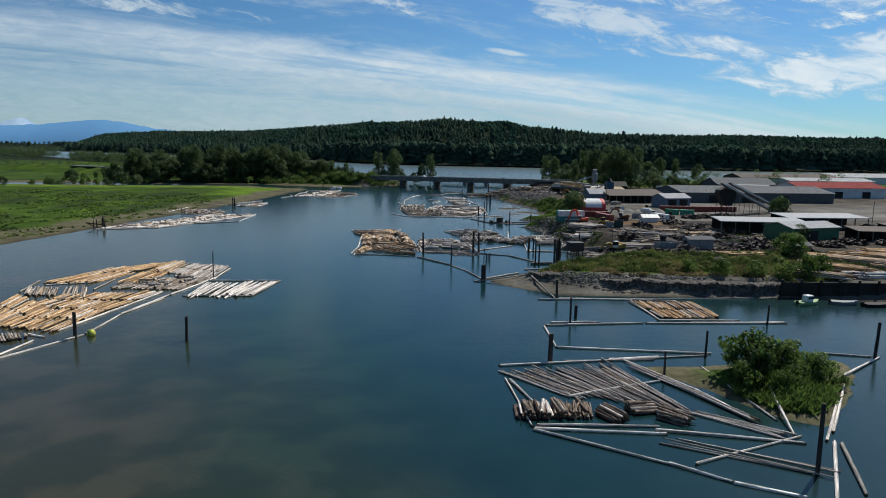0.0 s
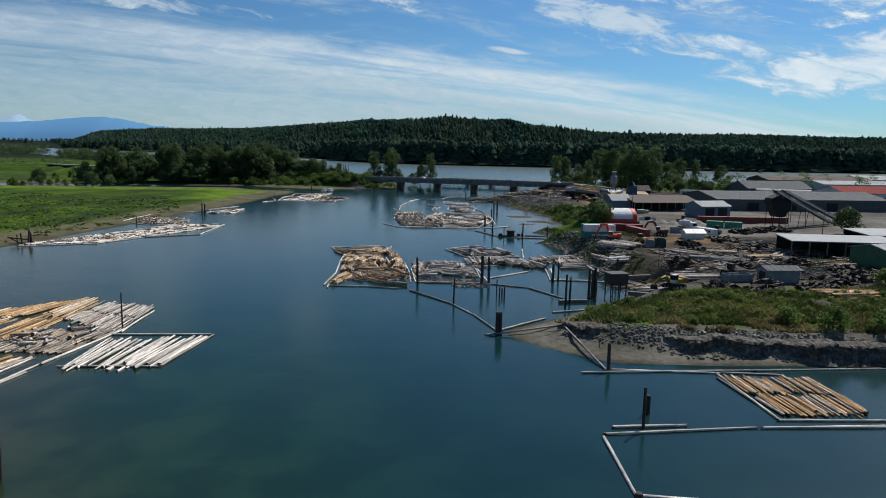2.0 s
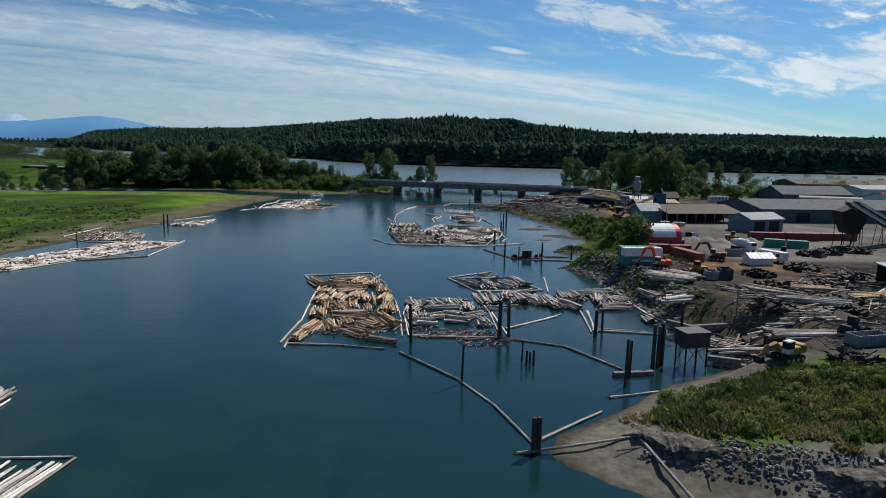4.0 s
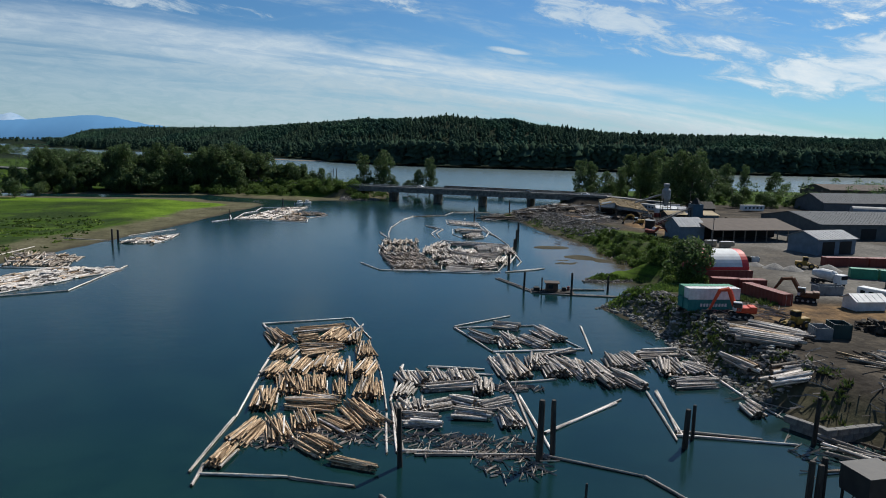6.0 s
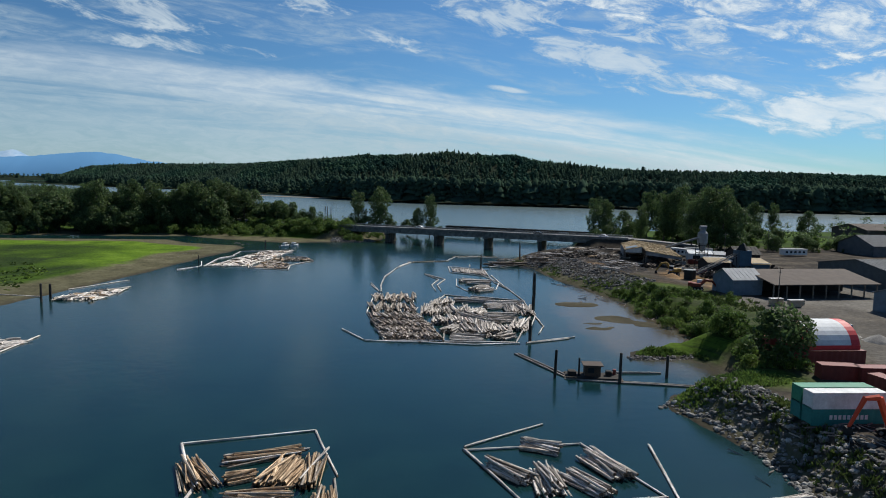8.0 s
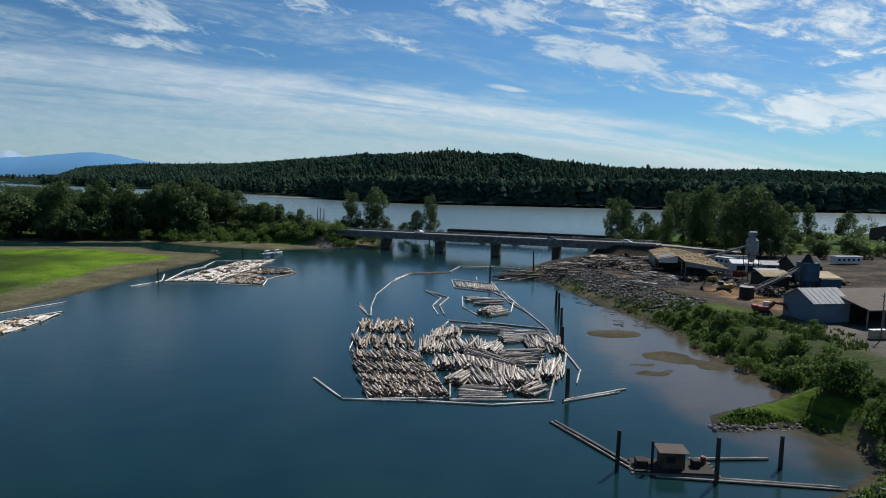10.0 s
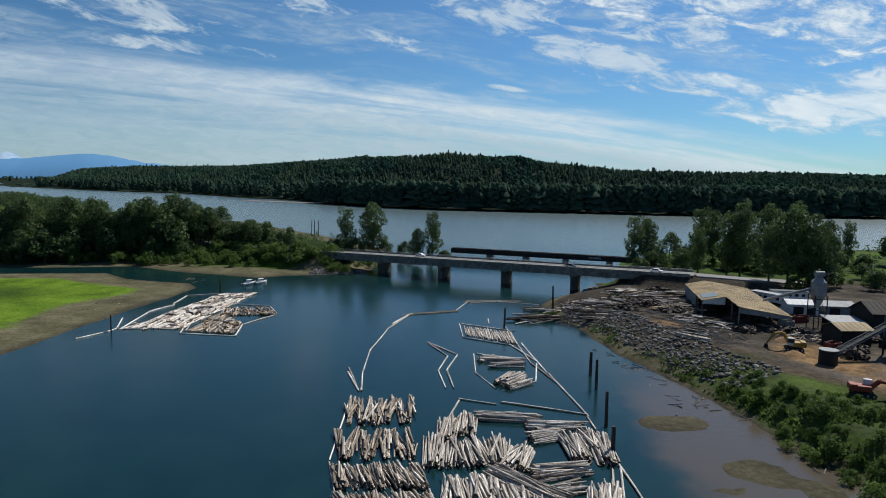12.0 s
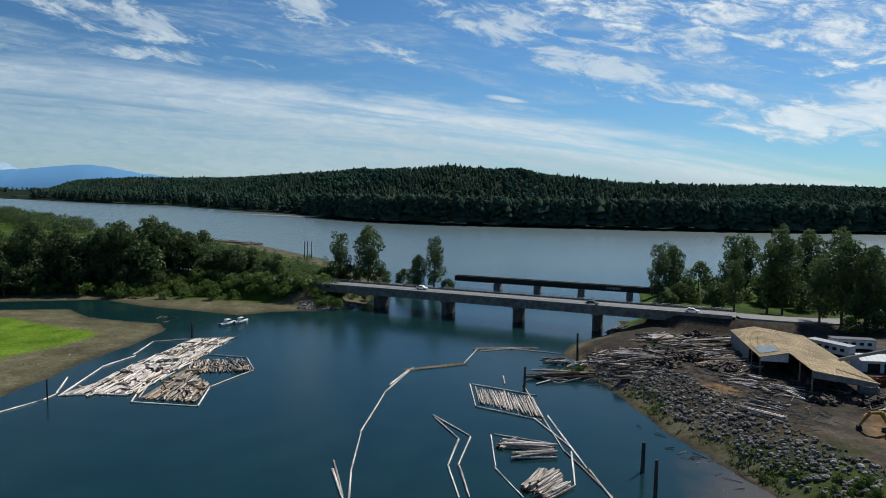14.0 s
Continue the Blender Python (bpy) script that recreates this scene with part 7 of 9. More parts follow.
def rocks(name, label, path, n, seed, rmin=0.25, rmax=0.8, width=5.0, mat=None, cat="rocks"):
    """Loose boulders strewn in a strip along a line, one mesh."""
    r = random.Random(seed)
    base = [(0, 0, 1), (0.89, 0, 0.45), (0.28, 0.85, 0.45), (-0.72, 0.53, 0.45), (-0.72, -0.53, 0.45), (0.28, -0.85, 0.45), (0.72, 0.53, -0.45), (-0.28, 0.85, -0.45), (-0.89, 0, -0.45), (-0.28, -0.85, -0.45), (0.72, -0.53, -0.45), (0, 0, -1)]
    tri = [(0, 1, 2), (0, 2, 3), (0, 3, 4), (0, 4, 5), (0, 5, 1), (1, 6, 2), (2, 7, 3), (3, 8, 4), (4, 9, 5), (5, 10, 1), (6, 7, 2), (7, 8, 3), (8, 9, 4), (9, 10, 5), (10, 6, 1), (11, 7, 6), (11, 8, 7), (11, 9, 8), (11, 10, 9), (11, 6, 10)]
    verts, faces = [], []
    segs = [(Vector(a), Vector(b)) for a, b in zip(path, path[1:])]
    lens = [(b - a).length for a, b in segs]
    xs, ys, rs = [], [], []
    for _ in range(n):
        a, b = r.choices(segs, lens)[0]
        p = a.lerp(b, r.random())
        side = Vector((-(b - a).y, (b - a).x)).normalized()
        p = p + side * r.uniform(-width / 2, width / 2)
        xs.append(p.x), ys.append(p.y), rs.append(rmin + (rmax - rmin) * r.random() ** 2.2)
    zs = ground_height(np.array([xs]), np.array([ys]))[0]
    for x, y, z, s in zip(xs, ys, zs, rs):
        if z < -0.35:
            continue
        k = len(verts)
        e = Euler((r.uniform(0, 6.28), r.uniform(0, 6.28), r.uniform(0, 6.28))).to_matrix()
        sc = Vector((s * r.uniform(0.7, 1.3), s * r.uniform(0.6, 1.1), s * r.uniform(0.5, 0.9)))
        for v in base:
            q = e @ (Vector(v) * r.uniform(0.82, 1.12))
            verts.append((x + q.x * sc.x, y + q.y * sc.y, z + s * 0.25 + q.z * sc.z))
        faces += [(a + k, b + k, c + k) for a, b, c in tri]
    return tagged(new(name, mesh_of(name, verts, faces, mat or M_ROCK)), label, cat, kind="stuff")


def tufts(name, label, zones, seed, mat, hmin=0.4, hmax=1.0, clump=0, size=1.0, patch_m=3.1):
    """Grass and weed tufts in one mesh; zones: x, y, rx, ry, count."""
    r = np.random.default_rng(seed)
    P = []
    for x, y, rx, ry, n in zones:
        x, y, _k = yard(x, y)
        a, q = r.uniform(0, 6.283, n), np.sqrt(r.random(n))
        P.append(np.stack([x + rx * q * np.cos(a), y + ry * q * np.sin(a)], 1))
    P = np.concatenate(P)
    if clump:
        den = value_noise(P[:, 0], P[:, 1], patch_m, clump) * 0.6 + value_noise(P[:, 0], P[:, 1], patch_m * 0.35, clump + 9) * 0.4
        P = P[den > 0.44 + 0.16 * r.random(len(P))]
    Z = ground_height(P[None, :, 0], P[None, :, 1])[0]
    P, Z = P[Z > 0.25], Z[Z > 0.25]
    n = len(P)
    verts, faces = [], []
    for k in range(5):
        h = r.uniform(hmin, hmax, n)
        a = r.uniform(0, 6.283, n)
        ox, oy = r.normal(0, 0.22 * size, n), r.normal(0, 0.22 * size, n)
        w = r.uniform(0.12, 0.30, n) * size
        lx, ly = r.normal(0, 0.5, n) * h, r.normal(0, 0.5, n) * h
        b0 = np.stack([P[:, 0] + ox - w * np.cos(a), P[:, 1] + oy - w * np.sin(a), Z - 0.05], 1)
        b1 = np.stack([P[:, 0] + ox + w * np.cos(a), P[:, 1] + oy + w * np.sin(a), Z - 0.05], 1)
        t = np.stack([P[:, 0] + ox + lx, P[:, 1] + oy + ly, Z + h], 1)
        base = k * 3 * n
        verts.append(np.stack([b0, b1, t], 1).reshape(-1, 3))
        i = np.arange(n) * 3 + base
        faces.append(np.stack([i, i + 1, i + 2], 1))
    return tagged(new(name, mesh_of(name, np.concatenate(verts).tolist(), np.concatenate(faces).tolist(), mat)), label, "grass", kind="stuff")

# ---- yard: containers, tent and sheds near the shore ----
Y0 = 1.6
container(55.4, 243.2, 4, Y0, M_TEAL, "teal shipping container with large pale lettering, bottom of a stack", size=0.86)
container(55.4, 243.2, 4, Y0 + 2.6, M_WHITE, "dull white shipping container stacked on a teal one", size=0.86)
container(55.2, 245.6, 4, Y0, M_TEAL, "teal shipping container at the back of a stack", size=0.86)
container(55.2, 245.6, 4, Y0 + 2.6, M_GREEN, "faded green shipping container on top of a stack", size=0.86)
# the maker's name on the teal container becomes plain pale blocks
nm = thing("container_lettering", raised(55.4, 243.2, Y0, 4, 0.86), "row of plain pale letter-sized blocks on the teal container", "lettering")
for i in range(9):
    part("letter_block", boxes((-3.2 + i * 0.72, -2.72 + i * 0.72, -1.235, -1.222, 0.95, 1.65)), M_WHITE, nm)
container(71.8, 273.4, 6, Y0, M_BROWNRED, "oxide red shipping container carrying a tent's edge")
container(70.8, 283.2, 6, Y0, M_BROWNRED, "oxide red shipping container carrying a tent's edge")
container(67.0, 263.4, -6, Y0, M_BROWNRED, "rusty red short shipping container", 6.06)
container(72.6, 262.4, 0, Y0, M_BROWNRED, "rusty red short shipping container", 6.06)
container(71.2, 252.8, -76, Y0, M_BROWNRED, "dark red shipping container in the yard")
container(109.5, 279.5, -20, Y0, M_GREEN, "green steel site container", 6.06)
container(115.5, 277.0, -20, Y0, M_GREEN, "green steel site container", 6.06)
container(116.0, 297.5, 0, Y0, M_BROWNRED, "red shipping container in a long row")
container(128.6, 297.5, 0, Y0, M_BROWNRED, "red shipping container in a long row")
container(141.2, 298.0, 0, Y0, M_BROWNRED, "red shipping container in a long row")
tent = thing("hoop_tent", raised(71.2, 278.4, Y0 + 2.6, 6), "white and red fabric hoop tent standing on containers", "tent")


def hoop(x0, x1, r=5.4, flat=0.82):
    pts = [(r * math.cos(math.pi * i / 16), r * flat * math.sin(math.pi * i / 16)) for i in range(17)]
    return prism_x(pts + [(p[0] * 0.985, p[1] * 0.985) for p in reversed(pts)], x0, x1)


part("canopy", hoop(-3.9, 3.9), M_TARP, tent, smooth=False)
for x0, x1 in ((-5.6, -3.9), (3.9, 5.6)):
    part("canopy_band", hoop(x0, x1), M_RED, tent, "red fabric end band")
for y0 in (-5.45, 5.35):
    part("skirt", boxes((-5.6, 5.6, y0, y0 + 0.1, -0.02, 0.75)), M_RED, tent, "red fabric skirt")
for i in range(5):
    part("hoop", tubes(*[((-5.4 + i * 2.7, 5.3 * math.cos(math.pi * j / 10), 5.3 * 0.82 * math.sin(math.pi * j / 10)), (-5.4 + i * 2.7, 5.3 * math.cos(math.pi * (j + 1) / 10), 5.3 * 0.82 * math.sin(math.pi * (j + 1) / 10)), 0.05) for j in range(10)], seg=5), M_STEEL, tent)

gable_house("workshop", 90.0, 346.0, 10, 9.6, 10.0, 4.6, 7.2, M_BLUEG, M_LROOF, "blue-grey clad workshop with a pale metal roof", "workshop")
open_shed(111.5, 345.5, 10, 34, 13, 4.2, 6.6, M_BROOF, "long open-fronted shed with a dark brown roof", 9)
gable_house("boat_shed", 124.5, 323.5, 18, 15.5, 11.5, 5.0, 7.0, M_BLUEG, M_LROOF, "blue-grey sheet-clad shed with a bright pale roof", "shed", doors=(("front", -6.0, -1.0, 4.2), ("front", 1.0, 6.0, 4.2)))
gable_house("warehouse", 182.0, 362.0, 6, 92, 36, 5.5, 8.5, paint("dull grey cladding", (0.075, 0.085, 0.09), 0.8), M_GALV, "large low warehouse with a grey roof", "warehouse", doors=(("front", -30, -24, 4.0), ("front", -10, -4, 4.0), ("front", 12, 18, 4.0)))
gable_house("warehouse", 262.0, 408.0, 8, 62, 26, 6.5, 9.8, M_WHITE, paint("red metal roof", (0.22, 0.025, 0.022), 0.95), "white industrial building with a red metal roof", "warehouse", doors=(("front", -22, -16, 4.2), ("front", -6, 0, 4.2), ("front", 14, 20, 4.2)))
for hx, hy, hw, hd, e0, r0, wm, rm in ((230, 470, 46, 24, 5, 9.5, M_GALV, M_GALV), (300, 500, 70, 26, 6, 8, M_WHITE, M_LROOF), (300, 560, 90, 30, 6, 9, M_BROOF, M_BROOF), (395, 600, 80, 30, 6, 9, M_WHITE, M_LROOF), (390, 470, 60, 24, 6, 9, M_GALV, M_BROOF), (420, 520, 50, 22, 6, 9, M_BLUEG, M_LROOF)):
    gable_house("factory_hall", hx, hy, 6, hw, hd, e0, r0, wm, rm, "low far industrial hall with a wide sheet roof", "factory")
open_shed(118.5, 224, -4, 30, 10, 4.2, 4.8, M_LROOF, "open timber shed with a flat pale roof", 7)
open_shed(150, 208, -6, 14, 9, 3.2, 3.8, M_BROOF, "low open shed with a rusty brown roof", 4)
open_shed(168, 216, 8, 16, 10, 3.4, 4.2, M_BROOF, "low open shed with a rusty brown roof", 4)
open_shed(150, 236, 4, 32, 12, 4.4, 5.0, M_LROOF, "open timber shed with a flat pale roof", 7)
gable_house("green_shed", 124, 206, 18, 20, 12, 4.6, 6.0, paint("dark green cladding", (0.03, 0.10, 0.055)), M_LROOF, "dark green shed with a flat pale roof", "shed", doors=(("front", -4, 1, 3.6),))
gable_house("site_hut", 106, 175, 8, 5.2, 4.0, 2.4, 3.1, M_WOODW, M_GALV, "small weathered hut with a grey roof", "hut")
gable_house("machine_hut", 79.5, 182, 4, 7.5, 4.5, 3.0, 3.6, M_GREYM, M_GALV, "grey sheet-metal machine hut", "hut", doors=(("left", -1.2, 1.2, 2.4),))
gable_house("garden_shed", 87.8, 246.0, 6, 6.4, 4.0, 2.0, 3.0, M_WHITE, M_WHITE, "small plain white garden shed", "shed")

# ---- yard machines and odds ----
excavator(58.6, 238.8, 168, M_ORANGE, "orange-red tracked excavator beside stacked containers", 5.6, 5.2)
excavator(50.5, 168.6, 205, M_YELLOW, "small dirty yellow tracked excavator on dark soil", 5.0, 2.4)
excavator(84.0, 376.0, 160, M_YELLOW, "dirty yellow tracked excavator beside sawdust", 6.0, 4.0)
excavator(79.5, 348.5, -20, paint("dull red machine paint", (0.20, 0.035, 0.02), 0.6), "dull red tracked excavator with a lowered arm", 6.0, 3.2)
excavator(79.0, 251.5, 150, paint("rusty dark machine paint", (0.11, 0.045, 0.02), 0.6), "rusty dark material handler with a grapple arm", 6.5, 4.6)
loader(101.8, 292.0, -25, M_YELLOW, "dirty yellow wheel loader by gravel heaps")
loader(65.0, 234.5, 190, M_YELLOW, "old yellow forklift loader behind a log deck")
loader(101.0, 258.0, 60, M_BLACK, "dark wheel loader in the yard")
loader(70.5, 186.0, 30, M_BLACK, "dark tractor on black soil")
for i in range(3):
    skip(88.0 + i * 2.4, 302.0, 80, M_BLACK if i % 2 else M_WHITE, "small block-shaped steel bin", 1.6, 2.0, 1.3, "bins on the paving")
skip(66.3, 231.0, 82, M_GREYM, "open grey steel skip bin", 3.4, 2.6, 2.0)
skip(69.8, 231.4, 82, paint("dark teal bin paint", (0.02, 0.045, 0.045)), "open dark teal steel skip bin", 3.4, 2.8, 2.5)
skip(69.8, 181.0, 14, M_GREYM, "long open grey steel skip", 6.5, 2.6, 1.8)
skip(88.2, 259.2, 4, M_GREYM, "grey ribbed steel tank box", 6.0, 2.4, 2.0)
skip(56.6, 179.8, 6, M_BLACK, "dark riveted hopper bin", 4.4, 2.6, 2.6)
for x, y, r, h, sd in ((92.8, 291, 3.2, 1.7, 1), (96.6, 289, 3.0, 1.5, 2), (107, 290, 3.6, 1.8, 3), (90, 296, 2.4, 1.1, 4)):
    mound(x, y, r, h, M_GRAVEL, "low heap of grey gravel", sd)
for x, y, r, h, sd in ((82, 372, 2.6, 1.2, 5), (88, 386, 3.2, 1.5, 6), (86, 360, 2.2, 0.9, 7)):
    mound(x, y, r, h, M_SAWD, "low heap of orange sawdust", sd)
for x, y, r, h, sd in ((62, 196, 4.5, 1.0, 8), (76, 198, 5.0, 1.2, 10), (68, 148, 3.4, 1.2, 11)):
    mound(x, y, r, h, material("dark bark soil", ((0.030, 0.026, 0.024), (0.06, 0.052, 0.046)), 0.6, 0.95, 0.8, 6.0, coord="World", fine=0.3), "heap of dark bark and soil", sd)
tk = thing("tank_truck", at_ground(95.0, 270.5, -70, 0.02), "grey-white cement truck with a rounded drum", "truck")
part("chassis", boxes((-4.2, 4.2, -0.5, 0.5, 0.7, 1.0)), M_BLACK, tk)
part("drum", tubes(((-3.8, 0, 2.3), (-1.5, 0, 2.4), 0.8, 1.25), ((-1.5, 0, 2.4), (1.4, 0, 2.4), 1.25, 1.25), ((1.4, 0, 2.4), (2.0, 0, 2.3), 1.25, 0.9), seg=16), M_WHITE, tk, smooth=False)
cb = part("cab", boxes((2.3, 4.3, -1.15, 1.15, 0.8, 3.0), bevel=0.12), M_WHITE, tk)
part("windscreen", boxes((4.2, 4.34, -1.0, 1.0, 1.9, 2.8)), M_GLASSD, cb)
for wx in (-3.0, -1.8, 3.3):
    for wy in (-1.0, 1.0):
        part("wheel", tubes(((wx, wy - 0.18, 0.5), (wx, wy + 0.18, 0.5), 0.5), seg=12), M_BLACK, tk)
cv = thing("caravan", at_ground(94.2, 251.0, -62, 0.02), "long white motor home parked in the yard", "caravan")
part("body", boxes((-4.0, 4.0, -1.2, 1.2, 0.6, 3.0), bevel=0.15), M_WHITE, cv)
part("stripe", boxes((-3.9, 3.9, -1.21, -1.202, 1.1, 1.35)), M_GREYM, cv)
for i in range(4):
    part("window", boxes((-3.2 + i * 1.7, -2.2 + i * 1.7, -1.212, -1.203, 1.7, 2.4)), M_GLASSD, cv)
for wx in (-2.4, 2.6):
    for wy in (-1.1, 1.1):
        part("wheel", tubes(((wx, wy - 0.12, 0.36), (wx, wy + 0.12, 0.36), 0.36), seg=12), M_BLACK, cv)

def log_jumble(x, y, heading, n, r, lmin, lmax, label, jitter=22, tones=("stain", "stain", "grey", "brown", "grey"), tall=1.4, group="old log heaps"):
    """A slumped heap: logs thrown roughly one way, the upper ones on the lower."""
    b = thing("log_heap", at_ground(x, y, heading, 0.0), label, "log heap", group)
    for i in range(n):
        a, q = RL.uniform(0, 6.283), math.sqrt(RL.random())
        px_, py_ = r * 0.8 * q * math.cos(a), r * q * math.sin(a)
        wx = b.matrix_world @ Vector((px_, py_, 0))
        z = (max(z_at(wx.x, wx.y), 0.0) - b.matrix_world.translation.z) / 0.9 + 0.2 + tall * (1 - q) * RL.random()
        put_log(b, RL.choice(tones), px_, py_, z, RL.uniform(lmin, lmax), RL.uniform(0.22, 0.5), radians(RL.gauss(0, jitter)) + (3.1416 if RL.random() < 0.5 else 0), radians(RL.gauss(0, 5)))
    return b


# ---- log decks and heaps on land ----
for x, y, hd, n, l, w in ((50.6, 213.4, -36, 8, 9.6, 0.66), (54.5, 217.6, -48, 6, 9.0, 0.5), (45.8, 209.2, -72, 4, 6.6, 0.6), (49.3, 202.6, 22, 3, 10.0, 0.5), (48.6, 200.4, 23, 3, 11.5, 0.72)):
    dk = log_deck(x, y, hd, n, l, w, "grey", "deck of thick pale grey logs on the bank", 2, 1.25)
    dk.matrix_basis = pose(x, y, z_at(x, y) + 0.1, 0, 0, hd)
for x, y, h, n, l, w, tone in ((72, 216, -40, 7, 13, 0.7, "stain"), (78, 209, -15, 6, 14, 0.6, "grey"), (84, 221, -10, 9, 12, 0.5, "stain"), (64, 186.5, 4, 6, 16, 0.6, "stain"), (60, 190, 8, 4, 20, 0.55, "grey"), (92, 214, 12, 8, 11, 0.5, "brown"),
                               (86, 168, 6, 9, 13, 0.35, "fresh"), (92, 142, -38, 13, 13, 0.42, "fresh"), (103, 147, -34, 15, 14, 0.42, "brown"), (113, 156, -30, 15, 14, 0.42, "fresh"), (120, 168, -8, 18, 14, 0.40, "fresh"), (134, 176, -4, 18, 14, 0.40, "fresh"), (101, 136.5, 4, 6, 18, 0.45, "white"), (126, 150, -20, 13, 14, 0.42, "brown"), (81, 158, 10, 9, 10, 0.36, "fresh"), (86, 138, -40, 10, 12, 0.40, "brown"), (97, 151, -34, 13, 13, 0.42, "fresh"), (109, 141, -32, 13, 14, 0.42, "brown"), (118, 147, -28, 13, 14, 0.42, "fresh")):
    log_deck(x, y, h, n, l, w, tone, "deck of long logs stacked in the yard", 3 if y < 180 else 2)
for x, y, h, n, l, w, tone in ((45, 443, 20, 7, 9, 0.5, "dark"), (52, 437, -12, 9, 10, 0.45, "grey"), (50, 428, 8, 10, 11, 0.4, "dark"), (66, 455, 12, 9, 8, 0.7, "grey"), (74, 446, 4, 8, 13, 0.5, "dark"), (78, 438, -4, 8, 12, 0.45, "dark"), (76, 430, 8, 7, 10, 0.45, "dark"),
                               (40, 440, 55, 5, 9, 0.4, "white"), (69, 425, 20, 6, 8, 0.45, "brown"), (84, 452, 10, 8, 12, 0.5, "dark"), (64, 386, -45, 4, 9, 0.4, "grey"), (47, 420, 5, 6, 9, 0.4, "dark"), (28, 414.5, 4, 3, 15, 0.6, "dark")):
    log_deck(x, y, h, n, l, w, tone, "heap of old grey logs and boards on the shore", 2)

for x, y, hd, n, r, lo, hi in ((46, 436, 15, 34, 6.5, 4, 11), (44, 443, 40, 24, 5, 3, 9), (57, 437, -12, 40, 7, 4, 11), (52, 428, 4, 30, 6, 4, 10), (74, 437, -5, 44, 7, 4, 12), (75, 424, 10, 36, 6, 3, 10), (76, 450, 5, 40, 7, 5, 12),
                               (68, 458, 20, 40, 6, 4, 9), (86, 455, 6, 30, 6, 5, 12), (64, 452, 10, 26, 5, 4, 9), (72, 412, -30, 30, 5, 3, 8), (76, 402, -45, 24, 5, 3, 8), (30, 428, 30, 18, 4, 2, 6), (27, 414.5, 6, 16, 4, 5, 12), (68, 392, -40, 14, 3, 4, 8), (92, 388, 20, 24, 5, 2, 7)):
    log_jumble(x, y, hd, n, r, lo, hi, "slumped heap of old dark logs and bleached boards", 24, ("dark", "dark", "dark", "stain", "grey", "white"), 1.5)
for x, y, hd, n, r, lo, hi in ((70, 216, -20, 34, 7, 4, 12), (88, 223, 8, 40, 8, 4, 11), (98, 233, -12, 34, 6, 3, 9), (106, 226, 20, 26, 6, 4, 12), (56, 194, 8, 26, 6, 5, 14), (72, 199, 12, 26, 6, 4, 12), (92, 206, 25, 30, 6, 3, 9), (82, 186, 10, 22, 5, 2, 6), (104, 202, -15, 26, 6, 3, 9), (118, 212, 10, 24, 6, 3, 8)):
    log_jumble(x, y, hd, n, r, lo, hi, "scattered heap of old logs on dark bark soil", tall=1.0, tones=("dark", "stain", "grey", "dark", "brown"))
# a long line of boom logs dragged round the dark soil basin
for (x0, y0), (x1, y1) in zip([(48, 200.5), (58, 194), (71, 199), (88, 209), (106, 226)], [(58, 194), (71, 199), (88, 209), (106, 226), (116, 236)]):
    log_jumble((x0 + x1) / 2, (y0 + y1) / 2, math.degrees(math.atan2(y1 - y0, x1 - x0)), 7, 2.2, 8, 14, "line of long bleached logs lying on soil", 3, ("grey", "white", "slim"), 0.3)
sticks("scrap_wood", "scattered broken boards and bark on dark soil", [(58, 197, 14, 10), (75, 205, 14, 10), (52, 222, 8, 10), (60, 185, 12, 6), (80, 190, 12, 7), (92, 200, 10, 8), (56, 432, 16, 12), (74, 444, 14, 10), (66, 160, 16, 4), (100, 190, 10, 8), (70, 392, 8, 14), (66, 410, 10, 14), (90, 400, 12, 14), (48, 436, 10, 8), (96, 225, 14, 10), (60, 242, 10, 6), (112, 238, 12, 8), (84, 440, 12, 12), (44, 425, 7, 8)], 150, 9, 0.6, 4.0)
sticks("beach_debris", "drift sticks lying on the mud", [(41, 385, 5, 20), (47, 362, 5, 14), (40, 230, 4, 22), (44, 340, 7, 8), (45, 210, 5, 8), (44, 360, 6, 10), (50, 340, 5, 9), (26, 141, 6, 4), (-105, 420, 5, 20), (-100, 480, 8, 6), (55, 318, 3, 10)], 9, 19, 0.8, 3.2)

M_SCRAP = material("dark rusty scrap", ((0.014, 0.012, 0.011), (0.04, 0.032, 0.027), (0.10, 0.075, 0.055)), 0.9, 0.85, island=0.6)


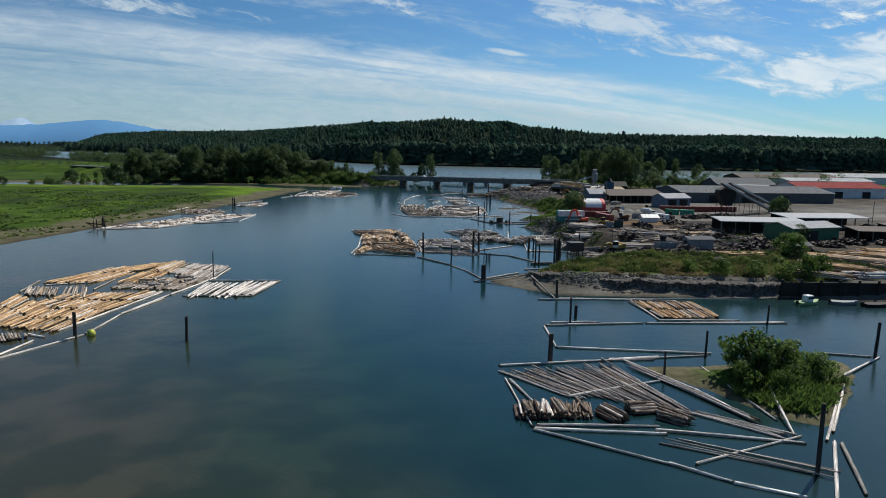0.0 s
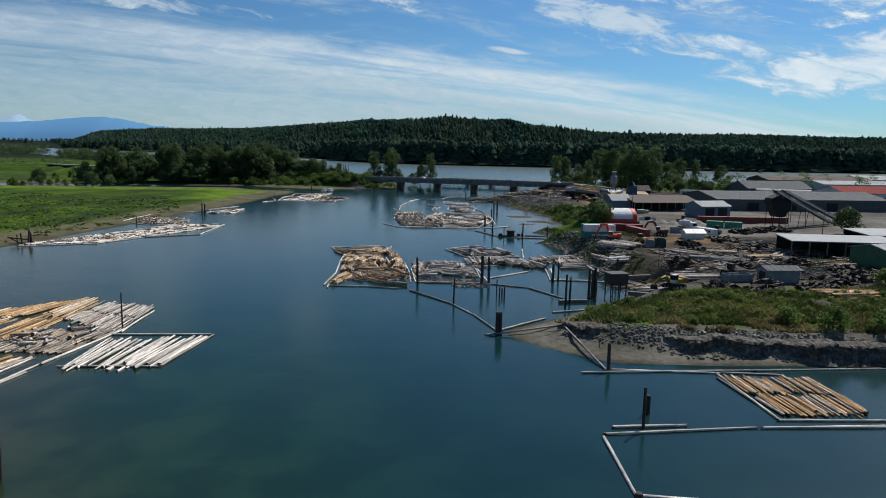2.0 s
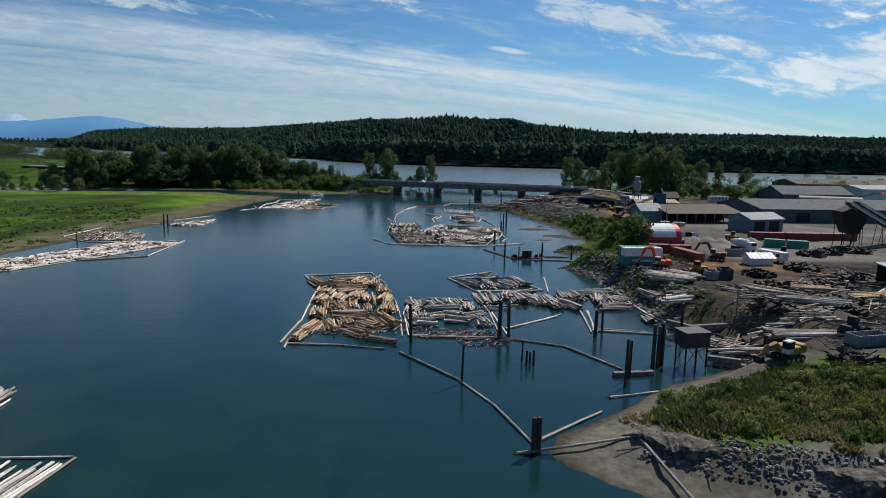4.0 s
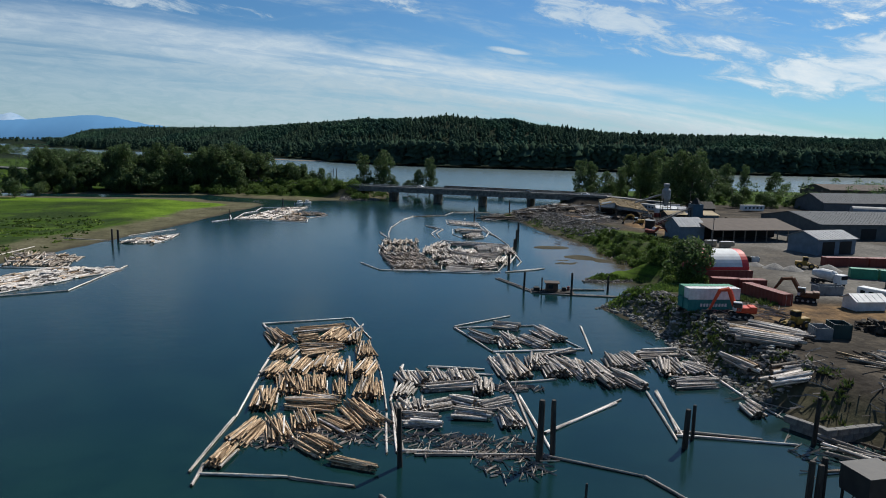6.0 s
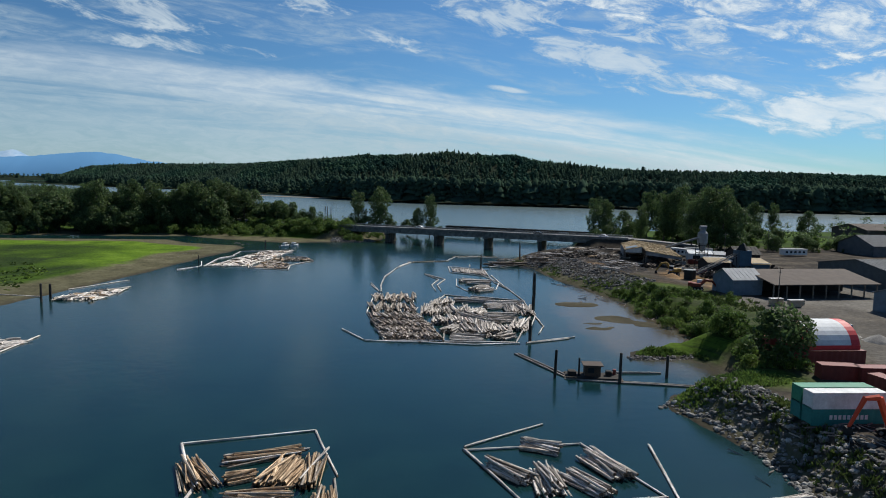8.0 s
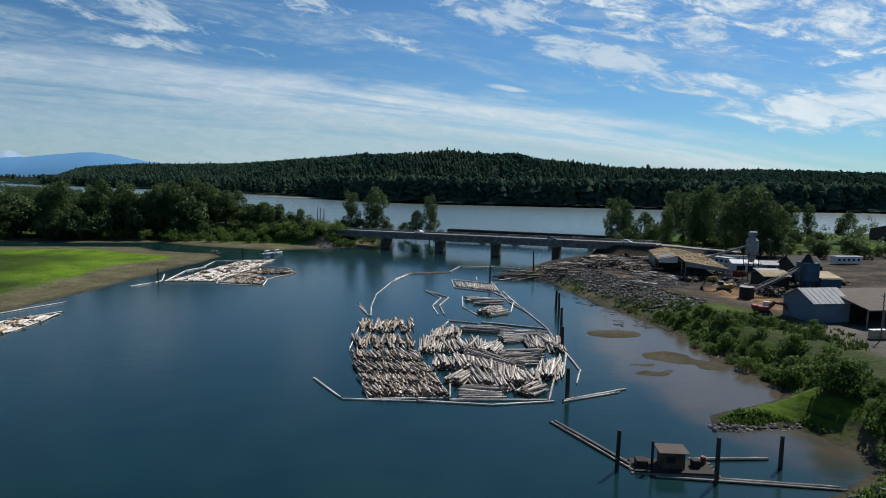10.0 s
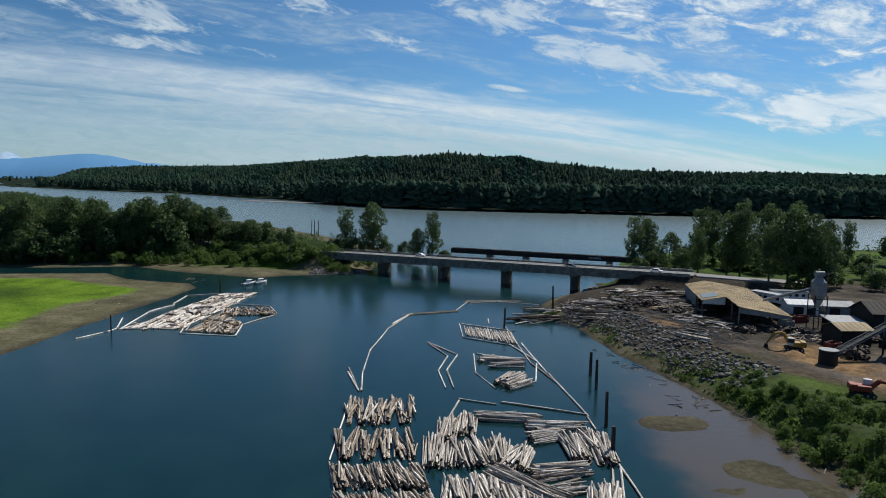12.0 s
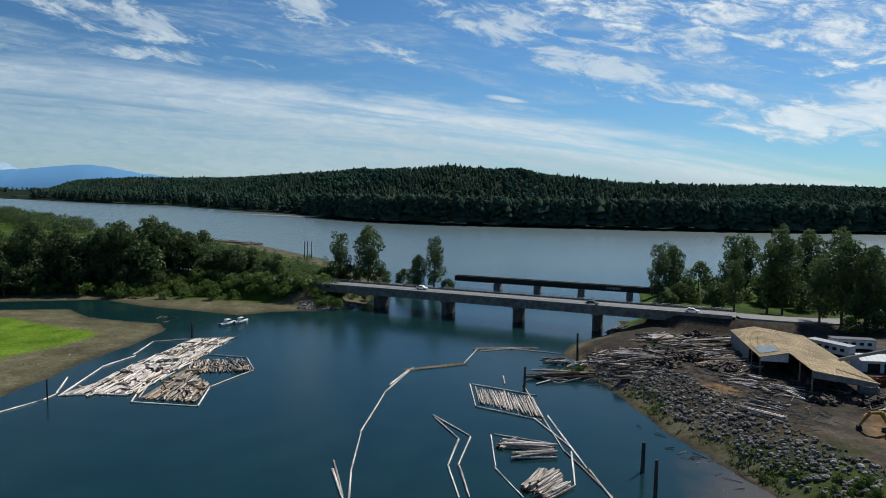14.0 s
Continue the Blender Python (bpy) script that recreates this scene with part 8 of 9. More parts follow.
def scrap(x, y, r, n, seed, label="tangled heap of dark scrap metal and boards", tall=1.6):
    """A tangle of plates, beams and boxes in one heap."""
    q = random.Random(seed)
    verts, faces = [], []
    for _ in range(n):
        a, d = q.uniform(0, 6.283), r * math.sqrt(q.random())
        c = Vector((d * math.cos(a), d * math.sin(a), q.uniform(0, tall) * (1 - 0.6 * d / r)))
        e = Euler((q.uniform(-0.5, 0.5), q.uniform(-0.5, 0.5), q.uniform(0, 6.283))).to_matrix()
        s = Vector(q.choice(((q.uniform(0.8, 3.0), 0.12, 0.12), (q.uniform(0.5, 1.6), q.uniform(0.4, 1.2), 0.06), (q.uniform(0.3, 1.0), q.uniform(0.3, 0.9), q.uniform(0.3, 0.9)))))
        k = len(verts)
        for sx in (-1, 1):
            for sy in (-1, 1):
                for sz in (-1, 1):
                    verts.append(c + e @ Vector((sx * s.x, sy * s.y, sz * s.z)) * 0.5 * 1.4)
        faces += [tuple(k + i for i in f) for f in ((0, 1, 3, 2), (4, 6, 7, 5), (0, 4, 5, 1), (2, 3, 7, 6), (0, 2, 6, 4), (1, 5, 7, 3))]
    ob = new("scrap_tangle", mesh_of("scrap_tangle", verts, faces, M_SCRAP))
    ob.matrix_basis = at_ground(x, y, 0, 0.1)
    return tagged(ob, label, "scrap heap", "scrap heaps in the yard")


RS = random.Random(8)
for x, y, r in ((62, 172, 3.5), (70, 168, 4), (84, 174, 4), (92, 182, 4.5), (66, 204, 4), (80, 200, 3.5), (96, 206, 4.5), (104, 196, 4), (74, 176, 3), (90, 224, 5), (102, 232, 5), (80, 234, 3.5), (96, 240, 4), (112, 262, 4), (120, 268, 4), (130, 272, 5), (88, 194, 3.5), (110, 222, 4), (142, 225, 5), (100, 186, 4), (112, 190, 5), (124, 190, 4.5), (136, 198, 5), (148, 196, 5), (134, 216, 4.5), (160, 224, 5.5), (172, 236, 5), (128, 244, 5), (150, 252, 5), (168, 262, 5), (108, 178, 4), (84, 210, 4), (76, 222, 4), (150, 212, 5),
                (66, 432, 4), (72, 422, 4.5), (60, 440, 4), (80, 462, 4), (86, 408, 3.5), (92, 394, 4), (98, 376, 3.5), (82, 396, 3), (58, 426, 3.5), (94, 370, 3), (108, 388, 4), (112, 400, 4), (120, 410, 5), (118, 385, 4), (128, 395, 4), (100, 412, 3)):
    scrap(x, y, r, int(26 * r), int(x * 7 + y))

# ---- concrete blocks, hopper house and old dock ----
block_wall(43.2, 191.8, -52, 4, 3, "low wall of grey concrete blocks at the water")
block_wall(45.6, 188.2, 14, 7, 3, "low wall of grey concrete blocks at the water")
block_wall(27.0, 166.6, 10, 5, 3, "low dock of stacked concrete blocks")
block_wall(42.5, 172.0, -20, 4, 3, "stacked grey concrete blocks on the bank")
block_wall(44.0, 174.2, -20, 3, 2, "stacked grey concrete blocks on the bank")
hh = thing("hopper_house", pose(39.0, 171.6, 0.0, 0, 0, 12) @ Matrix.Scale(0.74, 4), "dark grey sheet-metal bin house on steel legs", "hopper")
part("body", prism_x([(-1.9, 4.2), (1.9, 4.2), (2.1, 5.0), (2.1, 7.2), (-2.1, 7.2), (-2.1, 5.0)], -2.6, 2.6), M_GIRDER, hh)
part("roof", boxes((-2.75, 2.75, -2.25, 2.25, 7.204, 7.35)), M_GIRDER, hh)
for lx in (-2.3, 0.0, 2.3):
    for ly in (-1.7, 1.7):
        part("leg", boxes((lx - 0.12, lx + 0.12, ly - 0.12, ly + 0.12, -1.0, 4.21)), M_BLACK, hh)
for ly in (-1.7, 1.7):
    part("brace", tubes(((-2.3, ly, 0.6), (0, ly, 3.8), 0.07), ((2.3, ly, 0.6), (0, ly, 3.8), 0.07), seg=5), M_BLACK, hh)
for x, y, h in ((33.4, 171.4, 6.2), (34.0, 171.1, 6.0), (34.6, 171.5, 6.4), (35.0, 172.3, 5.4)):
    pile(x, y, h, 0.35)
# dark timber quay at the back of the bay
quay = thing("timber_quay", pose(74, 130.6, 0, 0, 0, 0), "dark timber plank quay wall above the bay", "quay")
for i in range(9):
    part("plank", boxes((0, 58, -0.12 + RL.uniform(-0.02, 0.02), 0.16, -0.4 + i * 0.42, -0.02 + i * 0.42)), M_TIMB, quay)
for i in range(15):
    part("post", boxes((i * 4.1 - 0.18, i * 4.1 + 0.18, -0.5, -0.14, -1, 3.9)), M_TIMB, quay)


def boat(x, y, heading, l, w, hull, label, cabin=True):
    b = thing("boat", pose(x, y, 0, 0, 0, heading), label, "boat", "moored boats")
    bm = bmesh.new()
    rows = []
    for f, ww, zb, zt in ((-0.5, 0.9, -0.15, 0.65), (-0.1, 1.0, -0.25, 0.62), (0.25, 0.8, -0.2, 0.72), (0.5, 0.06, 0.1, 0.95)):
        rows.append([bm.verts.new((f * l, s * ww * w / 2 * q, z)) for s, q, z in ((-1, 1, zt), (-1, 0.7, zb), (1, 0.7, zb), (1, 1, zt))])
    for a, c in zip(rows, rows[1:]):
        for i in range(3):
            bm.faces.new((a[i], a[i + 1], c[i + 1], c[i]))
        bm.faces.new((a[0], c[0], c[3], a[3]))
    bm.faces.new(rows[0]), bm.faces.new(rows[-1])
    part("hull", bm, hull, b)
    if cabin:
        c = part("cabin", boxes((-0.18 * l, 0.12 * l, -0.3 * w, 0.3 * w, 0.6, 1.9), bevel=0.08), M_WHITE, b)
        part("window", boxes((-0.15 * l, 0.125 * l, -0.305 * w, 0.305 * w, 1.2, 1.65)), M_GLASSD, c)
    part("motor", boxes((-0.56 * l, -0.5 * l, -0.2, 0.2, 0.2, 1.0), bevel=0.04), M_BLACK, b)
    return b


boat(76.5, 124.6, 20, 5.5, 2.3, paint("faded green hull", (0.22, 0.34, 0.16)), "small green and white work boat in the bay")
boat(84, 125.0, -10, 5.0, 2.2, M_GREYM, "small grey aluminium work boat in the bay", False)
boat(90, 123.6, 5, 6.0, 2.4, M_BLACK, "dark work boat moored at the quay", False)
boat(-75.0, 472.5, 60, 6.5, 2.6, M_WHITE, "white motor boat moored off the mud")
boat(-71.5, 476.0, 60, 6.0, 2.4, M_WHITE, "white motor boat moored off the mud")
fh = thing("float_house", pose(27.2, 263.8, 0, 0, 0, -4), "brown timber hut on a low log float", "float")
part("float_deck", boxes((-4.6, 4.4, -1.9, 1.7, -0.15, 0.35)), M_TIMB, fh)
for i in range(5):
    part("float_log", tubes(((-5.0, -1.8 + i * 0.85, -0.1), (4.9, -1.8 + i * 0.85, -0.1), 0.3), seg=8), M_WOODW, fh)
ht = part("hut", boxes((-1.4, 1.2, -1.0, 1.1, 0.352, 2.2)), material("brown stained boards", ((0.05, 0.03, 0.02), (0.11, 0.07, 0.05)), 2.0, 0.8, 0.3, 8.0), fh)
part("hut_roof", boxes((-1.8, 1.6, -1.4, 1.5, 2.204, 2.34)), M_BROOF, ht)
part("hut_window", boxes((-0.9, 0.1, -1.012, -1.003, 1.0, 1.8)), M_GLASSD, ht)
part("stove_pipe", tubes(((-2.4, -0.6, 0.3), (-2.4, -0.6, 3.4), 0.16), seg=8), M_BLACK, fh)
part("crate", boxes((-4.2, -2.9, -1.0, 0.4, 0.352, 1.1), bevel=0.05), M_TIMB, fh, "dark timber crate")
part("oil_drum", tubes(((3.8, 0.8, 0.352), (3.8, 0.8, 1.25), 0.3), seg=12), M_BROWNRED, fh, "rusty steel drum")
part("winch", boxes((2.2, 3.2, -0.5, 0.5, 0.352, 1.2), bevel=0.1), M_BLACK, fh)
for line in ([(15.5, 277.6), (22.6, 262.3)], [(16.2, 278), (23.4, 262.6)], [(24.3, 261.4), (44.5, 258.6)], [(31.5, 261.0), (44.0, 259.4)], [(30, 266), (40, 266.5)]):
    boom_line(line, "brown")
bu = thing("mooring_buoy", pose(-53.0, 96.6, 0.35), "round yellow-green plastic mooring buoy", "buoy")
bm = bmesh.new()
bmesh.ops.create_uvsphere(bm, u_segments=16, v_segments=10, radius=0.65)
part("float_ball", bm, paint("faded yellow plastic", (0.42, 0.42, 0.06), 0.5), bu, smooth=True)
part("band", tubes(((-0.1, 0, 0), (0.1, 0, 0), 0.67), seg=18), paint("dull green plastic", (0.10, 0.18, 0.05)), bu)

# ---- sawmill by the bridge ----
mill = thing("sawmill", at_ground(85.0, 416.0, -12.4), "open sawmill shed with a rusty tan metal roof", "sawmill")
for s, x1, y0 in ((-1, -6.8, 0.0), (1, 13.8, -17.0)):
    drop = 2.0 if s > 0 else 1.5
    rf = part("roof", prism([(0, 5.8), (x1, 5.8 - drop), (x1, 5.95 - drop), (0, 5.95)], y0, 34.0), M_TAN, mill, "rusty tan corrugated roof")
    ln, th = math.hypot(x1, drop), math.atan(drop / abs(x1))
    sm = part("seam", boxes(*[(0 if s > 0 else -ln, ln if s > 0 else 0, y0 + 0.1 + i * 1.1, y0 + 0.17 + i * 1.1, -0.02, 0.05) for i in range(int((33.8 - y0) / 1.1))]), M_TAN, rf)
    sm.matrix_basis = Matrix.Translation((0, 0, 5.95)) @ Matrix.Rotation(s * th, 4, "Y")
part("roof_patch", prism([(-1.5, 5.63), (-6.0, 4.64), (-6.0, 4.70), (-1.5, 5.69)], 3.0, 10.0), M_BLUEG, mill, "blue-grey replacement roof sheets").location = (0, 0, 0.06)
part("back_wall", boxes((-6.5, 13.4, 33.4, 33.6, -0.5, 3.75)), M_GREYM, mill)
part("side_wall", boxes((-6.6, -6.4, 12, 33.4, -0.5, 4.25)), M_GREYM, mill)
part("gable_panel", prism([(0.05, 4.2), (13.4, 3.0), (13.4, 3.78), (0.05, 5.75)], -16.8, -16.6), M_GREYM, mill)
part("gable_panel", prism([(-6.5, 3.4), (-0.05, 3.4), (-0.05, 5.75), (-6.5, 4.25)], 0.2, 0.4), M_WHITE, mill)
for yy in (-16.6, -8.0, 0.6, 9.0, 17.0, 25.0):
    part("post", boxes((13.2, 13.5, yy, yy + 0.3, -0.5, 3.78)), M_WOODW, mill)
    if yy > 0:
        part("post", boxes((-6.6, -6.3, yy, yy + 0.3, -0.5, 4.25)), M_WOODW, mill)
    else:
        part("post", boxes((0.0, 0.3, yy, yy + 0.3, -0.5, 5.75)), M_WOODW, mill)
part("saw_bench", boxes((2, 5, -12, 8, 0.2, 1.2), (2, 6, -6, -2, 1.2, 2.2), (-4, -1, 6, 16, 0.2, 1.4)), M_BLACK, mill)

silo = thing("cyclone_silo", at_ground(103.5, 400.5), "grey metal dust cyclone on a tall steel frame", "silo")
part("cone", tubes(((0, 0, 6.0), (0, 0, 9.5), 0.5, 1.9), seg=16), M_GREYM, silo)
part("drum", tubes(((0, 0, 9.5), (0, 0, 13.2), 1.9), seg=16), M_GREYM, silo)
part("cap", tubes(((0, 0, 13.2), (0, 0, 14.4), 1.9, 0.9), ((0, 0, 14.4), (0, 0, 15.6), 0.9, 0.8), ((-1.2, 0, 15.4), (1.2, 0, 15.4), 0.8), seg=14), M_GREYM, silo)
for sx in (-1.7, 1.7):
    for sy in (-1.7, 1.7):
        part("leg", tubes(((sx, sy, -0.5), (sx, sy, 9.6), 0.14), seg=6), M_BLACK, silo)
for z in (2.5, 5.5, 8.5):
    part("frame_ring", tubes(((-1.7, -1.7, z), (1.7, -1.7, z), 0.09), ((1.7, -1.7, z), (1.7, 1.7, z), 0.09), ((1.7, 1.7, z), (-1.7, 1.7, z), 0.09), ((-1.7, 1.7, z), (-1.7, -1.7, z), 0.09), seg=5), M_BLACK, silo)
part("duct", tubes(((0, -1.5, 12.2), (-12, 6, 6.8), 0.4), seg=8), M_GREYM, silo)
twr = thing("chip_tower", at_ground(108.0, 371.5, 5), "dark blue chip bin tower with a lower blue shed", "tower")
part("bin", boxes((-4.5, -0.3, -2.2, 2.2, 4.4, 9.6)), M_BLUE, twr)
part("bin_cone", tubes(((-2.4, 0, 2.2), (-2.4, 0, 4.4), 0.8, 2.6), seg=4), M_BLUE, twr)
part("peak", tubes(((-2.4, 0, 9.6), (-2.4, 0, 12.0), 2.4, 0.5), seg=4), M_BLACK, twr)
part("annex", boxes((0.2, 6.2, -2.6, 3.4, -0.3, 5.4)), M_BLUE, twr)
part("annex_roof", prism_x([(-3.0, 5.0), (3.8, 6.4), (3.8, 6.6), (-3.0, 5.2)], 0.0, 6.6), M_TAN, twr)
for sx in (-4.3, -0.5):
    for sy in (-2.0, 2.0):
        part("leg", boxes((sx - 0.15, sx + 0.15, sy - 0.15, sy + 0.15, -0.4, 4.402)), M_BLACK, twr)
gable_house("tarp_shed", 111.5, 423.0, -8, 9, 6, 3.2, 4.2, M_WHITE, M_TARP, "low shed under a white tarpaulin roof", "shed", doors=(("front", -3, 0, 2.4), ("front", 1, 3.5, 2.4)))
gable_house("tarp_shed", 122.0, 422.5, -8, 9, 8, 3.0, 4.0, M_GREYM, M_LROOF, "low grey shed with a pale sheet roof", "shed", doors=(("front", -3, 0, 2.4),))
open_shed(107.5, 395.0, -4, 8, 6, 3.4, 4.0, M_LROOF, "small open shed with a pale roof", 4)
gable_house("dark_shed", 118.0, 397.0, 2, 9, 9, 6.0, 8.5, M_BLACK, M_BLACK, "tall blackened timber shed", "shed", doors=(("front", -3, 0, 3.0),))
for x, y, hd, nl in ((96, 402, -20, "grey metal hopper on skids"), (104, 409, 15, "rusty metal bin beside the mill"), (94, 377, 30, "rusty metal bin in sawdust"), (110, 380, 0, "dark metal bin near the chipper")):
    skip(x, y, hd, M_GREYM if "grey" in nl else M_BROWNRED if "rusty" in nl else M_BLACK, nl, 4.0, 2.2, 1.8)
blk = gable_house("chipper_shed", 101.0, 383.0, 5, 8, 7, 4.2, 5.4, M_BLACK, M_TAN, "blackened open chipper shed", "shed")


def conveyor(name, a, b, label, w=1.1):
    a, b = Vector(a), Vector(b)
    d = b - a
    c = thing(name, Matrix.Translation(a), label, "conveyor", "conveyors")
    side = Vector((-d.y, d.x, 0)).normalized() * w / 2
    for s in (-1, 1):
        g = part("truss", tubes((side * s, d + side * s, 0.1), (side * s + Vector((0, 0, 0.9)), d + side * s + Vector((0, 0, 0.9)), 0.08), *[(d * (i / 14) + side * s + Vector((0, 0, 0.9 * (i % 2))), d * ((i + 1) / 14) + side * s + Vector((0, 0, 0.9 * ((i + 1) % 2))), 0.05) for i in range(14)], seg=5), M_GREYM, c)
    bm = bmesh.new()
    v = [bm.verts.new(p + Vector((0, 0, 0.45))) for p in (side, -side, d - side, d + side)]
    lo = [bm.verts.new(q.co - Vector((0, 0, 0.12))) for q in v]
    bm.faces.new(v), bm.faces.new(lo)
    for i in range(4):
        bm.faces.new((v[i], v[(i + 1) % 4], lo[(i + 1) % 4], lo[i]))
    part("belt", bm, M_BLACK, c)
    for f in (0.5, 0.92):
        p = d * f
        for s in (-1, 1):
            part("leg", tubes((p + side * s, Vector((p.x + side.x * s * 2, p.y + side.y * s * 2, -a.z + 4.3)), 0.1), seg=5), M_BLACK, c)
    return c


conveyor("belt_conveyor", (80.0, 356.3, 5.4), (96.7, 361.4, 11.8), "inclined belt conveyor from a black drum to the chip tower")
for x0, y0, x1, y1 in ((147.0, 276.5, 118.5, 264.5), (156.0, 286.4, 123.5, 268.5)):
    cvy = conveyor("belt_conveyor", (x0, y0, 5.2), (x1, y1, 17.4), "long steep clad belt conveyor beside a dark bin", 1.6)
    d = Vector((x1 - x0, y1 - y0, 12.2))
    sd = Vector((-d.y, d.x, 0)).normalized() * 0.86
    bm = bmesh.new()
    for s in (-1, 1):
        lo = [bm.verts.new(d * f + sd * s * q + Vector((0, 0, z))) for q in (1.0, 1.06) for f, z in ((0.06, 0.0), (0.97, 0.0), (0.97, 0.62), (0.06, 0.62))]
        for fc in ((0, 1, 2, 3), (4, 5, 6, 7), (0, 1, 5, 4), (1, 2, 6, 5), (2, 3, 7, 6), (3, 0, 4, 7)):
            bm.faces.new([lo[k] for k in fc])
    part("side_sheet", bm, M_STEEL, cvy, "grey-blue side cladding")
dk = thing("hopper_tower", pose(123.0, 270.0, 4.4) @ Matrix.Diagonal((0.52, 0.6, 0.84, 1)), "black sheet-metal bin with a pitched top on legs", "tower")
part("body", prism([(-7.2, 11.0), (-2.0, 4.6), (3.6, 4.6), (7.0, 9.0), (6.4, 13.0), (0.6, 14.4), (-6.4, 12.4)], -4.0, 4.0), M_BLACK, dk)
part("cap_sheet", prism([(0.4, 14.41), (6.5, 13.01), (6.5, 13.1), (0.4, 14.5)], -4.2, 4.2), M_GREYM, dk)
for sx in (-5.2, 0.0, 5.0):
    for sy in (-3.4, 3.4):
        part("leg", tubes(((sx, sy, -0.5), (sx, sy, 11.0), 0.2), seg=6), M_STEEL if sx > 4 else M_BLACK, dk)
tkh = thing("storage_tank", at_ground(196, 388, -18), "long white horizontal storage tank", "tank")
part("shell", tubes(((-14, 0, 5.5), (14, 0, 5.5), 3.0), seg=22), M_GREYM, tkh)
for x0 in (-9, 0, 9):
    part("saddle", boxes((x0 - 0.4, x0 + 0.4, -2.4, 2.4, -0.3, 3.6)), M_CONC, tkh)
wt_ = thing("water_drum", at_ground(85.0, 364.0), "black open drum with a white panel beside it", "drum")
part("drum", tubes(((0, 0, -0.2), (0, 0, 3.2), 1.9), seg=20), M_BLACK, wt_)
part("rim", tubes(((0, 0, 3.2), (0, 0, 3.35), 2.0), seg=20), M_GREYM, wt_)
for i, (x, y, h) in enumerate(((111, 441, -62), (121, 447, -10), (168, 452, 8))):
    c = thing("office_trailer", at_ground(x, y, h), "long white site office trailer", "trailer", "office trailers")
    part("body", boxes((-6, 6, -1.7, 1.7, 0.5, 3.2), bevel=0.05), M_WHITE, c)
    part("roof", boxes((-6.2, 6.2, -1.9, 1.9, 3.204, 3.35)), M_GALV if i % 2 else M_LROOF, c)
    for k in range(5):
        part("window", boxes((-5.2 + k * 2.2, -4.0 + k * 2.2, -1.712, -1.703, 1.5, 2.4)), M_GLASSD, c)
for x, y, n in ((92, 331, 3), (96, 329, 3), (99, 333, 2)):
    st = thing("lumber_stack", at_ground(x, y, 8), "pale stack of sawn lumber on bearers", "lumber stack", "lumber stacks")
    for k in range(n):
        part("layer", boxes((-1.8, 1.8, -0.6, 0.6, 0.1 + k * 0.62, 0.65 + k * 0.62)), material("sawn pale lumber", ((0.30, 0.24, 0.17), (0.45, 0.37, 0.27)), 3.0, 0.8, stretch=(0.4, 6, 6)) if (x, k) == (92, 0) else bpy.data.materials["sawn pale lumber"], st)
    part("cover", boxes((-1.9, 1.9, -0.66, 0.66, 0.1 + n * 0.62, 0.14 + n * 0.62)), M_WHITE, st)
# poles with wires
for x, y, h in ((92, 330, 10), (60, 205, 6), (150, 300, 12), (170, 235, 11), (185, 240, 11), (205, 250, 12), (130, 440, 11), (165, 470, 11), (215, 470, 12), (140, 260, 9)):
    p = thing("utility_pole", at_ground(x, y, RL.uniform(0, 90)), "slim grey wooden utility pole with a crossarm", "pole", "utility poles")
    part("mast", tubes(((0, 0, -0.5), (0, 0, h), 0.15, 0.1), seg=7), M_WOODW, p)
    part("crossarm", boxes((-1.1, 1.1, -0.06, 0.06, h - 0.9, h - 0.75)), M_WOODW, p)

# ---- shore rocks, weeds and shrubs ----
rocks("riprap", "grey broken rock heaped along the shore", [(41, 420), (46, 408), (48.5, 394), (51.5, 378), (56, 362), (61, 346)], 2600, 3, 0.08, 0.62, 13.0)
rocks("riprap", "grey broken rock heaped along the shore", [(37, 252), (42, 245), (44, 234), (44.5, 222), (45.5, 210), (47, 200)], 2900, 4, 0.08, 0.54, 9.0, material("pale riprap rock", ((0.055, 0.052, 0.048), (0.14, 0.135, 0.125), (0.29, 0.28, 0.26)), 0.8, 0.9, 0.5, 4.0, island=0.6))
rocks("riprap", "grey broken rock heaped along the shore", [(37, 276.5), (44, 276), (50, 278)], 250, 5, 0.12, 0.4, 2.0)


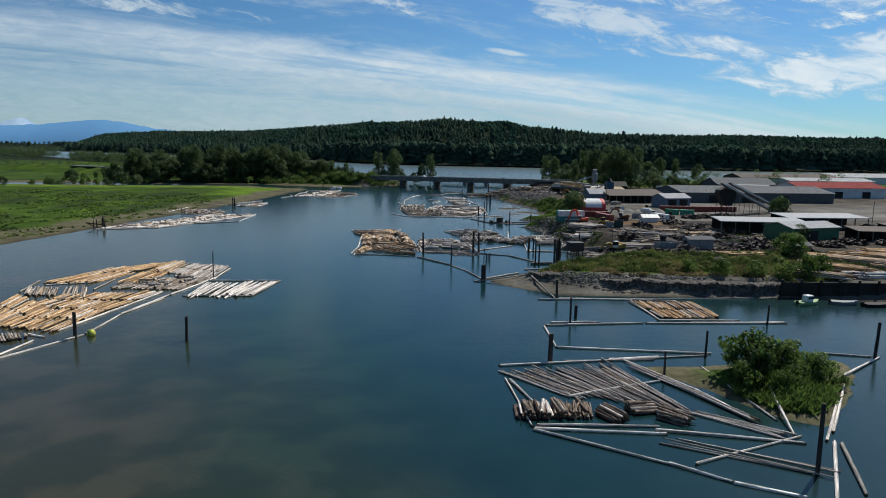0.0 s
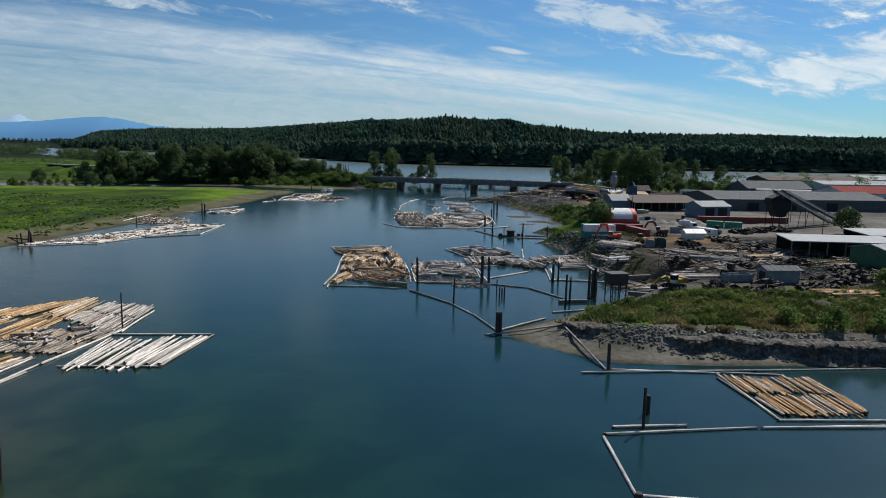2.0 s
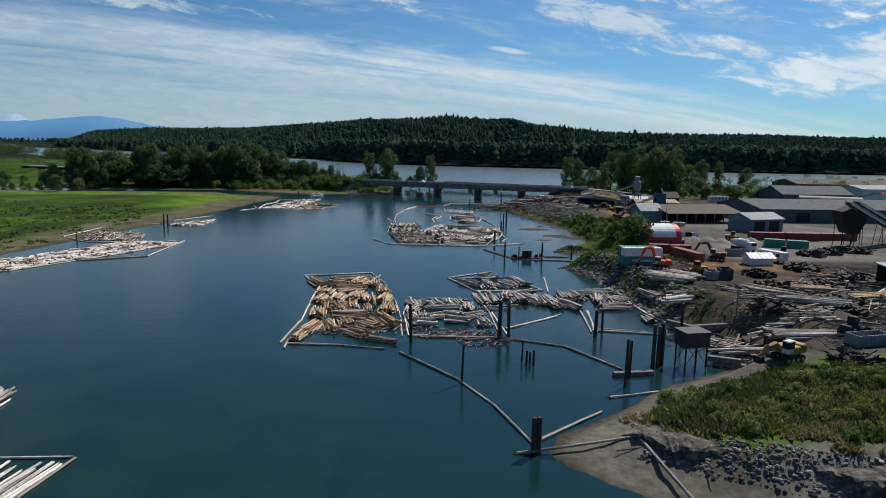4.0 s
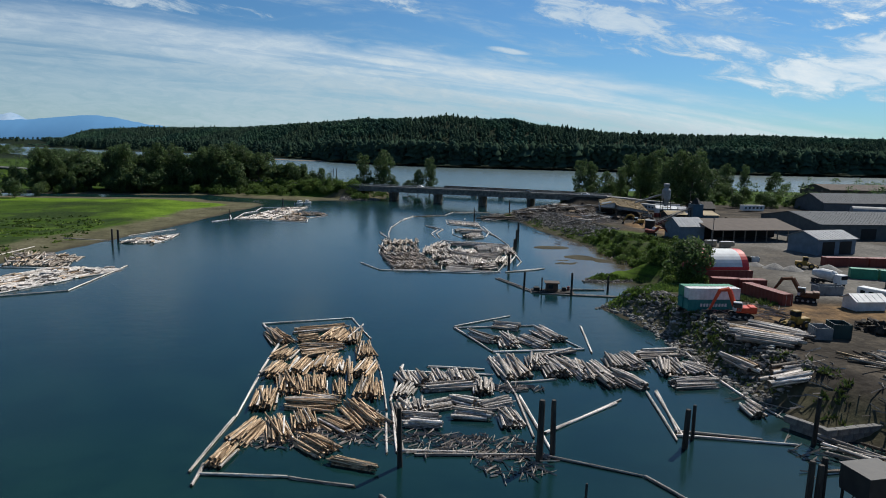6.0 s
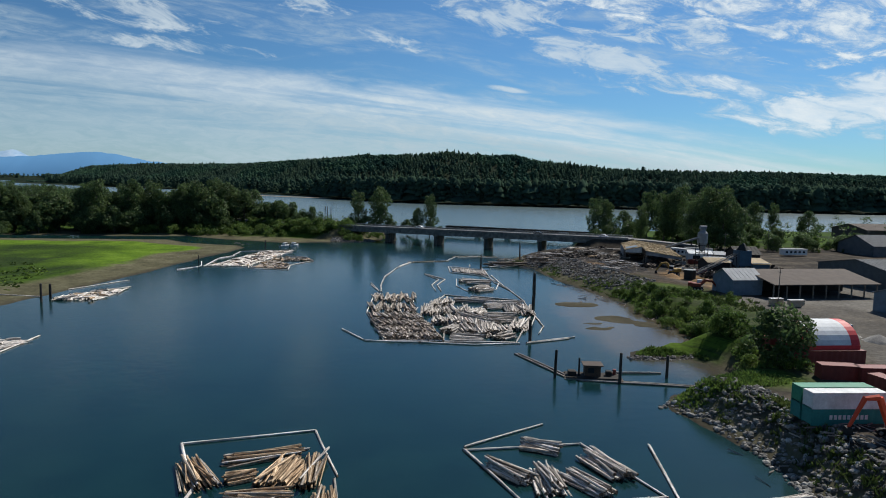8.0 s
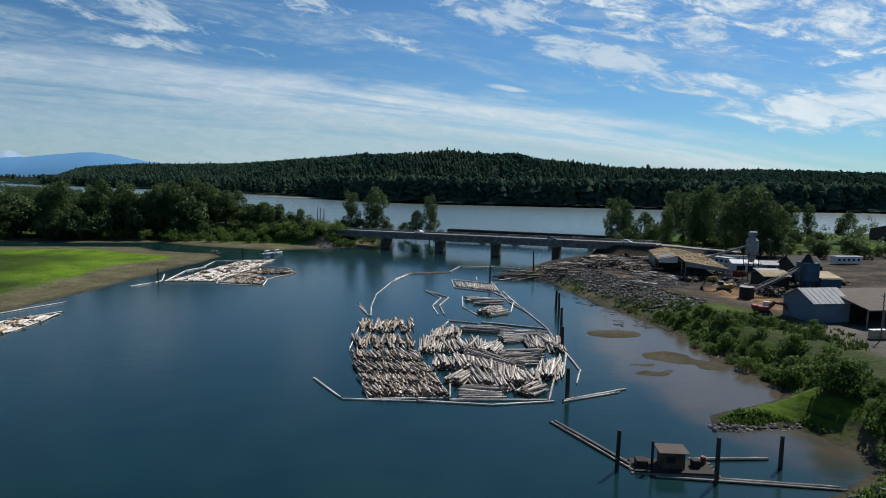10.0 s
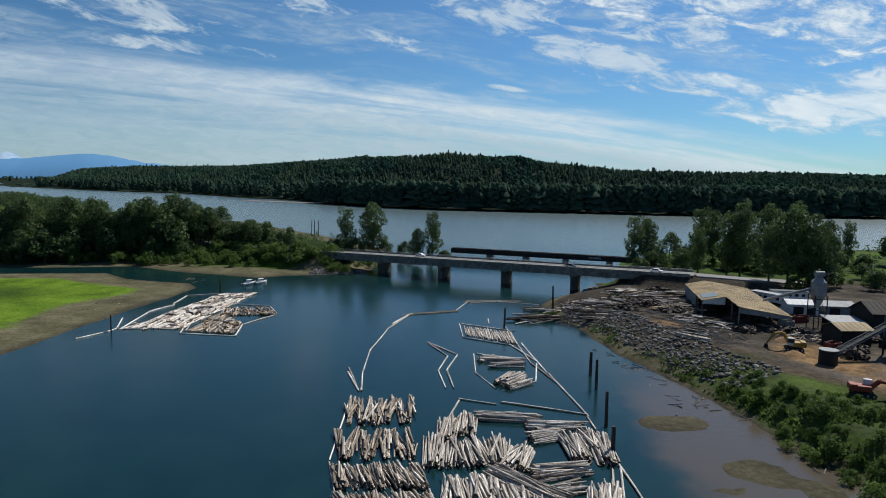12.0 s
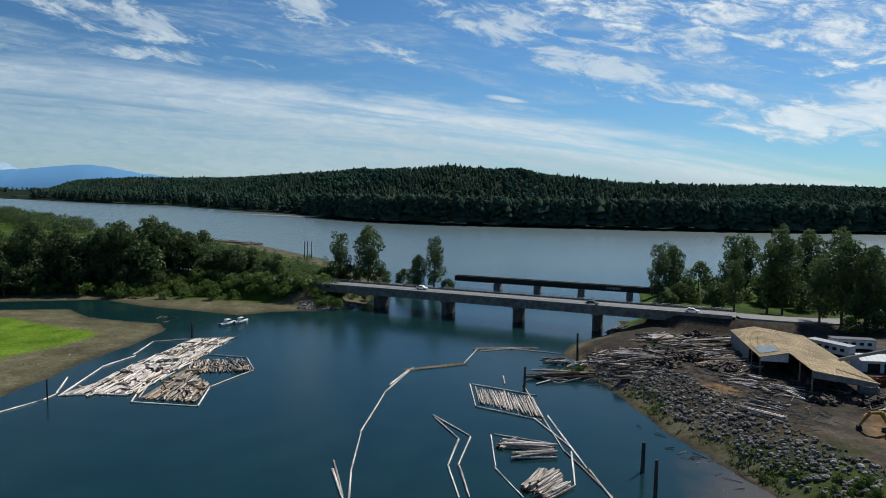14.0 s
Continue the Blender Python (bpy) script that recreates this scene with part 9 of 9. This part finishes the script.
def bank_face(name, label, path, base, top, mat, seed):
    """A crumbling cut bank: a ragged lip with hollows and slumped clods below it."""
    r = random.Random(seed)
    pts = []
    for (x0, y0), (x1, y1) in zip(path, path[1:]):
        k = max(2, int(math.hypot(x1 - x0, y1 - y0) / 0.35))
        pts += [(x0 + (x1 - x0) * i / k, y0 + (y1 - y0) * i / k) for i in range(k)]
    X, Y = np.array([[p[0] for p in pts]]), np.array([[p[1] for p in pts]])
    cove = ((value_noise(X, Y, 5, 41) - 0.5) * 3.4 + (value_noise(X, Y, 1.6, 42) - 0.5) * 1.6)[0]
    lip = ((value_noise(X, Y, 3.0, 43) - 0.5) * 1.0)[0]
    prof = ((-1.5, 0.0), (-0.7, 0.10), (-0.25, 0.30), (0.05, 0.52), (0.15, 0.74), (0.0, 0.90), (0.3, 1.0), (1.6, 1.05), (4.0, 0.88))
    verts, faces = [], []
    for i, (x, y) in enumerate(pts):
        for k, (d, f) in enumerate(prof):
            j = r.uniform(-0.22, 0.22)
            verts.append((x + r.uniform(-0.12, 0.12), y + d + cove[i] * (1.0 if k < 7 else 0.6) + j, base + (top + lip[i] - base) * f + (r.uniform(-0.14, 0.14) if 0 < k < 8 else 0)))
    n = len(prof)
    for i in range(len(pts) - 1):
        for k in range(n - 1):
            faces.append((i * n + k, (i + 1) * n + k, (i + 1) * n + k + 1, i * n + k + 1))
    return tagged(new(name, mesh_of(name, verts, faces, mat)), label, "bank", kind="structure")


M_BANK = material("crumbling grey clay bank", ((0.022, 0.020, 0.017), (0.066, 0.060, 0.052), (0.165, 0.152, 0.133)), 1.3, 0.95, 1.0, 4.0, coord="World", fine=0.6)
bank_face("trim", "crumbling dark clay bank cut by the tide", [(22.5, 143.0), (25.5, 139.8), (29.5, 138.6), (34.5, 137.2), (38, 134.6), (44, 134.0), (52, 134.0), (60, 132.4), (68, 131.4), (77, 131.0)], 0.15, 2.5, M_BANK, 12)
rocks("riprap", "grey gravel and stones along the bank's lip", [(23, 142), (27, 139.6), (34, 137.6), (40, 135.4), (52, 134.8), (62, 133.2), (76, 132)], 2600, 16, 0.05, 0.30, 4.4, bpy.data.materials["pale riprap rock"])
rocks("riprap", "dark clods and stones fallen from the bank", [(26, 138), (34, 135.4), (39, 132.6), (52, 132.2), (62, 130.6), (74, 130)], 620, 6, 0.08, 0.34, 2.6, M_BANK)
rocks("riprap", "pale rocks under the bridge end", [(-58, 506), (-46, 506), (-36, 512)], 500, 8, 0.3, 0.8, 7.0)
rocks("riprap", "pale rocks under the bridge end", [(52, 468), (62, 482)], 300, 9, 0.3, 0.8, 6.0)
plant("round2", 136.0, 249.5, 0.85, "yard tree")
M_TUFT = leaf_material("green weeds", (0.10, 0.135, 0.030), (0.17, 0.205, 0.05), (0.26, 0.265, 0.09), 0.45)
M_STRAW = leaf_material("dry straw weeds", (0.12, 0.10, 0.042), (0.20, 0.165, 0.075), (0.30, 0.245, 0.12), 0.45)
M_WEED = leaf_material("dark rank weeds", (0.035, 0.058, 0.016), (0.062, 0.092, 0.024), (0.10, 0.13, 0.038), 0.5)
BERM = [(52, 149.5, 26, 9.5, 7500), (33, 148, 7, 7, 1200), (80, 143, 14, 10, 1600), (100, 150, 16, 10, 900)]
M_SEDGE = leaf_material("dark marsh sedge", (0.034, 0.062, 0.012), (0.056, 0.092, 0.018), (0.09, 0.125, 0.028), 0.5)
M_BRIGHT = leaf_material("bright marsh grass", (0.085, 0.14, 0.016), (0.125, 0.20, 0.022), (0.18, 0.25, 0.045), 0.4)
MARSH = [(-150, 285, 38, 100, 3000), (-245, 350, 80, 60, 2600)]
spots = []
for i in range(210):
    x, y, _k = yard(RT.uniform(30, 92), RT.uniform(141.5, 157.5))
    spots.append((x, y, RT.uniform(0.12, 0.36)))
scrub("berm_scrub", "yellow-green weeds and low brambles mounded over the bank", spots, M_TUFT, 43)
tufts("marsh_sedge", "clumps of dark sedge across the marsh meadow", [(x, y, rx, ry, n // 3) for x, y, rx, ry, n in MARSH], 23, M_SEDGE, 0.2, 0.7, 61, 2.4, 13.0)
tufts("marsh_grass", "brighter yellow-green grass across the marsh meadow", [(x, y, rx, ry, n // 2) for x, y, rx, ry, n in MARSH], 24, M_BRIGHT, 0.15, 0.5, 62, 2.4, 16.0)
tufts("tall_grass", "tall green weeds on the bank", BERM, 3, M_TUFT, 0.15, 0.75, 51)
tufts("tall_grass", "dark rank weeds on the bank", BERM, 13, M_WEED, 0.25, 1.0, 52)
tufts("tall_grass", "dry straw-coloured weeds on the bank", [(58, 140.5, 22, 4, 5200), (44, 148, 22, 9, 2600), (80, 150, 16, 8, 1200)], 14, M_STRAW, 0.2, 0.8, 53)
tufts("tall_grass", "scattered weeds among the riprap and the yard", [(43, 226, 5, 26, 1500), (50, 215, 8, 10, 600), (60, 250, 12, 5, 500), (56, 362, 6, 12, 500), (46, 400, 7, 14, 150), (75, 335, 12, 16, 900), (70, 165, 30, 5, 1500), (100, 160, 24, 12, 1800), (110, 205, 20, 10, 700), (30, 420, 5, 6, 300)], 15, M_WEED, 0.2, 0.8, 54)
tufts("tall_grass", "young green grass on the shore soil", [(50, 366, 5, 18, 350), (58, 350, 5, 8, 700), (70, 345, 10, 8, 700), (45, 405, 4, 8, 300), (66, 450, 6, 8, 300)], 16, M_LEAF_C, 0.15, 0.5, 55)
tufts("tall_grass", "bright green grass on the shore", [(45, 280, 8, 4, 900), (46, 255, 8, 4, 700), (58, 300, 5, 14, 500), (55, 335, 4, 12, 250), (56, 265, 6, 6, 400)], 4, M_LEAF_C, 0.25, 0.7)
tufts("tall_grass", "long marsh grass on the islet", [(46, 74, 7, 6, 1300)], 5, M_LEAF_C, 0.4, 1.2)
for x, y, k, s in ((62, 272, "round2", 0.9), (60.5, 270, "shrub", 0.73), (64, 268, "shrub2", 0.66), (60, 278, "shrub", 0.79), (62, 284, "shrub", 0.86), (60, 291, "shrub", 0.79), (64, 296, "shrub", 0.92), (61, 303, "shrub", 0.73), (66, 305, "shrub", 0.86), (62, 312, "shrub2", 0.79),
                   (66, 316, "shrub", 0.73), (61, 323, "shrub2", 0.79), (66, 328, "shrub", 0.66), (69, 310, "shrub", 0.79), (63, 337, "shrub", 0.73), (66, 343, "shrub2", 0.79), (61, 350, "shrub2", 0.66), (58, 340, "shrub2", 0.53), (70, 322, "shrub", 0.66), (57, 300, "shrub2", 0.59), (68, 300, "shrub", 0.73),
                   (98, 163, "shrub", 1.2), (104, 180, "shrub", 1.0), (84, 138, "shrub", 1.0), (78, 137, "shrub2", 1.1), (72, 138, "shrub2", 1.0), (64, 138, "shrub", 0.8), (88, 140, "shrub", 0.9), (58, 140, "shrub2", 0.9), (120, 200, "round2", 0.5)):
    plant(k, x, y, s, "yard and shore shrubs")
for i in range(70):
    yy = RT.uniform(286, 352)
    plant(RT.choice(("shrub", "shrub2", "shrub2")), np.interp(yy, [286, 320, 352], [63, 63, 60]) + RT.uniform(-2, 8), yy, RT.uniform(0.28, 0.55), "yard and shore shrubs")
for i in range(34):
    f = RT.random()
    plant(RT.choice(("shrub", "shrub2")), 58 + 22 * f + RT.uniform(-3, 5), 362 - 26 * f + RT.uniform(-9, 3), RT.uniform(0.25, 0.48), "yard and shore shrubs")
for i in range(44):
    plant(RT.choice(("shrub", "shrub2", "shrub2")), RT.uniform(30, 92), RT.uniform(140, 157), RT.uniform(0.18, 0.46), "yard and shore shrubs")
